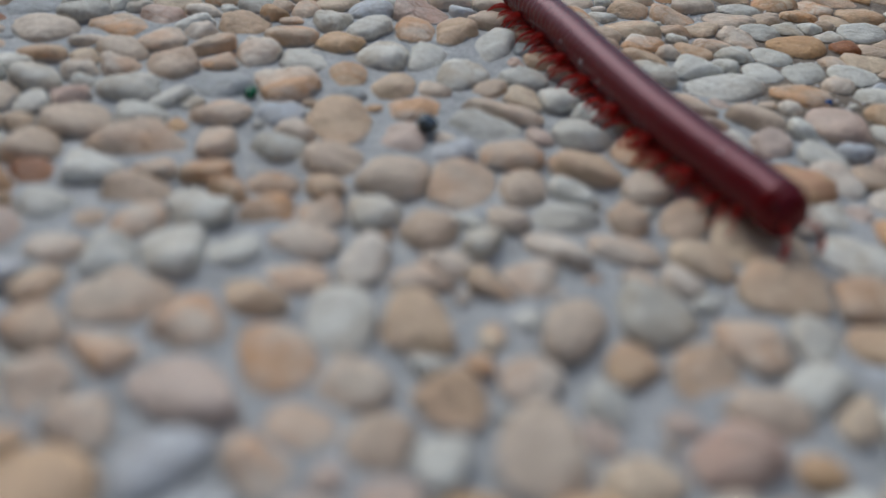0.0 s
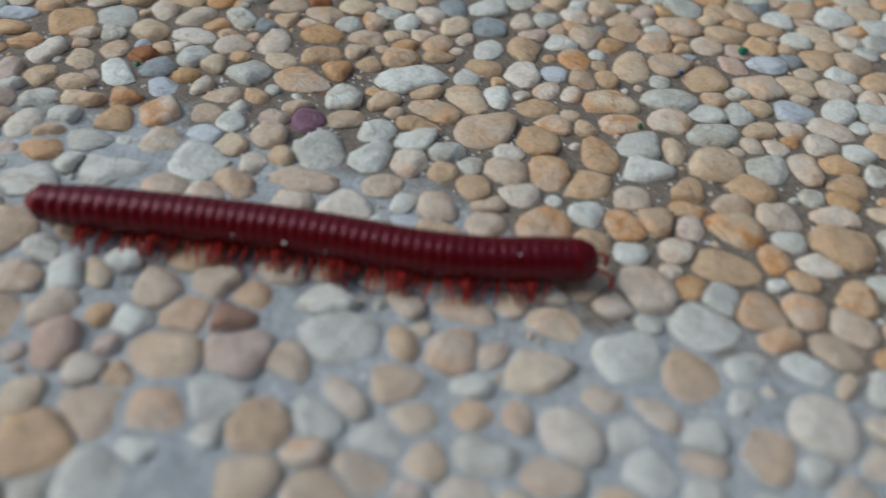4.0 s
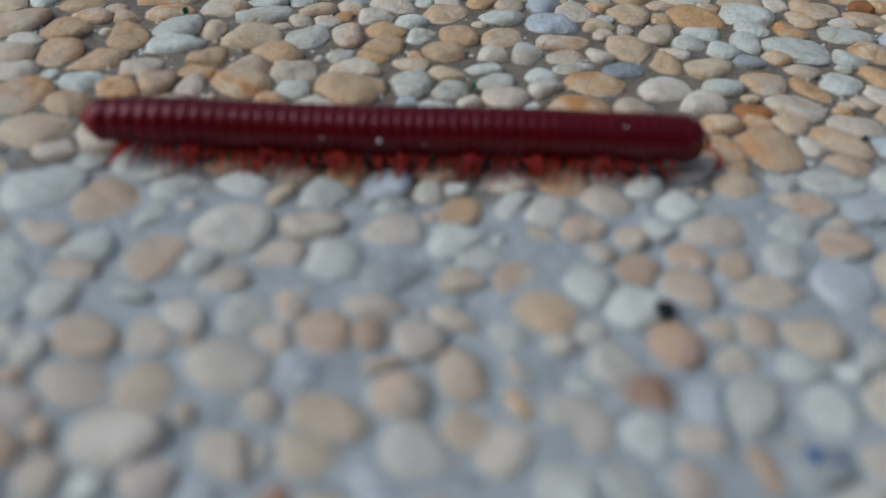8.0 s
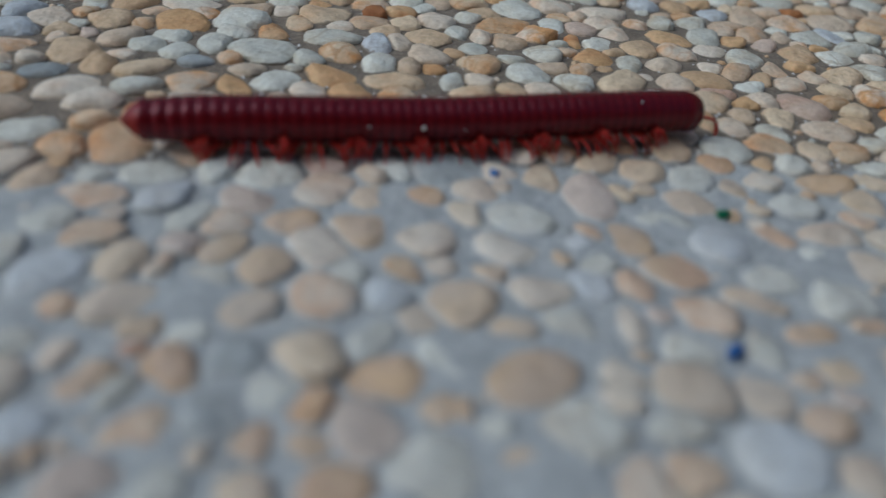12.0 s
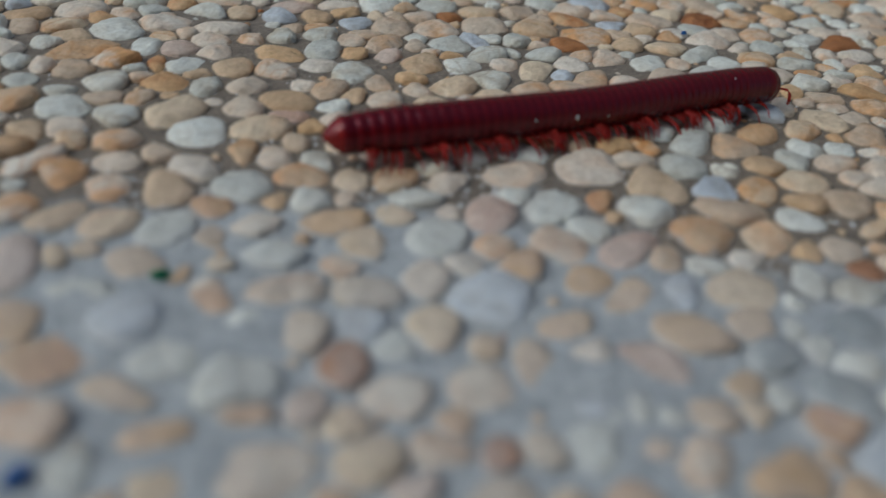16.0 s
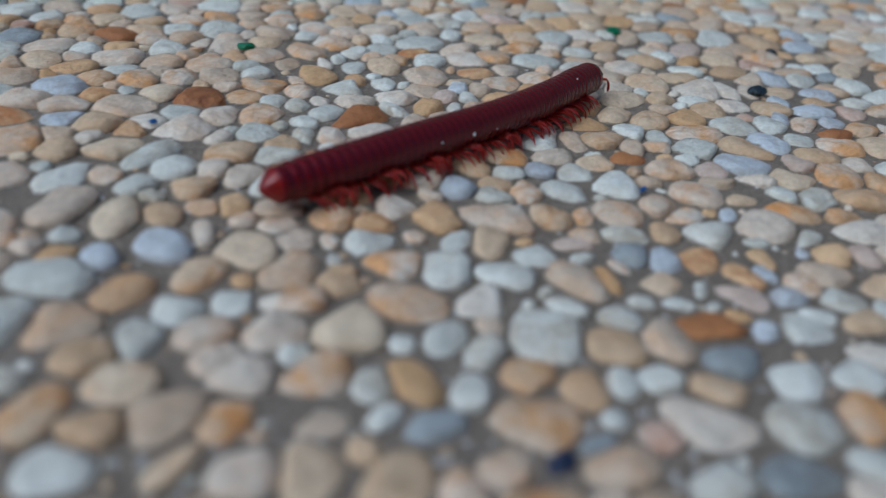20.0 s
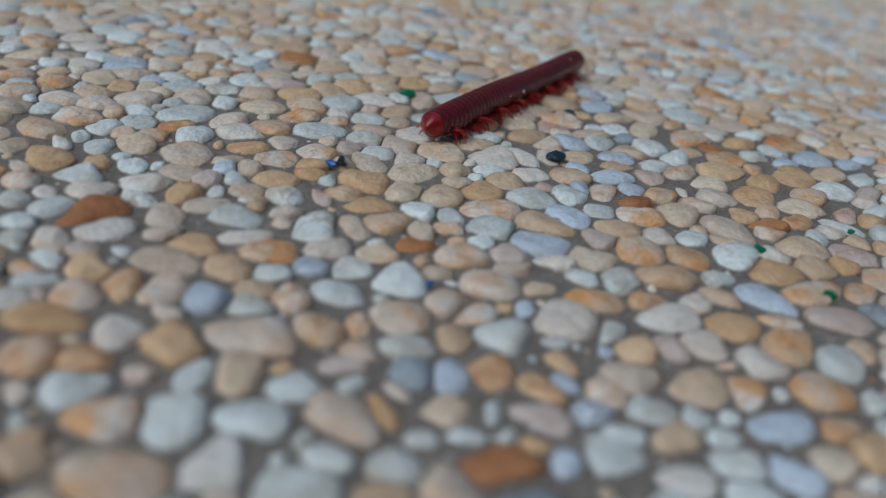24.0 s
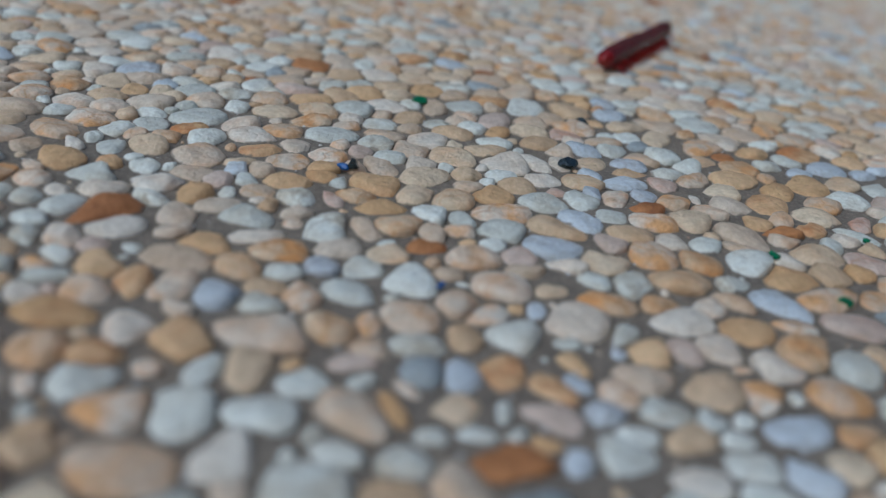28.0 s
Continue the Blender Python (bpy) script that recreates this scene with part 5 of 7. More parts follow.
pebble(214.9, -218.5, 7.0, 6.2, 83, "c")
pebble(225.7, -223.1, 8.3, 7.4, 59, "c")
pebble(220.9, -219.6, 2.6, 2.1, 5, "w")
pebble(219.2, -222.2, 8.5, 5.1, 60, "c")
pebble(216.8, -226.3, 5.8, 4.0, 171, "p")
pebble(211.7, -223.1, 6.0, 5.2, 144, "o")
pebble(209.9, -217.7, 5.9, 2.8, 60, "w")
pebble(205.9, -213.0, 12.7, 5.8, 126, "r")
pebble(205.2, -221.2, 5.6, 4.8, 13, "c")
pebble(208.4, -226.0, 7.2, 4.1, 91, "c")
pebble(212.0, -227.2, 3.9, 2.5, 124, "w")
pebble(212.9, -231.4, 5.1, 3.5, 94, "c")
pebble(204.7, -229.7, 7.5, 5.0, 71, "w")
pebble(235.1, -230.6, 9.4, 5.5, 63, "c")
pebble(229.3, -232.2, 7.0, 4.7, 113, "o")
pebble(229.9, -227.8, 3.9, 1.9, 179, "t")
pebble(231.4, -237.3, 6.4, 4.7, 19, "c")
pebble(224.8, -236.0, 6.3, 5.4, 65, "c")
pebble(220.7, -228.7, 4.3, 3.4, 13, "l")
pebble(220.7, -231.7, 6.5, 3.4, 19, "c")
pebble(223.8, -228.5, 7.4, 2.7, 109, "t")
pebble(216.4, -229.9, 4.3, 3.0, 55, "w")
pebble(216.7, -235.4, 7.2, 4.8, 74, "o")
pebble(211.2, -235.9, 6.1, 5.0, 167, "w")
pebble(210.1, -231.4, 3.3, 2.0, 93, "c")
pebble(208.1, -232.6, 3.8, 2.6, 127, "t")
pebble(206.3, -235.9, 4.8, 2.7, 108, "c")
pebble(203.2, -206.0, 5.3, 3.7, 41, "w")
pebble(201.4, -215.2, 6.6, 5.0, 123, "c")
pebble(198.6, -209.9, 5.5, 3.5, 42, "c")
pebble(196.9, -213.4, 4.0, 3.2, 9, "p")
pebble(199.0, -206.1, 5.9, 2.9, 16, "w")
pebble(200.5, -222.1, 5.3, 3.0, 104, "c")
pebble(198.0, -225.3, 8.6, 4.9, 64, "o")
pebble(199.6, -231.3, 7.3, 3.7, 84, "c")
pebble(195.7, -233.8, 6.9, 5.4, 117, "t")
pebble(196.1, -217.2, 3.1, 2.1, 63, "w")
pebble(193.8, -222.3, 8.5, 5.5, 68, "c")
pebble(191.9, -228.8, 5.8, 4.5, 62, "t")
pebble(194.0, -210.5, 5.0, 2.8, 45, "w")
pebble(192.0, -215.0, 6.4, 4.7, 19, "o")
pebble(188.8, -218.2, 6.6, 4.0, 17, "o")
pebble(192.4, -208.7, 4.7, 2.5, 69, "c")
pebble(189.8, -210.1, 5.1, 3.1, 80, "w")
pebble(187.4, -222.2, 5.9, 4.7, 125, "c")
pebble(187.3, -231.3, 4.9, 3.6, 106, "t")
pebble(237.1, -243.2, 8.9, 6.6, 89, "w")
pebble(238.4, -252.4, 7.0, 5.5, 44, "c")
pebble(233.6, -250.0, 7.8, 4.8, 49, "w")
pebble(227.1, -242.0, 7.6, 5.9, 7, "c")
pebble(230.0, -247.2, 6.1, 3.7, 165, "p")
pebble(227.0, -251.2, 5.5, 5.0, 83, "w")
pebble(231.1, -255.3, 7.3, 6.5, 5, "c")
pebble(236.7, -259.2, 9.0, 6.3, 163, "c")
pebble(228.5, -261.4, 7.7, 6.5, 45, "t")
pebble(234.7, -263.4, 5.0, 3.4, 3, "t")
pebble(225.7, -255.5, 5.6, 5.4, 107, "c")
pebble(223.0, -249.1, 10.9, 4.5, 24, "c")
pebble(222.6, -245.4, 5.5, 4.2, 2, "c")
pebble(221.9, -240.5, 5.6, 4.0, 101, "o")
pebble(219.1, -240.2, 4.3, 4.0, 18, "o")
pebble(217.0, -242.6, 4.6, 3.2, 166, "w")
pebble(216.3, -247.6, 7.9, 6.4, 59, "o")
pebble(220.4, -255.4, 9.4, 5.9, 116, "t")
pebble(224.2, -259.3, 3.6, 2.8, 175, "w")
pebble(221.7, -262.0, 6.4, 4.8, 137, "t")
pebble(226.4, -269.9, 8.3, 7.6, 3, "c")
pebble(224.4, -265.4, 3.0, 2.1, 140, "c")
pebble(227.4, -275.2, 10.1, 4.1, 7, "c")
pebble(232.5, -268.2, 7.4, 6.0, 116, "t")
pebble(237.2, -271.1, 6.1, 5.0, 53, "w")
pebble(237.7, -279.5, 8.4, 6.3, 111, "t")
pebble(233.0, -273.9, 4.0, 2.6, 141, "w")
pebble(228.6, -280.1, 6.6, 5.3, 131, "c")
pebble(228.5, -285.0, 7.3, 4.9, 144, "t")
pebble(222.6, -283.3, 5.1, 4.1, 25, "l")
pebble(220.1, -273.6, 7.1, 4.7, 97, "c")
pebble(220.3, -280.6, 7.2, 6.6, 124, "t")
pebble(216.7, -269.2, 6.5, 5.1, 95, "t")
pebble(218.4, -264.7, 3.2, 2.5, 59, "w")
pebble(216.8, -261.7, 6.3, 3.2, 88, "c")
pebble(213.7, -264.2, 7.2, 5.6, 72, "o")
pebble(211.9, -257.7, 6.9, 5.9, 139, "t")
pebble(213.9, -252.8, 10.5, 5.3, 126, "t")
pebble(212.6, -244.0, 5.7, 4.5, 57, "t")
pebble(210.9, -240.9, 8.0, 2.5, 14, "p")
pebble(208.4, -247.0, 7.6, 4.8, 108, "o")
pebble(211.6, -271.0, 7.6, 6.3, 79, "w")
pebble(212.1, -277.0, 6.5, 4.8, 153, "w")
pebble(214.5, -279.8, 4.3, 2.9, 153, "l")
pebble(207.1, -263.6, 8.9, 6.4, 101, "c")
pebble(206.6, -253.6, 5.9, 4.4, 14, "w")
pebble(205.1, -257.2, 6.6, 3.0, 4, "w")
pebble(201.4, -256.2, 4.8, 2.8, 64, "c")
pebble(203.3, -248.5, 7.6, 6.0, 152, "t")
pebble(202.0, -243.8, 6.2, 4.2, 36, "c")
pebble(202.2, -238.9, 8.7, 4.7, 173, "w")
pebble(200.9, -252.3, 5.0, 4.0, 145, "c")
pebble(201.3, -261.8, 7.0, 6.2, 108, "w")
pebble(202.4, -269.4, 8.4, 6.2, 67, "t")
pebble(205.2, -274.6, 6.2, 5.3, 28, "l")
pebble(197.6, -267.2, 7.7, 7.3, 112, "l")
pebble(197.9, -259.5, 4.3, 3.0, 107, "w")
pebble(196.8, -250.8, 7.5, 2.7, 98, "r")
pebble(196.2, -240.3, 6.3, 3.5, 100, "c")
pebble(194.8, -245.9, 6.3, 4.1, 55, "t")
pebble(197.9, -245.9, 2.5, 1.9, 101, "w")
pebble(194.4, -255.6, 8.0, 5.5, 101, "c")
pebble(194.5, -261.8, 5.3, 4.0, 132, "p")
pebble(193.1, -272.8, 7.1, 6.1, 96, "t")
pebble(192.0, -237.4, 4.8, 4.0, 3, "l")
pebble(191.8, -242.0, 5.7, 4.2, 95, "w")
pebble(193.0, -250.7, 3.4, 2.0, 162, "c")
pebble(188.6, -247.0, 8.2, 6.3, 8, "w")
pebble(190.0, -251.8, 3.4, 2.8, 84, "c")
pebble(191.0, -261.6, 6.1, 3.3, 108, "c")
pebble(187.1, -257.3, 6.8, 6.8, 21, "c")
pebble(192.0, -267.5, 6.5, 2.9, 73, "c")
pebble(187.7, -268.8, 4.1, 2.8, 90, "w")
pebble(185.8, -263.0, 5.8, 2.7, 110, "t")
pebble(228.0, -292.3, 7.1, 4.8, 95, "l")
pebble(231.2, -295.4, 7.6, 6.2, 89, "c")
pebble(224.6, -290.6, 5.7, 3.3, 113, "t")
pebble(219.9, -287.5, 9.0, 5.2, 97, "l")
pebble(215.3, -289.0, 7.7, 4.3, 139, "l")
pebble(213.7, -282.9, 7.4, 3.8, 149, "c")
pebble(225.4, -297.9, 7.6, 4.4, 126, "w")
pebble(219.9, -294.1, 6.4, 5.9, 96, "p")
pebble(221.6, -300.6, 8.8, 5.0, 123, "c")
pebble(227.7, -302.8, 6.4, 5.0, 161, "w")
pebble(230.9, -308.4, 6.1, 5.2, 147, "t")
pebble(232.7, -300.8, 9.2, 6.7, 123, "w")
pebble(238.1, -298.7, 6.4, 3.7, 133, "g")
pebble(241.9, -303.6, 8.6, 4.4, 140, "t")
pebble(217.4, -304.3, 8.8, 6.7, 135, "t")
pebble(223.5, -309.6, 10.1, 6.1, 110, "o")
pebble(211.8, -301.8, 6.5, 6.1, 88, "c")
pebble(212.4, -291.9, 6.6, 5.1, 171, "c")
pebble(209.6, -286.6, 5.2, 3.8, 102, "r")
pebble(207.2, -279.5, 5.1, 4.7, 134, "w")
pebble(205.2, -285.1, 7.7, 5.1, 70, "c")
pebble(205.5, -291.3, 9.1, 5.9, 157, "t")
pebble(214.3, -297.0, 5.3, 1.5, 168, "c")
pebble(209.2, -296.1, 6.2, 4.6, 7, "c")
pebble(212.5, -308.4, 10.4, 6.1, 124, "o")
pebble(218.2, -314.0, 8.2, 4.7, 138, "o")
pebble(206.8, -308.1, 6.6, 3.8, 123, "c")
pebble(206.1, -302.7, 5.7, 4.3, 145, "o")
pebble(202.2, -304.0, 7.1, 3.2, 92, "r")
pebble(199.4, -302.8, 5.8, 3.2, 100, "c")
pebble(203.7, -310.5, 7.0, 3.3, 121, "o")
pebble(208.0, -314.5, 8.4, 5.8, 67, "t")
pebble(202.0, -317.2, 9.0, 4.8, 20, "w")
pebble(200.9, -297.0, 9.6, 7.1, 20, "c")
pebble(201.4, -280.0, 6.9, 4.6, 79, "t")
pebble(197.9, -275.6, 5.9, 4.7, 160, "p")
pebble(198.4, -289.4, 6.1, 4.3, 106, "w")
pebble(195.4, -280.3, 8.2, 6.9, 109, "c")
pebble(193.4, -285.9, 6.7, 5.9, 8, "t")
pebble(193.3, -293.3, 7.6, 5.6, 141, "w")
pebble(197.9, -294.2, 4.7, 2.6, 52, "c")
pebble(195.2, -305.2, 8.3, 5.7, 95, "t")
pebble(198.1, -309.5, 4.6, 2.8, 143, "w")
pebble(189.1, -296.5, 8.5, 5.5, 107, "o")
pebble(189.6, -303.2, 6.4, 5.3, 128, "t")
pebble(193.3, -312.0, 7.6, 6.6, 123, "p")
pebble(189.7, -307.7, 5.5, 3.8, 117, "o")
pebble(187.5, -273.7, 7.5, 4.6, 142, "w")
pebble(188.3, -280.7, 8.4, 5.9, 101, "t")
pebble(187.7, -286.8, 5.4, 3.7, 109, "w")
pebble(230.0, -332.7, 9.5, 6.4, 122, "l")
pebble(227.7, -338.4, 7.5, 4.0, 125, "l")
pebble(238.0, -331.8, 12.8, 7.1, 135, "o")
pebble(230.6, -320.2, 8.8, 4.9, 132, "w")
pebble(227.5, -325.0, 5.9, 3.8, 134, "l")
pebble(224.2, -316.0, 6.0, 3.0, 128, "c")
pebble(220.6, -322.1, 8.8, 6.1, 120, "o")
pebble(222.7, -330.4, 9.6, 5.2, 118, "t")
pebble(220.7, -335.7, 11.2, 5.0, 130, "w")
pebble(215.2, -325.6, 7.3, 6.4, 98, "w")
pebble(213.0, -319.1, 6.9, 5.2, 120, "c")
pebble(228.9, -313.4, 9.5, 6.4, 133, "t")
pebble(237.2, -321.5, 8.1, 5.3, 117, "o")
pebble(214.4, -332.1, 7.0, 3.7, 122, "p")
pebble(205.8, -320.5, 6.2, 3.2, 127, "p")
pebble(203.7, -323.7, 7.0, 4.1, 128, "o")
pebble(206.8, -327.0, 5.0, 2.9, 110, "w")
pebble(187.3, -210.7, 3.3, 2.1, 19, "p")
pebble(186.5, -214.0, 5.1, 4.3, 93, "c")
pebble(185.8, -226.7, 5.3, 4.7, 13, "l")
pebble(185.2, -234.9, 6.2, 4.2, 179, "c")
pebble(182.3, -212.0, 7.5, 4.2, 67, "o")
pebble(180.3, -218.6, 6.3, 4.8, 33, "c")
pebble(182.6, -222.9, 4.4, 2.6, 75, "c")
pebble(177.2, -223.5, 7.3, 5.6, 22, "o")
pebble(178.6, -231.2, 12.1, 6.1, 53, "c")
pebble(177.0, -211.9, 6.0, 5.1, 32, "c")
pebble(175.7, -216.2, 5.7, 3.9, 100, "o")
pebble(171.8, -216.1, 5.8, 4.9, 112, "w")
pebble(173.3, -225.9, 5.3, 2.7, 144, "w")
pebble(172.9, -229.4, 6.8, 4.3, 7, "t")
pebble(167.6, -219.0, 6.1, 5.5, 110, "c")
pebble(167.0, -224.4, 6.1, 5.6, 23, "w")
pebble(166.5, -230.3, 6.5, 5.1, 61, "w")
pebble(170.4, -234.4, 6.2, 3.8, 78, "w")
pebble(173.1, -233.3, 2.3, 1.6, 85, "o")
pebble(171.6, -211.9, 3.3, 2.1, 25, "c")
pebble(165.6, -213.5, 3.4, 2.3, 68, "t")
pebble(163.4, -234.4, 2.5, 1.9, 178, "w")
pebble(167.7, -212.7, 2.9, 1.6, 20, "w")
pebble(186.2, -239.9, 7.0, 4.4, 33, "w")
pebble(183.6, -251.4, 6.6, 4.2, 151, "c")
pebble(180.9, -245.7, 6.7, 5.7, 105, "c")
pebble(181.1, -253.8, 5.8, 3.6, 117, "c")
pebble(181.7, -259.7, 3.5, 2.5, 141, "l")
pebble(182.3, -257.6, 2.3, 1.7, 106, "o")
pebble(177.2, -255.9, 7.2, 6.1, 115, "w")
pebble(177.0, -250.6, 5.3, 3.7, 162, "t")
pebble(179.5, -237.4, 6.8, 4.5, 36, "t")
pebble(179.9, -241.2, 5.0, 2.8, 170, "c")
pebble(179.3, -263.1, 8.1, 6.5, 133, "c")
pebble(175.4, -261.0, 3.5, 1.9, 93, "w")
pebble(175.7, -245.2, 6.0, 3.1, 78, "w")
pebble(173.4, -238.9, 5.4, 2.5, 92, "p")
pebble(170.3, -239.3, 2.8, 2.5, 94, "w")
pebble(171.3, -245.1, 5.0, 4.2, 163, "g")
pebble(170.3, -248.6, 5.2, 4.3, 155, "l")
pebble(171.1, -252.6, 6.0, 4.4, 149, "o")
pebble(169.0, -243.1, 3.9, 1.6, 28, "c")
pebble(166.2, -241.3, 5.1, 2.0, 20, "o")
pebble(165.6, -246.9, 4.7, 4.0, 108, "t")
pebble(165.2, -251.0, 3.9, 1.5, 162, "w")
pebble(165.5, -238.0, 9.0, 5.4, 29, "c")
pebble(162.5, -247.9, 4.1, 2.1, 87, "w")
pebble(162.5, -243.7, 3.2, 1.9, 87, "w")
pebble(168.1, -256.8, 5.0, 2.8, 48, "o")
pebble(171.6, -260.5, 6.1, 2.2, 30, "o")
pebble(168.6, -259.2, 3.9, 2.0, 48, "l")
pebble(164.3, -255.0, 5.6, 4.1, 68, "p")
pebble(164.2, -260.2, 4.6, 3.4, 110, "l")
pebble(160.7, -253.3, 3.7, 1.7, 88, "o")
pebble(183.0, -268.8, 6.9, 4.1, 91, "t")
pebble(182.6, -274.9, 5.8, 2.6, 100, "t")
pebble(182.0, -280.7, 4.6, 3.2, 101, "c")
pebble(183.2, -284.8, 5.8, 3.4, 40, "c")
pebble(182.5, -290.7, 7.8, 5.4, 14, "l")
pebble(183.2, -297.4, 9.2, 4.5, 111, "c")
pebble(183.1, -304.6, 6.8, 3.9, 118, "c")
pebble(177.4, -297.4, 10.3, 5.7, 94, "p")
pebble(179.0, -276.0, 8.6, 5.1, 95, "c")
pebble(177.1, -282.5, 6.2, 5.2, 115, "o")
pebble(176.8, -267.6, 4.7, 3.3, 120, "w")
pebble(173.4, -269.1, 4.7, 4.7, 118, "o")
pebble(173.5, -265.6, 2.1, 1.5, 132, "l")
pebble(173.6, -277.0, 5.5, 5.1, 102, "c")
pebble(173.4, -273.1, 4.5, 3.6, 13, "p")
pebble(178.1, -288.9, 5.8, 2.9, 58, "c")
pebble(172.6, -286.8, 8.8, 5.4, 137, "t")
pebble(170.1, -281.7, 6.1, 5.5, 140, "c")
pebble(169.5, -291.8, 9.2, 6.0, 118, "w")
pebble(171.4, -295.3, 6.6, 3.1, 126, "t")
pebble(168.9, -267.1, 7.8, 5.4, 100, "c")
pebble(166.7, -272.6, 6.9, 4.8, 115, "t")
pebble(165.4, -276.6, 7.5, 3.9, 137, "c")
pebble(165.2, -285.4, 7.1, 5.7, 112, "c")
pebble(164.1, -266.0, 5.1, 3.4, 96, "w")
pebble(162.4, -269.5, 4.0, 2.6, 116, "w")
pebble(160.5, -277.8, 7.6, 4.0, 99, "l")
pebble(159.6, -283.2, 7.3, 3.0, 100, "t")
pebble(161.1, -261.4, 4.9, 3.1, 98, "w")
pebble(160.1, -266.5, 5.3, 2.7, 92, "t")
pebble(162.3, -273.0, 2.9, 1.8, 105, "w")
pebble(165.3, -280.8, 2.7, 1.9, 121, "w")
pebble(159.7, -271.0, 3.8, 2.3, 103, "w")
pebble(170.2, -277.6, 3.9, 1.2, 89, "c")
pebble(162.8, -289.8, 6.2, 2.6, 131, "w")
pebble(163.8, -213.4, 5.1, 4.2, 15, "t")
pebble(149.4, -188.9, 2.7, 1.7, 80, "w")
pebble(149.7, -206.2, 6.9, 5.2, 67, "c")
pebble(152.0, -210.6, 3.4, 2.7, 87, "w")
pebble(158.9, -250.1, 9.2, 3.7, 104, "r")
pebble(159.4, -260.4, 8.9, 4.5, 145, "w")
pebble(161.5, -235.8, 6.7, 2.9, 28, "w")
pebble(146.4, -259.6, 8.2, 4.6, 141, "c")
pebble(143.4, -241.0, 4.7, 3.3, 102, "p")
pebble(142.4, -235.3, 3.7, 1.9, 119, "g")
pebble(16.3, 52.5, 2.7, 2.1, 74, "w")
pebble(28.0, 41.2, 5.0, 3.4, 117, "w")
pebble(8.7, 39.6, 3.7, 3.4, 150, "w")
pebble(-0.0, 44.5, 3.1, 1.9, 91, "t")
pebble(-0.6, 41.7, 2.4, 1.7, 156, "t")
pebble(13.1, 38.7, 2.6, 2.3, 168, "p")
pebble(27.8, 34.8, 6.2, 4.7, 51, "c")
pebble(23.0, 33.1, 4.7, 4.3, 137, "w")
pebble(32.1, 30.1, 5.7, 4.6, 37, "c")
pebble(-4.1, 40.7, 3.7, 2.2, 159, "w")
pebble(19.3, 32.4, 3.4, 2.6, 174, "p")
pebble(50.9, 43.3, 6.3, 3.6, 43, "c")
pebble(44.9, 26.1, 4.6, 3.8, 11, "p")
pebble(-0.1, 60.4, 4.6, 3.5, 157, "c")
pebble(-0.3, 50.6, 6.3, 2.6, 153, "t")
pebble(93.8, -121.9, 3.0, 2.0, 47, "t")
pebble(95.3, -149.0, 3.9, 2.2, 109, "c")
pebble(108.3, -185.5, 4.6, 3.3, 166, "t")
pebble(95.5, -163.1, 4.5, 3.4, 129, "c")
pebble(99.5, -178.4, 3.4, 1.9, 122, "c")
pebble(79.6, -129.6, 4.2, 3.0, 80, "c")
pebble(84.3, -146.3, 3.2, 1.9, 75, "p")
pebble(85.4, -143.1, 3.8, 2.6, 102, "c")
pebble(103.2, -179.7, 3.2, 2.0, 132, "w")
pebble(37.1, -29.1, 6.2, 4.1, 89, "c")
pebble(42.7, -28.7, 3.3, 1.8, 103, "w")
pebble(35.2, -36.4, 6.1, 4.3, 51, "t")
pebble(32.9, -31.7, 5.7, 3.7, 76, "c")
pebble(31.6, -27.6, 2.7, 2.1, 59, "t")
pebble(28.8, -33.0, 3.3, 1.7, 55, "t")
pebble(34.4, -40.6, 2.4, 1.6, 51, "t")
pebble(41.8, -61.7, 4.7, 4.1, 1, "c")
pebble(28.9, -42.0, 4.1, 3.1, 94, "p")
pebble(26.0, -35.9, 4.4, 3.3, 75, "c")
pebble(49.3, -59.9, 3.6, 2.0, 58, "c")
pebble(68.0, -94.3, 2.5, 2.0, 139, "r")
pebble(69.6, -101.5, 5.5, 4.3, 167, "g")
pebble(72.7, -106.5, 6.4, 6.0, 1, "t")
pebble(76.0, -109.7, 7.5, 3.7, 2, "w")
pebble(63.3, -106.9, 4.1, 3.0, 142, "t")
pebble(57.1, -103.3, 4.9, 3.5, 10, "w")
pebble(61.1, -103.8, 2.7, 1.6, 7, "c")
pebble(67.5, -113.1, 6.4, 5.4, 27, "p")
pebble(64.8, -110.2, 3.3, 2.8, 66, "t")
pebble(59.1, -108.5, 4.5, 4.2, 2, "t")
pebble(71.3, -117.5, 4.6, 3.2, 105, "o")
pebble(42.3, -84.1, 8.0, 4.6, 99, "o")
pebble(45.2, -88.7, 5.8, 3.8, 65, "t")
pebble(45.5, -93.4, 5.2, 4.4, 43, "t")
pebble(49.4, -97.1, 4.8, 4.0, 9, "p")
pebble(39.6, -79.1, 6.6, 2.0, 85, "c")
pebble(35.7, -76.8, 3.0, 2.7, 73, "t")
pebble(36.8, -74.5, 2.2, 1.5, 97, "t")
pebble(39.3, -85.9, 4.7, 2.2, 116, "c")
pebble(59.8, -117.3, 6.5, 4.3, 142, "l")
pebble(56.5, -112.5, 4.3, 4.0, 123, "t")
pebble(62.0, -122.3, 4.5, 2.4, 170, "o")
pebble(67.7, -123.8, 6.4, 3.9, 168, "t")
pebble(51.8, -101.6, 3.5, 2.9, 137, "w")
pebble(50.1, -104.3, 2.9, 1.9, 126, "t")
pebble(56.7, -116.0, 2.6, 1.8, 148, "t")

known = list(placed)


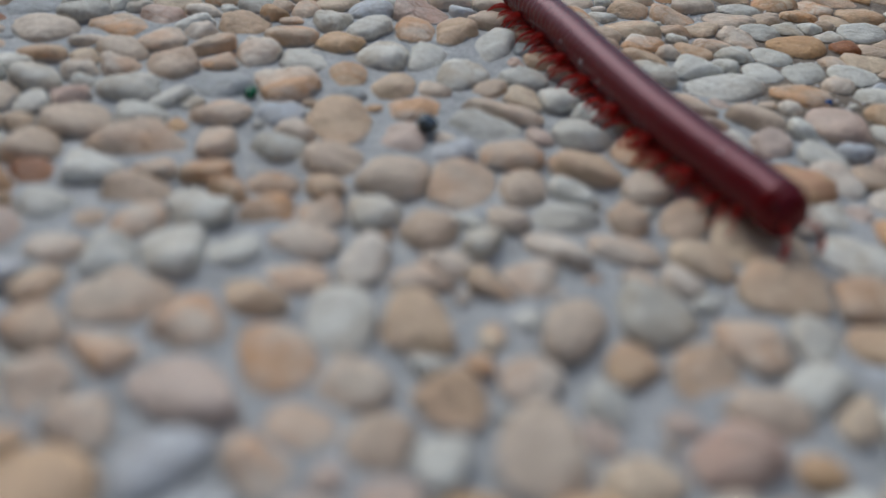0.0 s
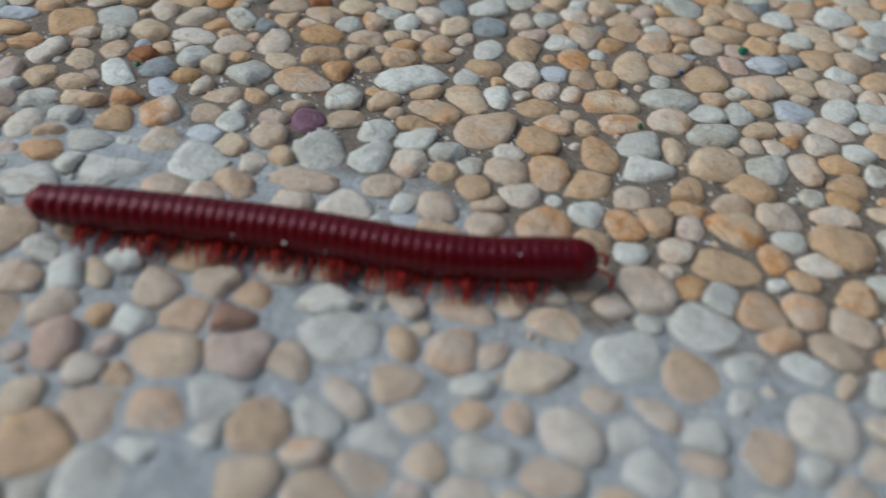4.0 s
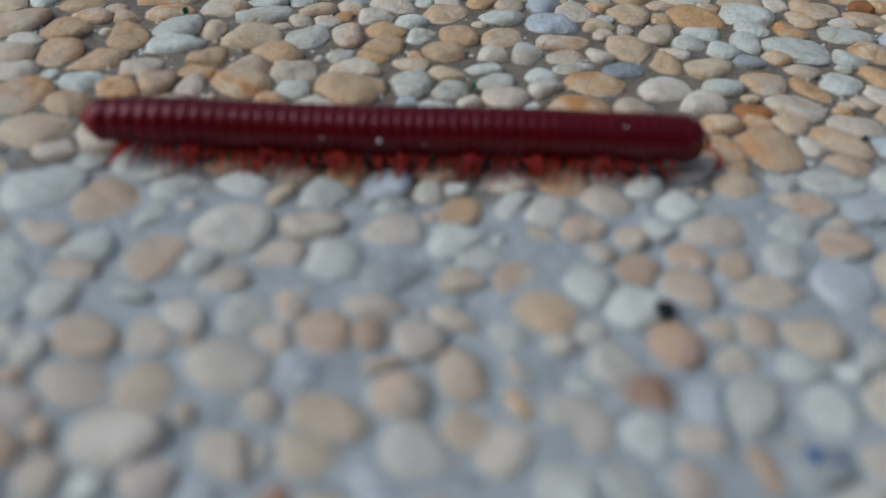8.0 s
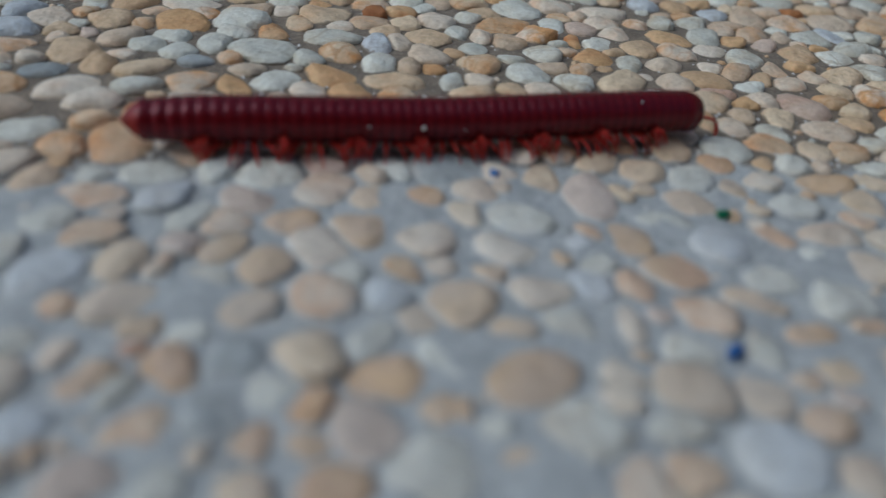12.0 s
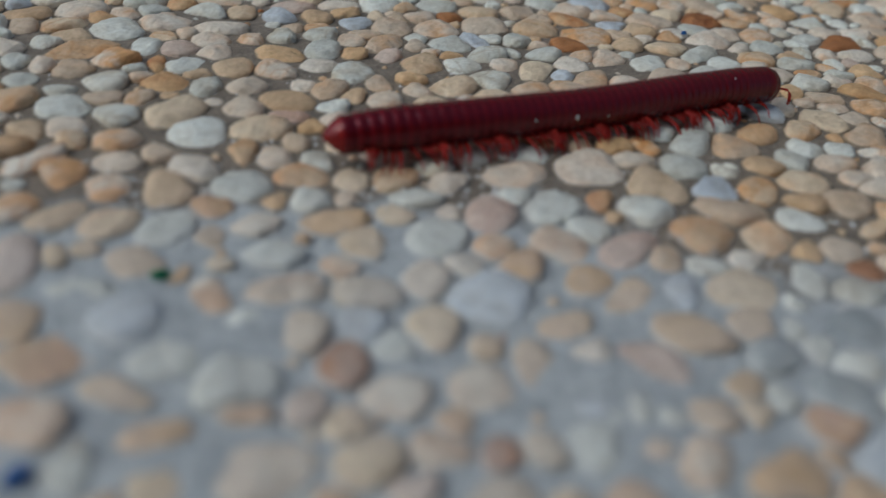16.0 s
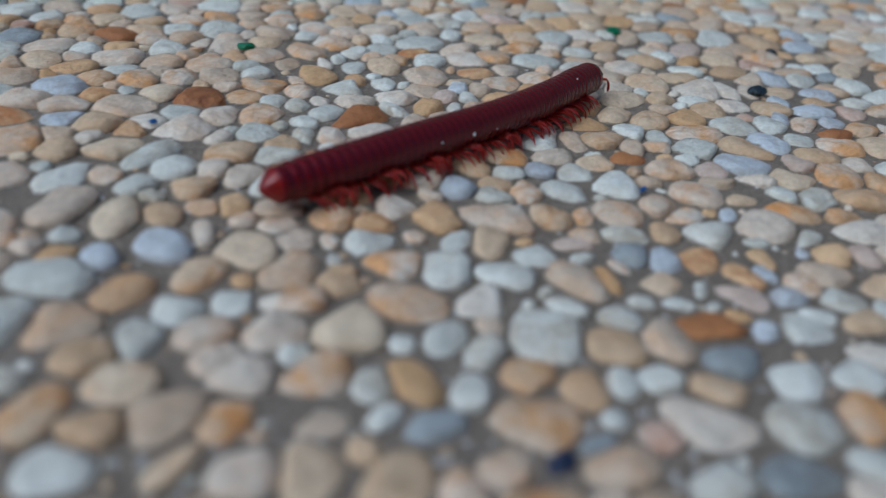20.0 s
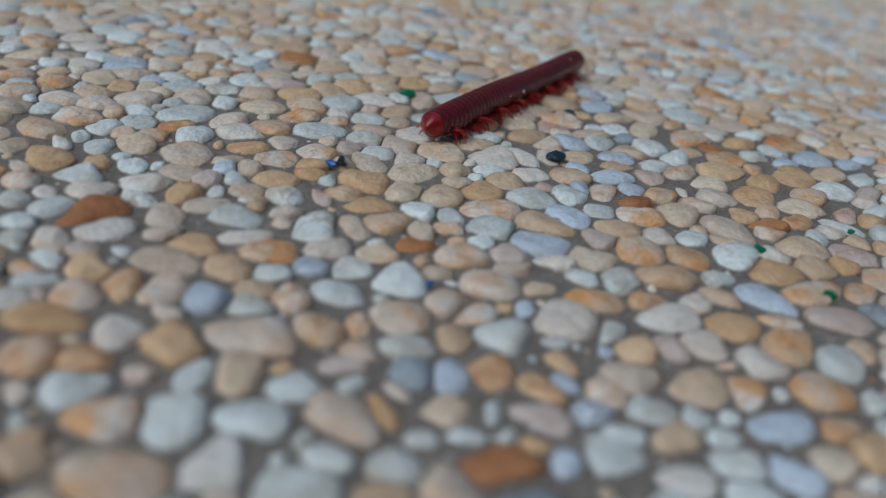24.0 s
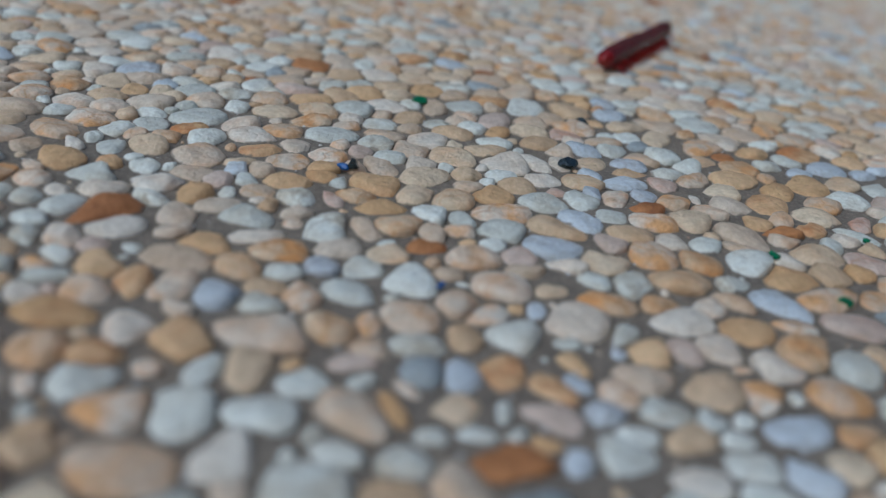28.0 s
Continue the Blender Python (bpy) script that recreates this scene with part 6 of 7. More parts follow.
def fill_pebbles():
    """Closes the floor between the known pebbles: discs of falling size dropped at random, each then grown to meet its neighbours."""
    rng = random.Random(11)
    cell = 8.0
    grid = {}
    discs = []

    def put(x, y, r, own):
        grid.setdefault((int(x // cell), int(y // cell)), []).append(len(discs))
        discs.append((x, y, r, own))

    def near(x, y, reach=1):
        cx, cy = int(x // cell), int(y // cell)
        for i in range(cx - reach, cx + reach + 1):
            for j in range(cy - reach, cy + reach + 1):
                yield from grid.get((i, j), ())

    for x, y, r, b, kind in known:
        k = int(np.argmax(r))
        a = (r[k] + r[(k + AROUND // 2) % AROUND]) / 2
        m = max(1, math.ceil(a / b))
        for i in range(m):
            o = 0 if m == 1 else (a - b) * (2 * i / (m - 1) - 1)
            put(x + o * math.cos(TURNS[k]), y + o * math.sin(TURNS[k]), b, False)
    fresh = len(discs)
    for r0, r1, tries, slack in ((2.7, 3.6, 16000, 0.95), (2.1, 2.8, 40000, 0.93), (1.4, 2.1, 60000, 0.92), (0.8, 1.3, 22000, 1.0)):
        for _ in range(tries):
            # a band along the creature's way
            along = rng.uniform(-100, 880)
            low, high = np.interp(along, BAND_AT, BAND_LOW), np.interp(along, BAND_AT, BAND_HIGH)
            off = rng.uniform(low, high)
            x, y = 5 + along * 0.64 + off * 0.77, 90 - along * 0.77 + off * 0.64
            r = rng.uniform(r0, r1)
            if r < 1.35 and (along > 430 or rng.random() < 0.25 * smear_at(x * MM, y * MM) * (y < 25)):
                continue
            # smaller stones where the cement lies
            if r > 2.1 and rng.random() < (0.75 if r > 2.7 else 0.35) * smear_at(x * MM, y * MM):
                continue
            if all((x - discs[i][0]) ** 2 + (y - discs[i][1]) ** 2 > (slack * (r + discs[i][2])) ** 2 for i in near(x, y)):
                put(x, y, r, True)
    for i in range(fresh, len(discs)):
        x, y, r, _ = discs[i]
        out = np.full(AROUND, 1.45 * r)
        for j in near(x, y):
            if j == i:
                continue
            dx, dy = discs[j][0] - x, discs[j][1] - y
            d = math.hypot(dx, dy)
            if d > 3.2 * r + 2 * discs[j][2]:
                continue
            reach = max(d - discs[j][2], d * r / (r + discs[j][2])) if not discs[j][3] else d * r / (r + discs[j][2])
            c = np.cos(TURNS - math.atan2(dy, dx))
            out = np.where(c > 0.15, np.minimum(out, reach / np.maximum(c, 0.15)), out)
        out = 0.25 * np.roll(out, 1) + 0.5 * out + 0.25 * np.roll(out, -1)
        out = (1.0 + 0.05 * proud(x, y)) * (0.12 * np.roll(out, 1) + 0.76 * out + 0.12 * np.roll(out, -1))
        kind = rng.choices("cwtorpgl", (34, 24, 16, 7, 2, 8, 3, 6) if smear_at(x * MM, y * MM) > 0.5 else (40, 24, 22, 7, 1.2, 3, 2, 2))[0]
        placed.append((x, y, out, r, kind))


fill_pebbles()


def settle_pebbles():
    """Neighbours share the room between them: what would overlap is cut back, what gapes is closed to a narrow joint."""
    cell, grid = 9.0, {}
    for n, (x, y, *_) in enumerate(placed):
        grid.setdefault((int(x // cell), int(y // cell)), []).append(n)
    done = []
    for n, (x, y, r, b, kind) in enumerate(placed):
        cement = float(smear_at(x * MM, y * MM))
        most = r * (1.12 - 0.03 * cement + 0.07 * proud(x, y))
        if b < 1.35:
            most = r * 1.05
        for i in range(int(x // cell) - 1, int(x // cell) + 2):
            for j in range(int(y // cell) - 1, int(y // cell) + 2):
                for m in grid.get((i, j), ()):
                    if m == n:
                        continue
                    px, py, q, c, _ = placed[m]
                    d, way = math.hypot(px - x, py - y), math.atan2(py - y, px - x)
                    if d > 14:
                        continue
                    k = round(way / (2 * math.pi) * AROUND) % AROUND
                    mine, theirs = float(r[k]), float(q[(k + AROUND // 2) % AROUND])
                    edge = max(mine + (d - mine - theirs) * mine / (mine + theirs) - 0.11, 0.55 * b)
                    c = np.cos(TURNS - way)
                    most = np.where(c > 0.25, np.minimum(most, edge / np.maximum(c, 0.25)), most)
        most = np.maximum(most, 0.7 * np.minimum(r, 1.3 * b))
        done.append((x, y, 0.08 * np.roll(most, 1) + 0.84 * most + 0.08 * np.roll(most, -1), b, kind))
    placed[:] = done


settle_pebbles()


def pebble_verts(x, y, r, b, rng):
    """The upper part of a half-sunk pebble in world metres: flanks and top of broken faces, worn round."""
    bed = bed_height(x * MM, y * MM) / MM
    top = min(0.35, 0.12 * b) + rng.uniform(-0.42, 0.28) + proud(x, y) * rng.uniform(0.0, 0.55)
    if b < 1.3:
        top = bed + b * rng.uniform(0.5, 0.85)
    high = max(top - bed, 0.35)
    faces = [(0, 0, 1.0)]
    first, n = rng.uniform(0, 6.28), rng.choice((4, 5, 6, 7))
    for k in range(n):
        a, e, d = first + (k + rng.uniform(-0.3, 0.3)) * 6.283 / n, rng.uniform(-0.05, 0.42), rng.uniform(0.84, 1.0)
        faces.append((math.cos(e) * math.cos(a) / d, math.cos(e) * math.sin(a) / d, math.sin(e) / d))
    for k in range(rng.choice((1, 2, 3))):
        a, e, d = rng.uniform(0, 6.28), rng.uniform(0.95, 1.42), rng.uniform(0.80, 0.98)
        faces.append((math.cos(e) * math.cos(a) / d, math.cos(e) * math.sin(a) / d, math.sin(e) / d))
    sharp = rng.uniform(4.5, 8.0)
    size = (np.maximum(WAYS @ np.array(faces).T, 0) ** sharp).sum(1) ** (-1 / sharp)
    # knobs and hollows
    for k in range(5):
        way = Vector((rng.gauss(0, 1), rng.gauss(0, 1), rng.gauss(0, 1))).normalized() * rng.uniform(2.5, 6.5)
        size = size * (1 + rng.uniform(0.015, 0.05) * np.sin(WAYS @ np.array(way) + rng.uniform(0, 6.28)))
    spread, up = size * np.hypot(WAYS[:, 0], WAYS[:, 1]), size * WAYS[:, 2]
    rim = np.tile(spread[AROUND:2 * AROUND], RINGS)
    f = np.append(np.clip(spread[:-1] / rim, 0, 1.0), 0.0)
    f[:AROUND] = 1.0
    h = np.maximum(up / up.max(), -0.7)
    radius = np.append(np.tile(r, RINGS), 0.0) * f
    around = np.append(np.tile(TURNS, RINGS), 0.0)
    px, py = radius * np.cos(around), radius * np.sin(around)
    lean = 0.13 + 0.12 * proud(x, y)
    tx, ty = rng.uniform(-lean, lean), rng.uniform(-lean, lean)
    z = bed + high * h + (tx * px + ty * py) * np.maximum(h, 0)
    return np.stack([x + px, y + py, z], 1) * MM


PEBBLE_FACES = [(k * AROUND + i, k * AROUND + (i + 1) % AROUND, (k + 1) * AROUND + (i + 1) % AROUND, (k + 1) * AROUND + i) for k in range(RINGS - 1) for i in range(AROUND)]
PEBBLE_FACES += [((RINGS - 1) * AROUND + i, (RINGS - 1) * AROUND + (i + 1) % AROUND, RINGS * AROUND) for i in range(AROUND)]


def coat_mesh(me, v):
    """Marks how far mortar climbs each pebble, and whether it is the pale one."""
    n = len(v) // len(WAYS)
    one = np.append(np.repeat(COAT, AROUND), 0.0)
    me.attributes.new("coat", "FLOAT", "POINT").data.foreach_set("value", np.tile(one, n).astype(np.float32))
    bare = 1 - 0.6 * np.interp(v[:, 1], (0.0, 0.045), (0.0, 1.0))
    me.attributes.new("smear", "FLOAT", "POINT").data.foreach_set("value", (bare * smear_at(v[:, 0], v[:, 1])).astype(np.float32))


def build_pebbles():
    rng = random.Random(3)
    verts, faces, index, count = [], [], [], 0
    singles = 0
    for n, (x, y, r, b, kind) in enumerate(placed):
        v = pebble_verts(x, y, r, b, rng)
        # those of one stretch beside the creature's way stand alone
        if n < len(known) and -175 < y < 75 and singles < 300:
            singles += 1
            ob = mesh_object("pebble", (v - v[-1]).tolist(), PEBBLE_FACES, [STONES[kind]], ground)
            coat_mesh(ob.data, v)
            ob.location = v[-1]
            continue
        verts.append(v)
        faces += [tuple(i + count for i in f) for f in PEBBLE_FACES]
        index += [KINDS.index(kind)] * len(PEBBLE_FACES)
        count += len(v)
    verts = np.concatenate(verts)
    ob = mesh_object("pebbles", verts.tolist(), faces, [STONES[k] for k in KINDS], ground, index=index)
    coat_mesh(ob.data, verts)
    tagged(ob, "cream, tan and grey pebbles set in mortar", kind="stuff")


build_pebbles()


def simple_domes(name, label, x, y, r, base, top, kinds, rng):
    """Many simple eight-sided stones in one mesh: centres, radii at eight turns, base and top heights in mm."""
    n, turns = len(x), np.arange(8) * (math.pi / 4)
    v = np.zeros((n, 25, 3))
    for k, (f, h) in enumerate(((1.0, 0.0), (0.92, 0.62), (0.55, 0.95))):
        v[:, k * 8:k * 8 + 8, 0] = x[:, None] + f * r * np.cos(turns)
        v[:, k * 8:k * 8 + 8, 1] = y[:, None] + f * r * np.sin(turns)
        v[:, k * 8:k * 8 + 8, 2] = base[:, None] + h * (top - base)[:, None] * rng.uniform(0.92, 1.05, (n, 8))
    v[:, 24] = np.stack([x, y, top], 1)
    one = [(k * 8 + i, k * 8 + (i + 1) % 8, k * 8 + 8 + (i + 1) % 8, k * 8 + 8 + i) for k in (0, 1) for i in range(8)]
    one += [(16 + i, 16 + (i + 1) % 8, 24) for i in range(8)]
    faces = [tuple(j + 25 * m for j in f) for m in range(n) for f in one]
    index = np.repeat([KINDS.index(k) for k in kinds], len(one)).tolist()
    flat = v.reshape(-1, 3) * MM
    ob = mesh_object(name, flat.tolist(), faces, [STONES[k] for k in KINDS], ground, index=index)
    ob.data.attributes.new("smear", "FLOAT", "POINT").data.foreach_set("value", smear_at(flat[:, 0], flat[:, 1]).astype(np.float32))
    tagged(ob, label, kind="stuff")


def worn_discs(rng, n, long, wide):
    """Radii at eight turns of n rounded stones."""
    a = np.arange(8)[None] * (math.pi / 4) - rng.uniform(0, 6.28, n)[:, None]
    return 1 / np.sqrt((np.cos(a) / long[:, None]) ** 2 + (np.sin(a) / wide[:, None]) ** 2) * rng.uniform(0.86, 1.1, (n, 8))


def build_gravel():
    """Fine gravel, a millimetre or so across, in the joints between the pebbles."""
    pick = random.Random(41)
    rng = np.random.default_rng(42)
    cell, grid, got = 6.0, {}, []
    for x, y, r, b, kind in placed:
        grid.setdefault((int(x // cell), int(y // cell)), []).append((x, y, r))
    for _ in range(9000):
        along = pick.uniform(-90, 430)
        off = pick.uniform(np.interp(along, BAND_AT, BAND_LOW), np.interp(along, BAND_AT, BAND_HIGH))
        x, y, size = 5 + along * 0.64 + off * 0.77, 90 - along * 0.77 + off * 0.64, pick.uniform(0.35, 0.95) ** 1.3
        cx, cy = int(x // cell), int(y // cell)
        free = True
        for i in range(cx - 1, cx + 2):
            for j in range(cy - 1, cy + 2):
                for px, py, r in grid.get((i, j), ()):
                    d = math.hypot(x - px, y - py)
                    if d < 9 and d < 0.8 * size + float(r[round(math.atan2(y - py, x - px) / (2 * math.pi) * AROUND) % AROUND]):
                        free = False
                        break
        if free:
            got.append((x, y, size))
            grid.setdefault((cx, cy), []).append((x, y, np.full(AROUND, size)))
    x, y, size = np.array(got).T
    bed = bed_height(x * MM, y * MM) / MM
    r = worn_discs(rng, len(x), size * 1.2, size * 0.85)
    kinds = [pick.choices("cwtorpg", (38, 28, 22, 8, 3, 2, 2))[0] for _ in got]
    simple_domes("gravel", "fine cream and brown gravel in the joints", x, y, r, bed - 0.3, bed + size * rng.uniform(0.35, 0.75, len(x)), kinds, rng)


build_gravel()


def build_outer_pebbles():
    """The floor goes on to all sides: simpler pebbles, one to each cell of a loose grid."""
    rng = np.random.default_rng(17)
    along, off = np.meshgrid(np.arange(*OUTER_ALONG, 5.9), np.arange(*OUTER_OFF, 6.6))
    along = along + 2.95 * (np.arange(along.shape[0]) % 2)[:, None]
    along, off = (g.ravel() + rng.uniform(-1.3, 1.3, g.size) for g in (along, off))
    low, high = np.interp(along, BAND_AT, BAND_LOW), np.interp(along, BAND_AT, BAND_HIGH)
    keep = (along < BAND_AT[0] - 2) | (along > BAND_AT[-1] + 2) | (off < low - 2) | (off > high + 2)
    along, off = along[keep], off[keep]
    n = len(along)
    x, y = 5 + along * 0.64 + off * 0.77, 90 - along * 0.77 + off * 0.64
    r = worn_discs(rng, n, rng.uniform(2.7, 4.0, n), rng.uniform(2.0, 2.9, n))
    kinds = rng.choice(list("cwtorpgl"), n, p=np.array((40, 24, 22, 6, 1.2, 2, 2, 2)) / 99.2)
    simple_domes("pebbles", "cream, tan and grey pebbles set in mortar, farther off", x, y, r, np.full(n, -1.0), rng.uniform(0.0, 0.5, n), kinds, rng)


build_outer_pebbles()

# ---- chips of glass and plastic caught between the pebbles ----
def chip(x, y, size, material, word, lift=0.0):
    """A broken, angular crumb resting between or on the pebbles: place and size in mm."""
    rng = random.Random(int(x * 31 + y * 57))
    bm = bmesh.new()
    bmesh.ops.create_icosphere(bm, subdivisions=2, radius=size / 2 * MM)
    # broken faces
    for _ in range(9):
        way = Vector((rng.gauss(0, 1), rng.gauss(0, 1), rng.gauss(0, 0.8))).normalized()
        depth = rng.uniform(0.5, 0.85) * size / 2 * MM
        for v in bm.verts:
            over = v.co.dot(way) - depth
            if over > 0:
                v.co -= way * over
    spin = Matrix.Rotation(rng.uniform(0, 6.28), 4, "Z") @ Matrix.Diagonal((1.5, 0.95, 0.85, 1.0))
    bmesh.ops.transform(bm, matrix=spin, verts=bm.verts)
    me = bpy.data.meshes.new("chip")
    bm.to_mesh(me)
    bm.free()
    me.materials.append(material)
    ob = new("chip", me)
    ob.location = (x * MM, y * MM, (0.05 + lift) * MM)
    tagged(ob, f"small {word} chip lying between the pebbles", "chip", group="chips on the floor")


chip(221.0, -244.8, 2.2, BLACK, "black", 0.5)
chip(220.9, -243.3, 1.4, BLUE, "blue", 0.2)
chip(226.1, -280.2, 2.6, BLACK, "black", 0.2)
chip(249.3, -292.0, 2.0, BLACK, "black", 0.2)
chip(257.2, -261.9, 2.2, GREEN, "green", 0.2)
chip(181.8, -298.4, 1.8, GREEN, "green", 0.2)
chip(193.9, -297.0, 1.3, GREEN, "green", 0.3)
chip(186.5, -250.1, 1.0, BLUE, "blue", 0)
chip(60.9, -68.3, 2.0, BLACK, "black", 0.6)
chip(-9.7, 75.9, 2.4, BLACK, "black", 0.6)
chip(-29.9, 79.3, 1.6, GREEN, "green", 0)
chip(57.7, 74.1, 1.0, GREEN, "green", 0.1)
chip(36.5, 95.9, 0.9, BLUE, "blue", 0.1)
chip(91.9, 6.5, 1.1, GREEN, "green", 0.2)
chip(126.0, 2.6, 1.6, GREEN, "green", 0.2)
chip(91.7, -37.8, 1.1, GREEN, "green", 0)
chip(111.7, 8.1, 0.9, BLUE, "blue", 0)
chip(50.9, -81.2, 1.3, BLUE, "blue", 0.2)
chip(51.4, -83.0, 0.8, BLUE, "blue", 0.2)
chip(106.3, -111.8, 1.2, BLUE, "blue", 0)
chip(108.3, -135.8, 1.3, GREEN, "green", 0.2)
chip(86.0, -137.6, 1.5, BLUE, "blue", 0.1)
chip(233.2, -192.6, 2.2, GREEN, "green", 0.2)
chip(199.3, -186.1, 0.9, BLUE, "blue", 0.1)
chip(101.9, -82.2, 1.5, BLACK, "black", 0.2)
chip(199.0, -315.8, 1.0, GREEN, "green", 0.1)
chip(121.7, 105.8, 2.0, BLACK, "black", 0.1)
chip(38.0, 152.1, 1.6, GREEN, "green", 0.1)


# ---- grit ----
def build_grit():
    """Loose pale grains of sand on the mortar."""
    rng = random.Random(23)
    verts, faces = [], []
    for _ in range(5200):
        along = rng.uniform(-90, 480)
        off = rng.uniform(np.interp(along, BAND_AT, BAND_LOW), np.interp(along, BAND_AT, BAND_HIGH))
        x, y = 5 + along * 0.64 + off * 0.77, 90 - along * 0.77 + off * 0.64
        r, z, n = rng.uniform(0.1, 0.3), bed_height(x * MM, y * MM) / MM, len(verts)
        for px, py, pz in ((1, 0, 0), (0, 1, 0), (-1, 0, 0), (0, -1, 0), (0.2, 0.1, 0.9)):
            k = r * rng.uniform(0.7, 1.2)
            verts.append(((x + px * k) * MM, (y + py * k) * MM, (z + 0.03 + pz * k) * MM))
        faces += [(n, n + 1, n + 4), (n + 1, n + 2, n + 4), (n + 2, n + 3, n + 4), (n + 3, n, n + 4)]
    # coarser crumbs of cement along the smear's border
    for _ in range(9000):
        y = rng.uniform(-330, 170)
        x = np.interp(y, BORDER_Y, BORDER_X) + rng.gauss(8, 16)
        if rng.random() > 0.25 + 0.75 * max(0.0, noise.noise((x * 0.11, y * 0.11, 3.0))) * 2:
            continue
        r, z, n = rng.uniform(0.16, 0.42), bed_height(x * MM, y * MM) / MM, len(verts)
        for px, py, pz in ((1, 0, -0.2), (0, 1, -0.2), (-1, 0, -0.2), (0, -1, -0.2), (0.2, 0.1, 0.9)):
            k = r * rng.uniform(0.6, 1.2)
            verts.append(((x + px * k) * MM, (y + py * k) * MM, (z + 0.03 + pz * k) * MM))
        faces += [(n, n + 1, n + 4), (n + 1, n + 2, n + 4), (n + 2, n + 3, n + 4), (n + 3, n, n + 4)]
    tagged(mesh_object("grit", verts, faces, [SPECK], ground), "pale grains of sand on the mortar", kind="stuff")


build_grit()

# ---- millipede ----
WAY_X = (-33, -12, 1, 10.1, 22.3, 40.8, 48.5, 57.9, 65.4, 74.1, 84.3, 112.8, 122.6, 133.4, 142.2, 152.2, 164.8, 175.5, 187.6, 201.7, 244, 260.2, 272, 290.8, 315, 339.5, 362)
WAY_Y = (178, 136, 107, 86.7, 61.2, 23.5, 6.9, -9.5, -26.5, -42.2, -57.6, -109.8, -126.5, -142.7, -157.3, -172.8, -187.3, -204.3, -219.2, -232.8, -272.4, -286.5, -298.6, -313.5, -335.5, -356, -374)


def smooth_way():
    p = np.array([WAY_X, WAY_Y], float).T
    u = np.concatenate([[0], np.cumsum(np.hypot(*np.diff(p, axis=0).T))])
    s = np.arange(0, u[-1], 1.0)
    q = np.stack([np.interp(s, u, p[:, 0]), np.interp(s, u, p[:, 1])], 1)
    k = np.ones(15) / 15
    pad = np.pad(q, ((7, 7), (0, 0)), mode="edge")
    q[7:-7] = np.stack([np.convolve(pad[:, i], k, "valid") for i in (0, 1)], 1)[7:-7]
    return q


WAY = smooth_way()
WAY_S = np.concatenate([[0], np.cumsum(np.hypot(*np.diff(WAY, axis=0).T))])


def on_way(s):
    """Place (mm) and heading (radians) at s mm along the way."""
    x, y = np.interp(s, WAY_S, WAY[:, 0]), np.interp(s, WAY_S, WAY[:, 1])
    ax, ay = np.interp(s - 1.5, WAY_S, WAY[:, 0]), np.interp(s - 1.5, WAY_S, WAY[:, 1])
    bx, by = np.interp(s + 1.5, WAY_S, WAY[:, 0]), np.interp(s + 1.5, WAY_S, WAY[:, 1])
    return x, y, math.atan2(by - ay, bx - ax)


# where its two ends are along the way at those seconds, and how far the head strays to its left, in mm
BODY_T = (0, 1, 2, 2.5, 3.5, 5.5, 6, 7, 8, 9, 10, 11, 14, 15, 16, 17, 18, 19, 20, 21, 22, 25, 26, 27, 28)
TAIL_S = (64.3, 82.6, 101.1, 110.5, 129.2, 163.2, 171.3, 189.6, 208.4, 227, 245, 263.5, 322.8, 342.1, 361.6, 378.8, 397.3, 416.4, 436.4, 455.6, 475.1, 533.1, 554.5, 571.6, 595.4)
HEAD_S = (130.6, 148.6, 167.5, 177.0, 194.1, 227.9, 236.1, 253.3, 271.9, 291, 310.6, 330.1, 387.8, 408.6, 426.6, 441.9, 461.4, 481.6, 500, 519.7, 540.4, 600.1, 620.4, 638.5, 659.3)
HEAD_OFF = (1.3, 3.4, 1.5, -0.1, 3.7, 3.2, 4.0, 0.7, -2, 1, 0.2, 1.8, 0.4, 1.9, 0.1, -1.5, -1.5, -0.4, -0.1, -0.7, 0.8, -1.7, 0, -0.4, 0.5)


# how far the body strays to the left of the straight line from tail to head, a quarter, half and three quarters along, in mm
BEND_T = (0, 1, 2, 2.5, 3.5, 5.5, 6, 7, 8, 9, 10, 11, 13.5, 14, 15, 16, 17, 18, 19, 20, 21, 22, 24.5, 28)
BEND_1 = (-0.2, -0.4, 0, 0.5, 0.3, -0.2, -0.2, 0, 0, -0.3, 0, -0.7, -1.1, 0, -1, -0.8, 0.3, 0, -1.5, -1.5, 0.2, -0.6, 0, 0)
BEND_2 = (-0.6, -0.9, -0.1, 0.9, -0.6, -0.5, -0.7, -0.4, -0.2, -0.6, 0, -0.9, -1.5, -0.4, -2.1, -0.6, 0.1, -0.3, -2.3, -2.2, 0, -1, 0, 0)
BEND_3 = (-1.0, -0.9, 0.1, 0.6, -2.2, -1.8, -1.7, -0.6, -0.3, -0.9, 0, -1.1, -1.1, -0.5, -1.9, 0, -0.3, -0.5, -2.3, -2, 0.1, -0.9, 0, 0)


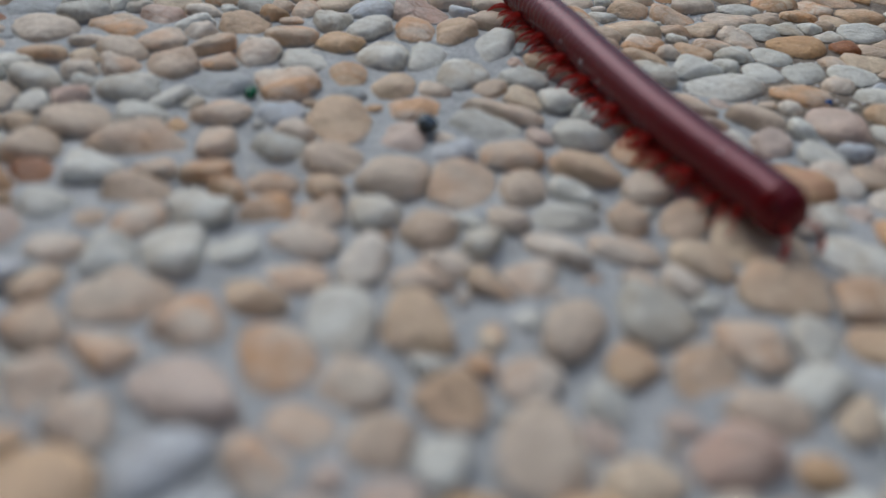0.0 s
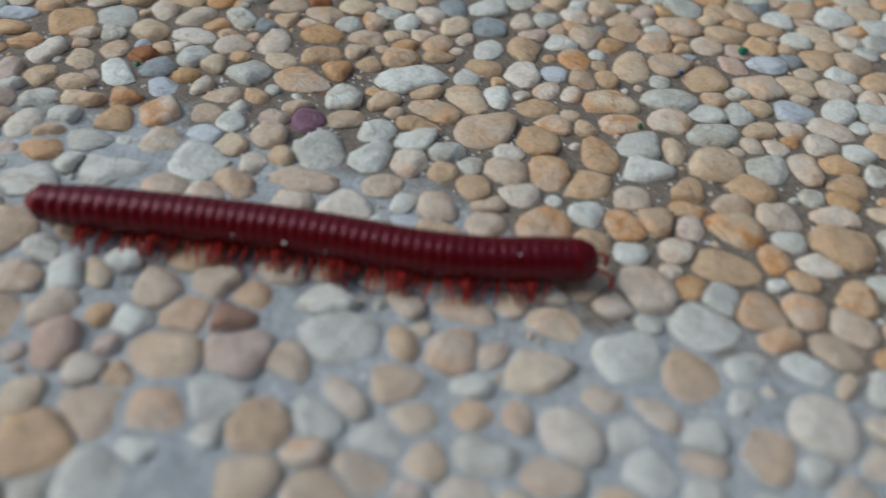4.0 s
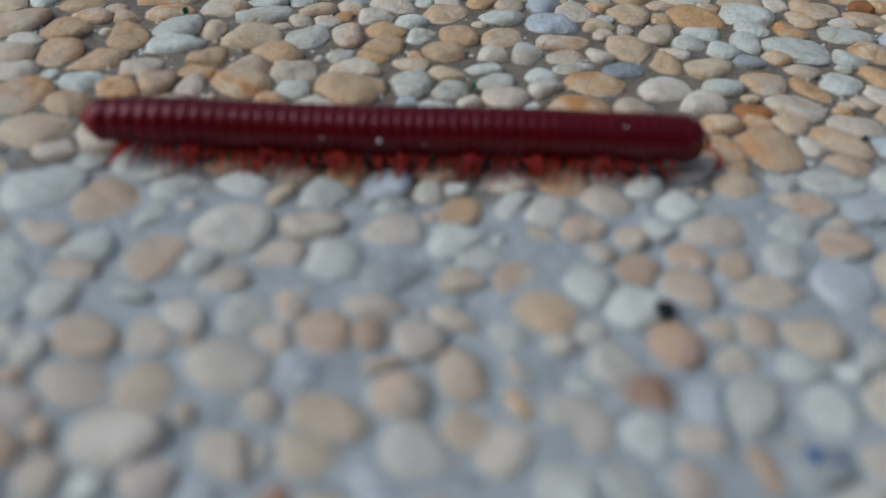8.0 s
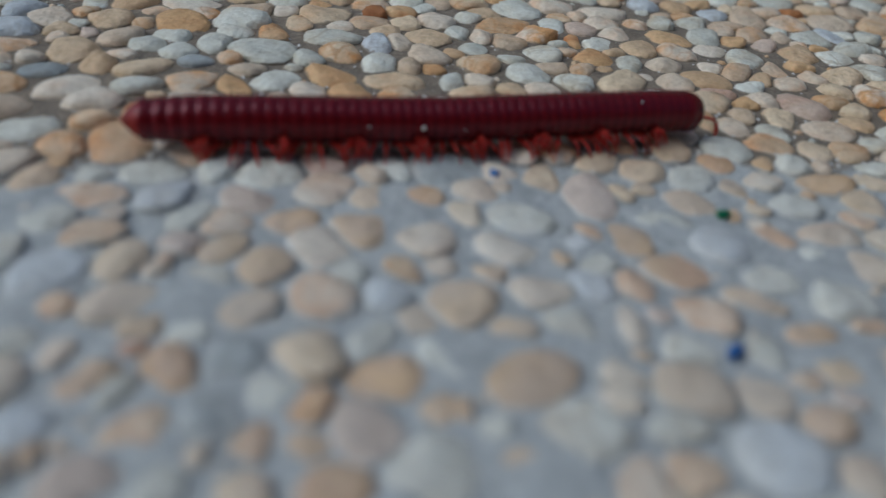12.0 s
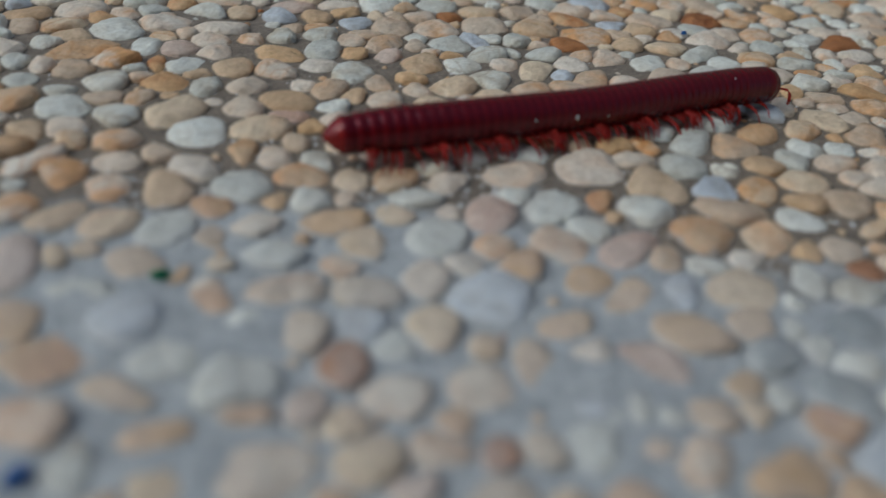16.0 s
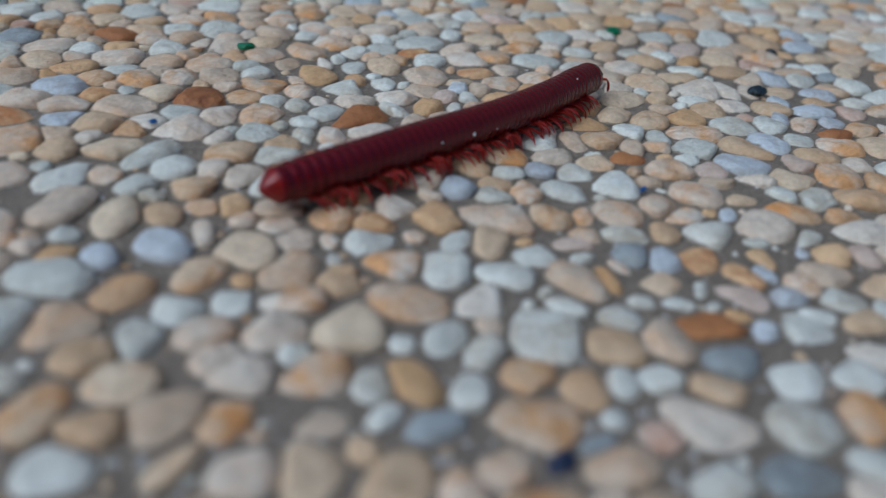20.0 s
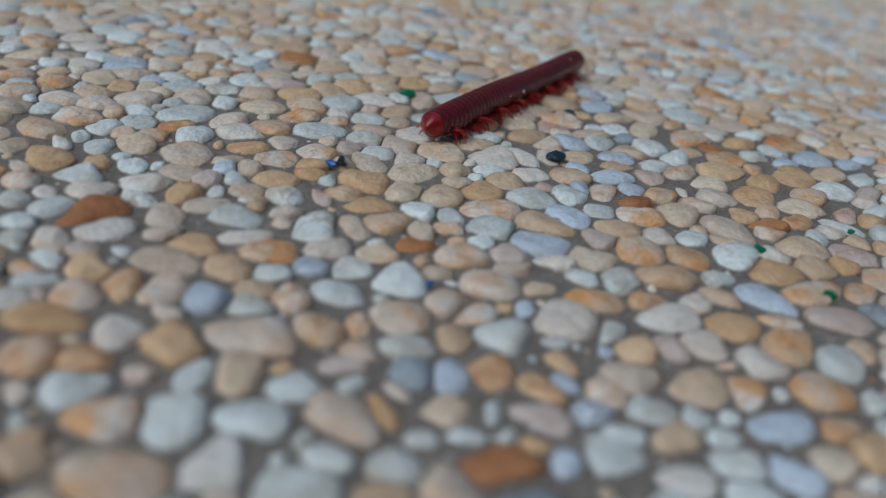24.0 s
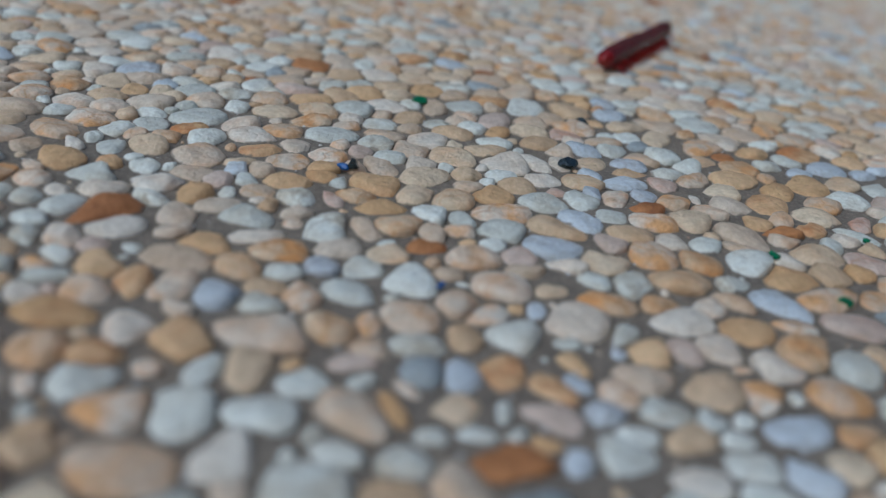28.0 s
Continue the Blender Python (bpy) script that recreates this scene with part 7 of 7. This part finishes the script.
def body_line(t, u):
    a, b, off = (float(np.interp(t, BODY_T, v)) for v in (TAIL_S, HEAD_S, HEAD_OFF))
    ax, ay, _ = on_way(a)
    bx, by, turn = on_way(b)
    bx, by = bx - off * math.sin(turn), by + off * math.cos(turn)
    length = math.hypot(bx - ax, by - ay)
    nx, ny = (ay - by) / length, (bx - ax) / length
    bends = [0.0] + [float(np.interp(t, BEND_T, v)) for v in (BEND_1, BEND_2, BEND_3)] + [0.0]
    stray = sum(np.interp(u + k * 0.04, (0, 0.25, 0.5, 0.75, 1), bends) for k in (-2, -1, 0, 1, 2)) / 5
    return ax + (bx - ax) * u + nx * stray, ay + (by - ay) * u + ny * stray


def body_at(t, u):
    """Place (mm) and heading (radians) of the body's middle line at u, 0 at the tail's tip and 1 at the head's."""
    x, y = body_line(t, u)
    ax, ay = body_line(t, u - 0.03)
    bx, by = body_line(t, u + 0.03)
    return x, y, math.atan2(by - ay, bx - ax)


RINGS_N, FAT, LIFT = 50, 2.55, 3.3     # body rings, mm
PITCHES = [1.155 + 0.27 * math.exp(-(i / 10) ** 2) for i in range(RINGS_N)]     # longer towards the tail
RING_AT = [2.4 + sum(PITCHES[:i]) for i in range(RINGS_N + 1)]     # mm from the tail's tip
LEG_PERIOD, LEG_WAVE = 0.9, 6.0


def fatness(i):
    """Body radius at ring i: a tapered tail, full middle, a slight neck behind the collar."""
    f = 0.865 + 0.135 * (1 - (1 - min(i, 5) / 5) ** 2.0)
    if i > 38:
        f *= 1 - 0.03 * math.sin((i - 38) / 8 * math.pi) if i < 46 else 1.0
    if i > 46:
        f *= 1.0 - 0.012 * (i - 46)
    return FAT * f


def lathe(profile, turns=28):
    """A surface turned about x from (x, radius) pairs in mm."""
    bm = bmesh.new()
    loops = []
    for x, r in profile:
        if r < 1e-6:
            loops.append([bm.verts.new((x * MM, 0, 0))])
        else:
            loops.append([bm.verts.new((x * MM, r * MM * math.cos(k * 2 * math.pi / turns), r * MM * math.sin(k * 2 * math.pi / turns))) for k in range(turns)])
    for a, b in zip(loops, loops[1:]):
        for k in range(turns):
            q = [a[k % len(a)], a[(k + 1) % len(a)], b[(k + 1) % len(b)], b[k % len(b)]]
            seen = list(dict.fromkeys(q))
            if len(seen) > 2:
                bm.faces.new(seen)
    bmesh.ops.recalc_face_normals(bm, faces=bm.faces)
    return bm


def tube(points, radii, sides=7):
    """A tapered tube through points (mm)."""
    bm = bmesh.new()
    loops = []
    pts = [Vector(p) * MM for p in points]
    for i, p in enumerate(pts):
        d = (pts[min(i + 1, len(pts) - 1)] - pts[max(i - 1, 0)]).normalized()
        u = d.orthogonal().normalized()
        w = d.cross(u)
        loops.append([bm.verts.new(p + (u * math.cos(k * 2 * math.pi / sides) + w * math.sin(k * 2 * math.pi / sides)) * radii[i] * MM) for k in range(sides)])
    for a, b in zip(loops, loops[1:]):
        for k in range(sides):
            bm.faces.new((a[k], a[(k + 1) % sides], b[(k + 1) % sides], b[k]))
    bm.faces.new(loops[-1])
    bm.faces.new(list(reversed(loops[0])))
    bmesh.ops.recalc_face_normals(bm, faces=bm.faces)
    return bm


millipede = tagged(new("millipede"), "long glossy maroon-red millipede walking over the pebbles", "millipede")
segments, legs = [], []


def leg_mesh(side, reach, curl):
    pts = [(0, 0.35, 0.1), (0.05, 1.3, 0.1), (0.1, 2.3, 0.2), (0.12 + curl * 0.1, 3.1, -0.02), (0.1 + curl * 0.3, 3.75, -0.55), (0.05 + curl * 0.6, 4.15, -1.3)]
    bm = tube([(x, y * side * reach, z) for x, y, z in pts], [0.30, 0.29, 0.23, 0.17, 0.11, 0.05])
    me = bpy.data.meshes.new("leg")
    bm.to_mesh(me)
    bm.free()
    me.materials.append(LEG)
    me.polygons.foreach_set("use_smooth", [True] * len(me.polygons))
    return me


def build_millipede():
    rng = random.Random(31)
    lefts, rights = ([leg_mesh(side, reach, curl) for reach in (1.0, 1.1, 1.22) for curl in (-0.6, 0.4)] for side in (1, -1))
    for i in range(RINGS_N):
        r, q = fatness(i), fatness(max(i - 1, 0))
        k = PITCHES[i] / 1.21
        deep = 0.5 if i < 44 else 0.3
        bm = lathe([(x * k, m * (1 - deep * d)) for x, m, d in ((-0.70, q, 0.10), (-0.64, q, 0.045), (-0.56, q, 0.024), (-0.40, (q + r) / 2, 0.004), (-0.15, r, -0.006), (0.08, r, -0.004), (0.32, r, 0.012), (0.50, r, 0.028), (0.60, r, 0.044), (0.80, r, 0.07))])
        ring = part("segment", bm, BODY, millipede)
        rim = lathe([(x * k, m) for x, m in ((-0.715, q * 0.90), (-0.70, q * 0.957), (-0.63, q * 0.976), (-0.50, (q + r) * 0.4955), (-0.35, (q + r) * 0.5015), (-0.22, r * 1.0065), (-0.18, r * 0.99))])
        part("rim", rim, RIM, ring)
        segments.append(ring)
        if 1 < i < RINGS_N - 1:
            for k in (0, 1) if i < RINGS_N - 4 else (0,):
                for side, me in ((1, rng.choice(lefts)), (-1, rng.choice(rights))):
                    leg = new("leg", me)
                    leg.parent = ring
                    legs.append((leg, i + 0.5 * k + rng.uniform(-0.35, 0.35), side, (k - 0.5) * 0.6 + rng.uniform(-0.1, 0.1), r))
    # tail cone, then the collar, the head and its feelers
    tail = part("tail", lathe([(-2.95, 0), (-2.92, 0.13), (-2.7, 0.5), (-2.3, 0.98), (-1.8, 1.46), (-1.2, 1.88), (-0.55, 2.15), (0.5, 2.1)]), TIP, millipede, "bright red tail cone")
    collar = part("collar", lathe([(-0.9, 2.36), (-0.8, 2.43), (0.0, 2.46), (0.6, 2.38), (1.0, 2.15), (1.2, 1.85)]), FACE, millipede)
    bm = lathe([(-0.5, 2.24), (0.2, 2.27), (0.7, 2.13), (1.2, 1.76), (1.55, 1.2), (1.75, 0.55), (1.8, 0)])
    bmesh.ops.transform(bm, matrix=Matrix.Translation((0, 0, -0.2 * MM)) @ Matrix.Diagonal((1, 0.97, 1.06, 1)), verts=bm.verts)
    head = part("head", bm, FACE, millipede)
    for side in (1, -1):
        pts = [(1.0, 0.9, -0.5), (1.55, 1.2, -0.38), (2.1, 1.45, -0.36), (2.65, 1.65, -0.5), (3.05, 1.8, -0.9), (3.25, 1.9, -1.45), (3.3, 1.95, -2.0), (3.22, 1.95, -2.55)]
        part("feeler", tube([(x, y * side, z) for x, y, z in pts], [0.16, 0.2, 0.18, 0.21, 0.19, 0.23, 0.25, 0.14], 8), LEG, head)
        bm = bmesh.new()
        bmesh.ops.create_icosphere(bm, subdivisions=2, radius=0.3 * MM, matrix=Matrix.Translation((0.55 * MM, 1.7 * side * MM, 0.85 * MM)))
        part("eye", bm, EYE_BLACK, head)
    segments.extend((tail, collar, head))
    # grit stuck to the shell
    for i, turn, size in ((22, 4, 0.26), (17, 8, 0.15), (26, -2, 0.12), (44, 52, 0.14)):
        bm = bmesh.new()
        a = radians(turn)
        r = fatness(i) * 0.985
        bmesh.ops.create_icosphere(bm, subdivisions=2, radius=size * MM, matrix=Matrix.Translation((0.1 * MM, -r * math.cos(a) * MM, r * math.sin(a) * MM)))
        part("grit", bm, SPECK, segments[i], "white grain of grit")


build_millipede()


LENGTH = RING_AT[-1] + 2.3


def ring_offset(n):
    """Distance from the tail's tip to the middle of piece n, as a share of the whole length."""
    if n < RINGS_N:
        return RING_AT[n] / LENGTH
    return (2.55, RING_AT[-1] - 0.2, RING_AT[-1] + 0.6)[n - RINGS_N] / LENGTH


def thing_pose(t):
    x, y, turn = body_at(t, 0.5)
    return pose(x * MM, y * MM, LIFT * MM, 0, 0, math.degrees(turn))


def motions():
    times = [k * 0.5 for k in range(57)]
    walk(millipede, [(t, thing_pose(t)) for t in times])
    for n, ob in enumerate(segments):
        rows = []
        for t in times:
            u = ring_offset(n)
            x, y, turn = body_at(t, u)
            z = LIFT + 0.15 * math.sin((x - y) / 9.0)
            rows.append((t, thing_pose(t).inverted() @ pose(x * MM, y * MM, z * MM, 0, 0, math.degrees(turn))))
        walk(ob, rows)
    for leg, i, side, dx, r in legs:
        rows = []
        for k in range(94):
            t = k * 0.3 if k < 93 else 28.0
            ph = 2 * math.pi * (t / LEG_PERIOD + i / LEG_WAVE) + (0.25 if side > 0 else 0)
            swing, lift = 36 * math.sin(ph), max(0, math.cos(ph)) * 24 - 5
            rows.append((t, pose(dx * MM, 0, -0.80 * r * MM, lift * side, 0, swing * side)))
        walk(leg, rows)


motions()
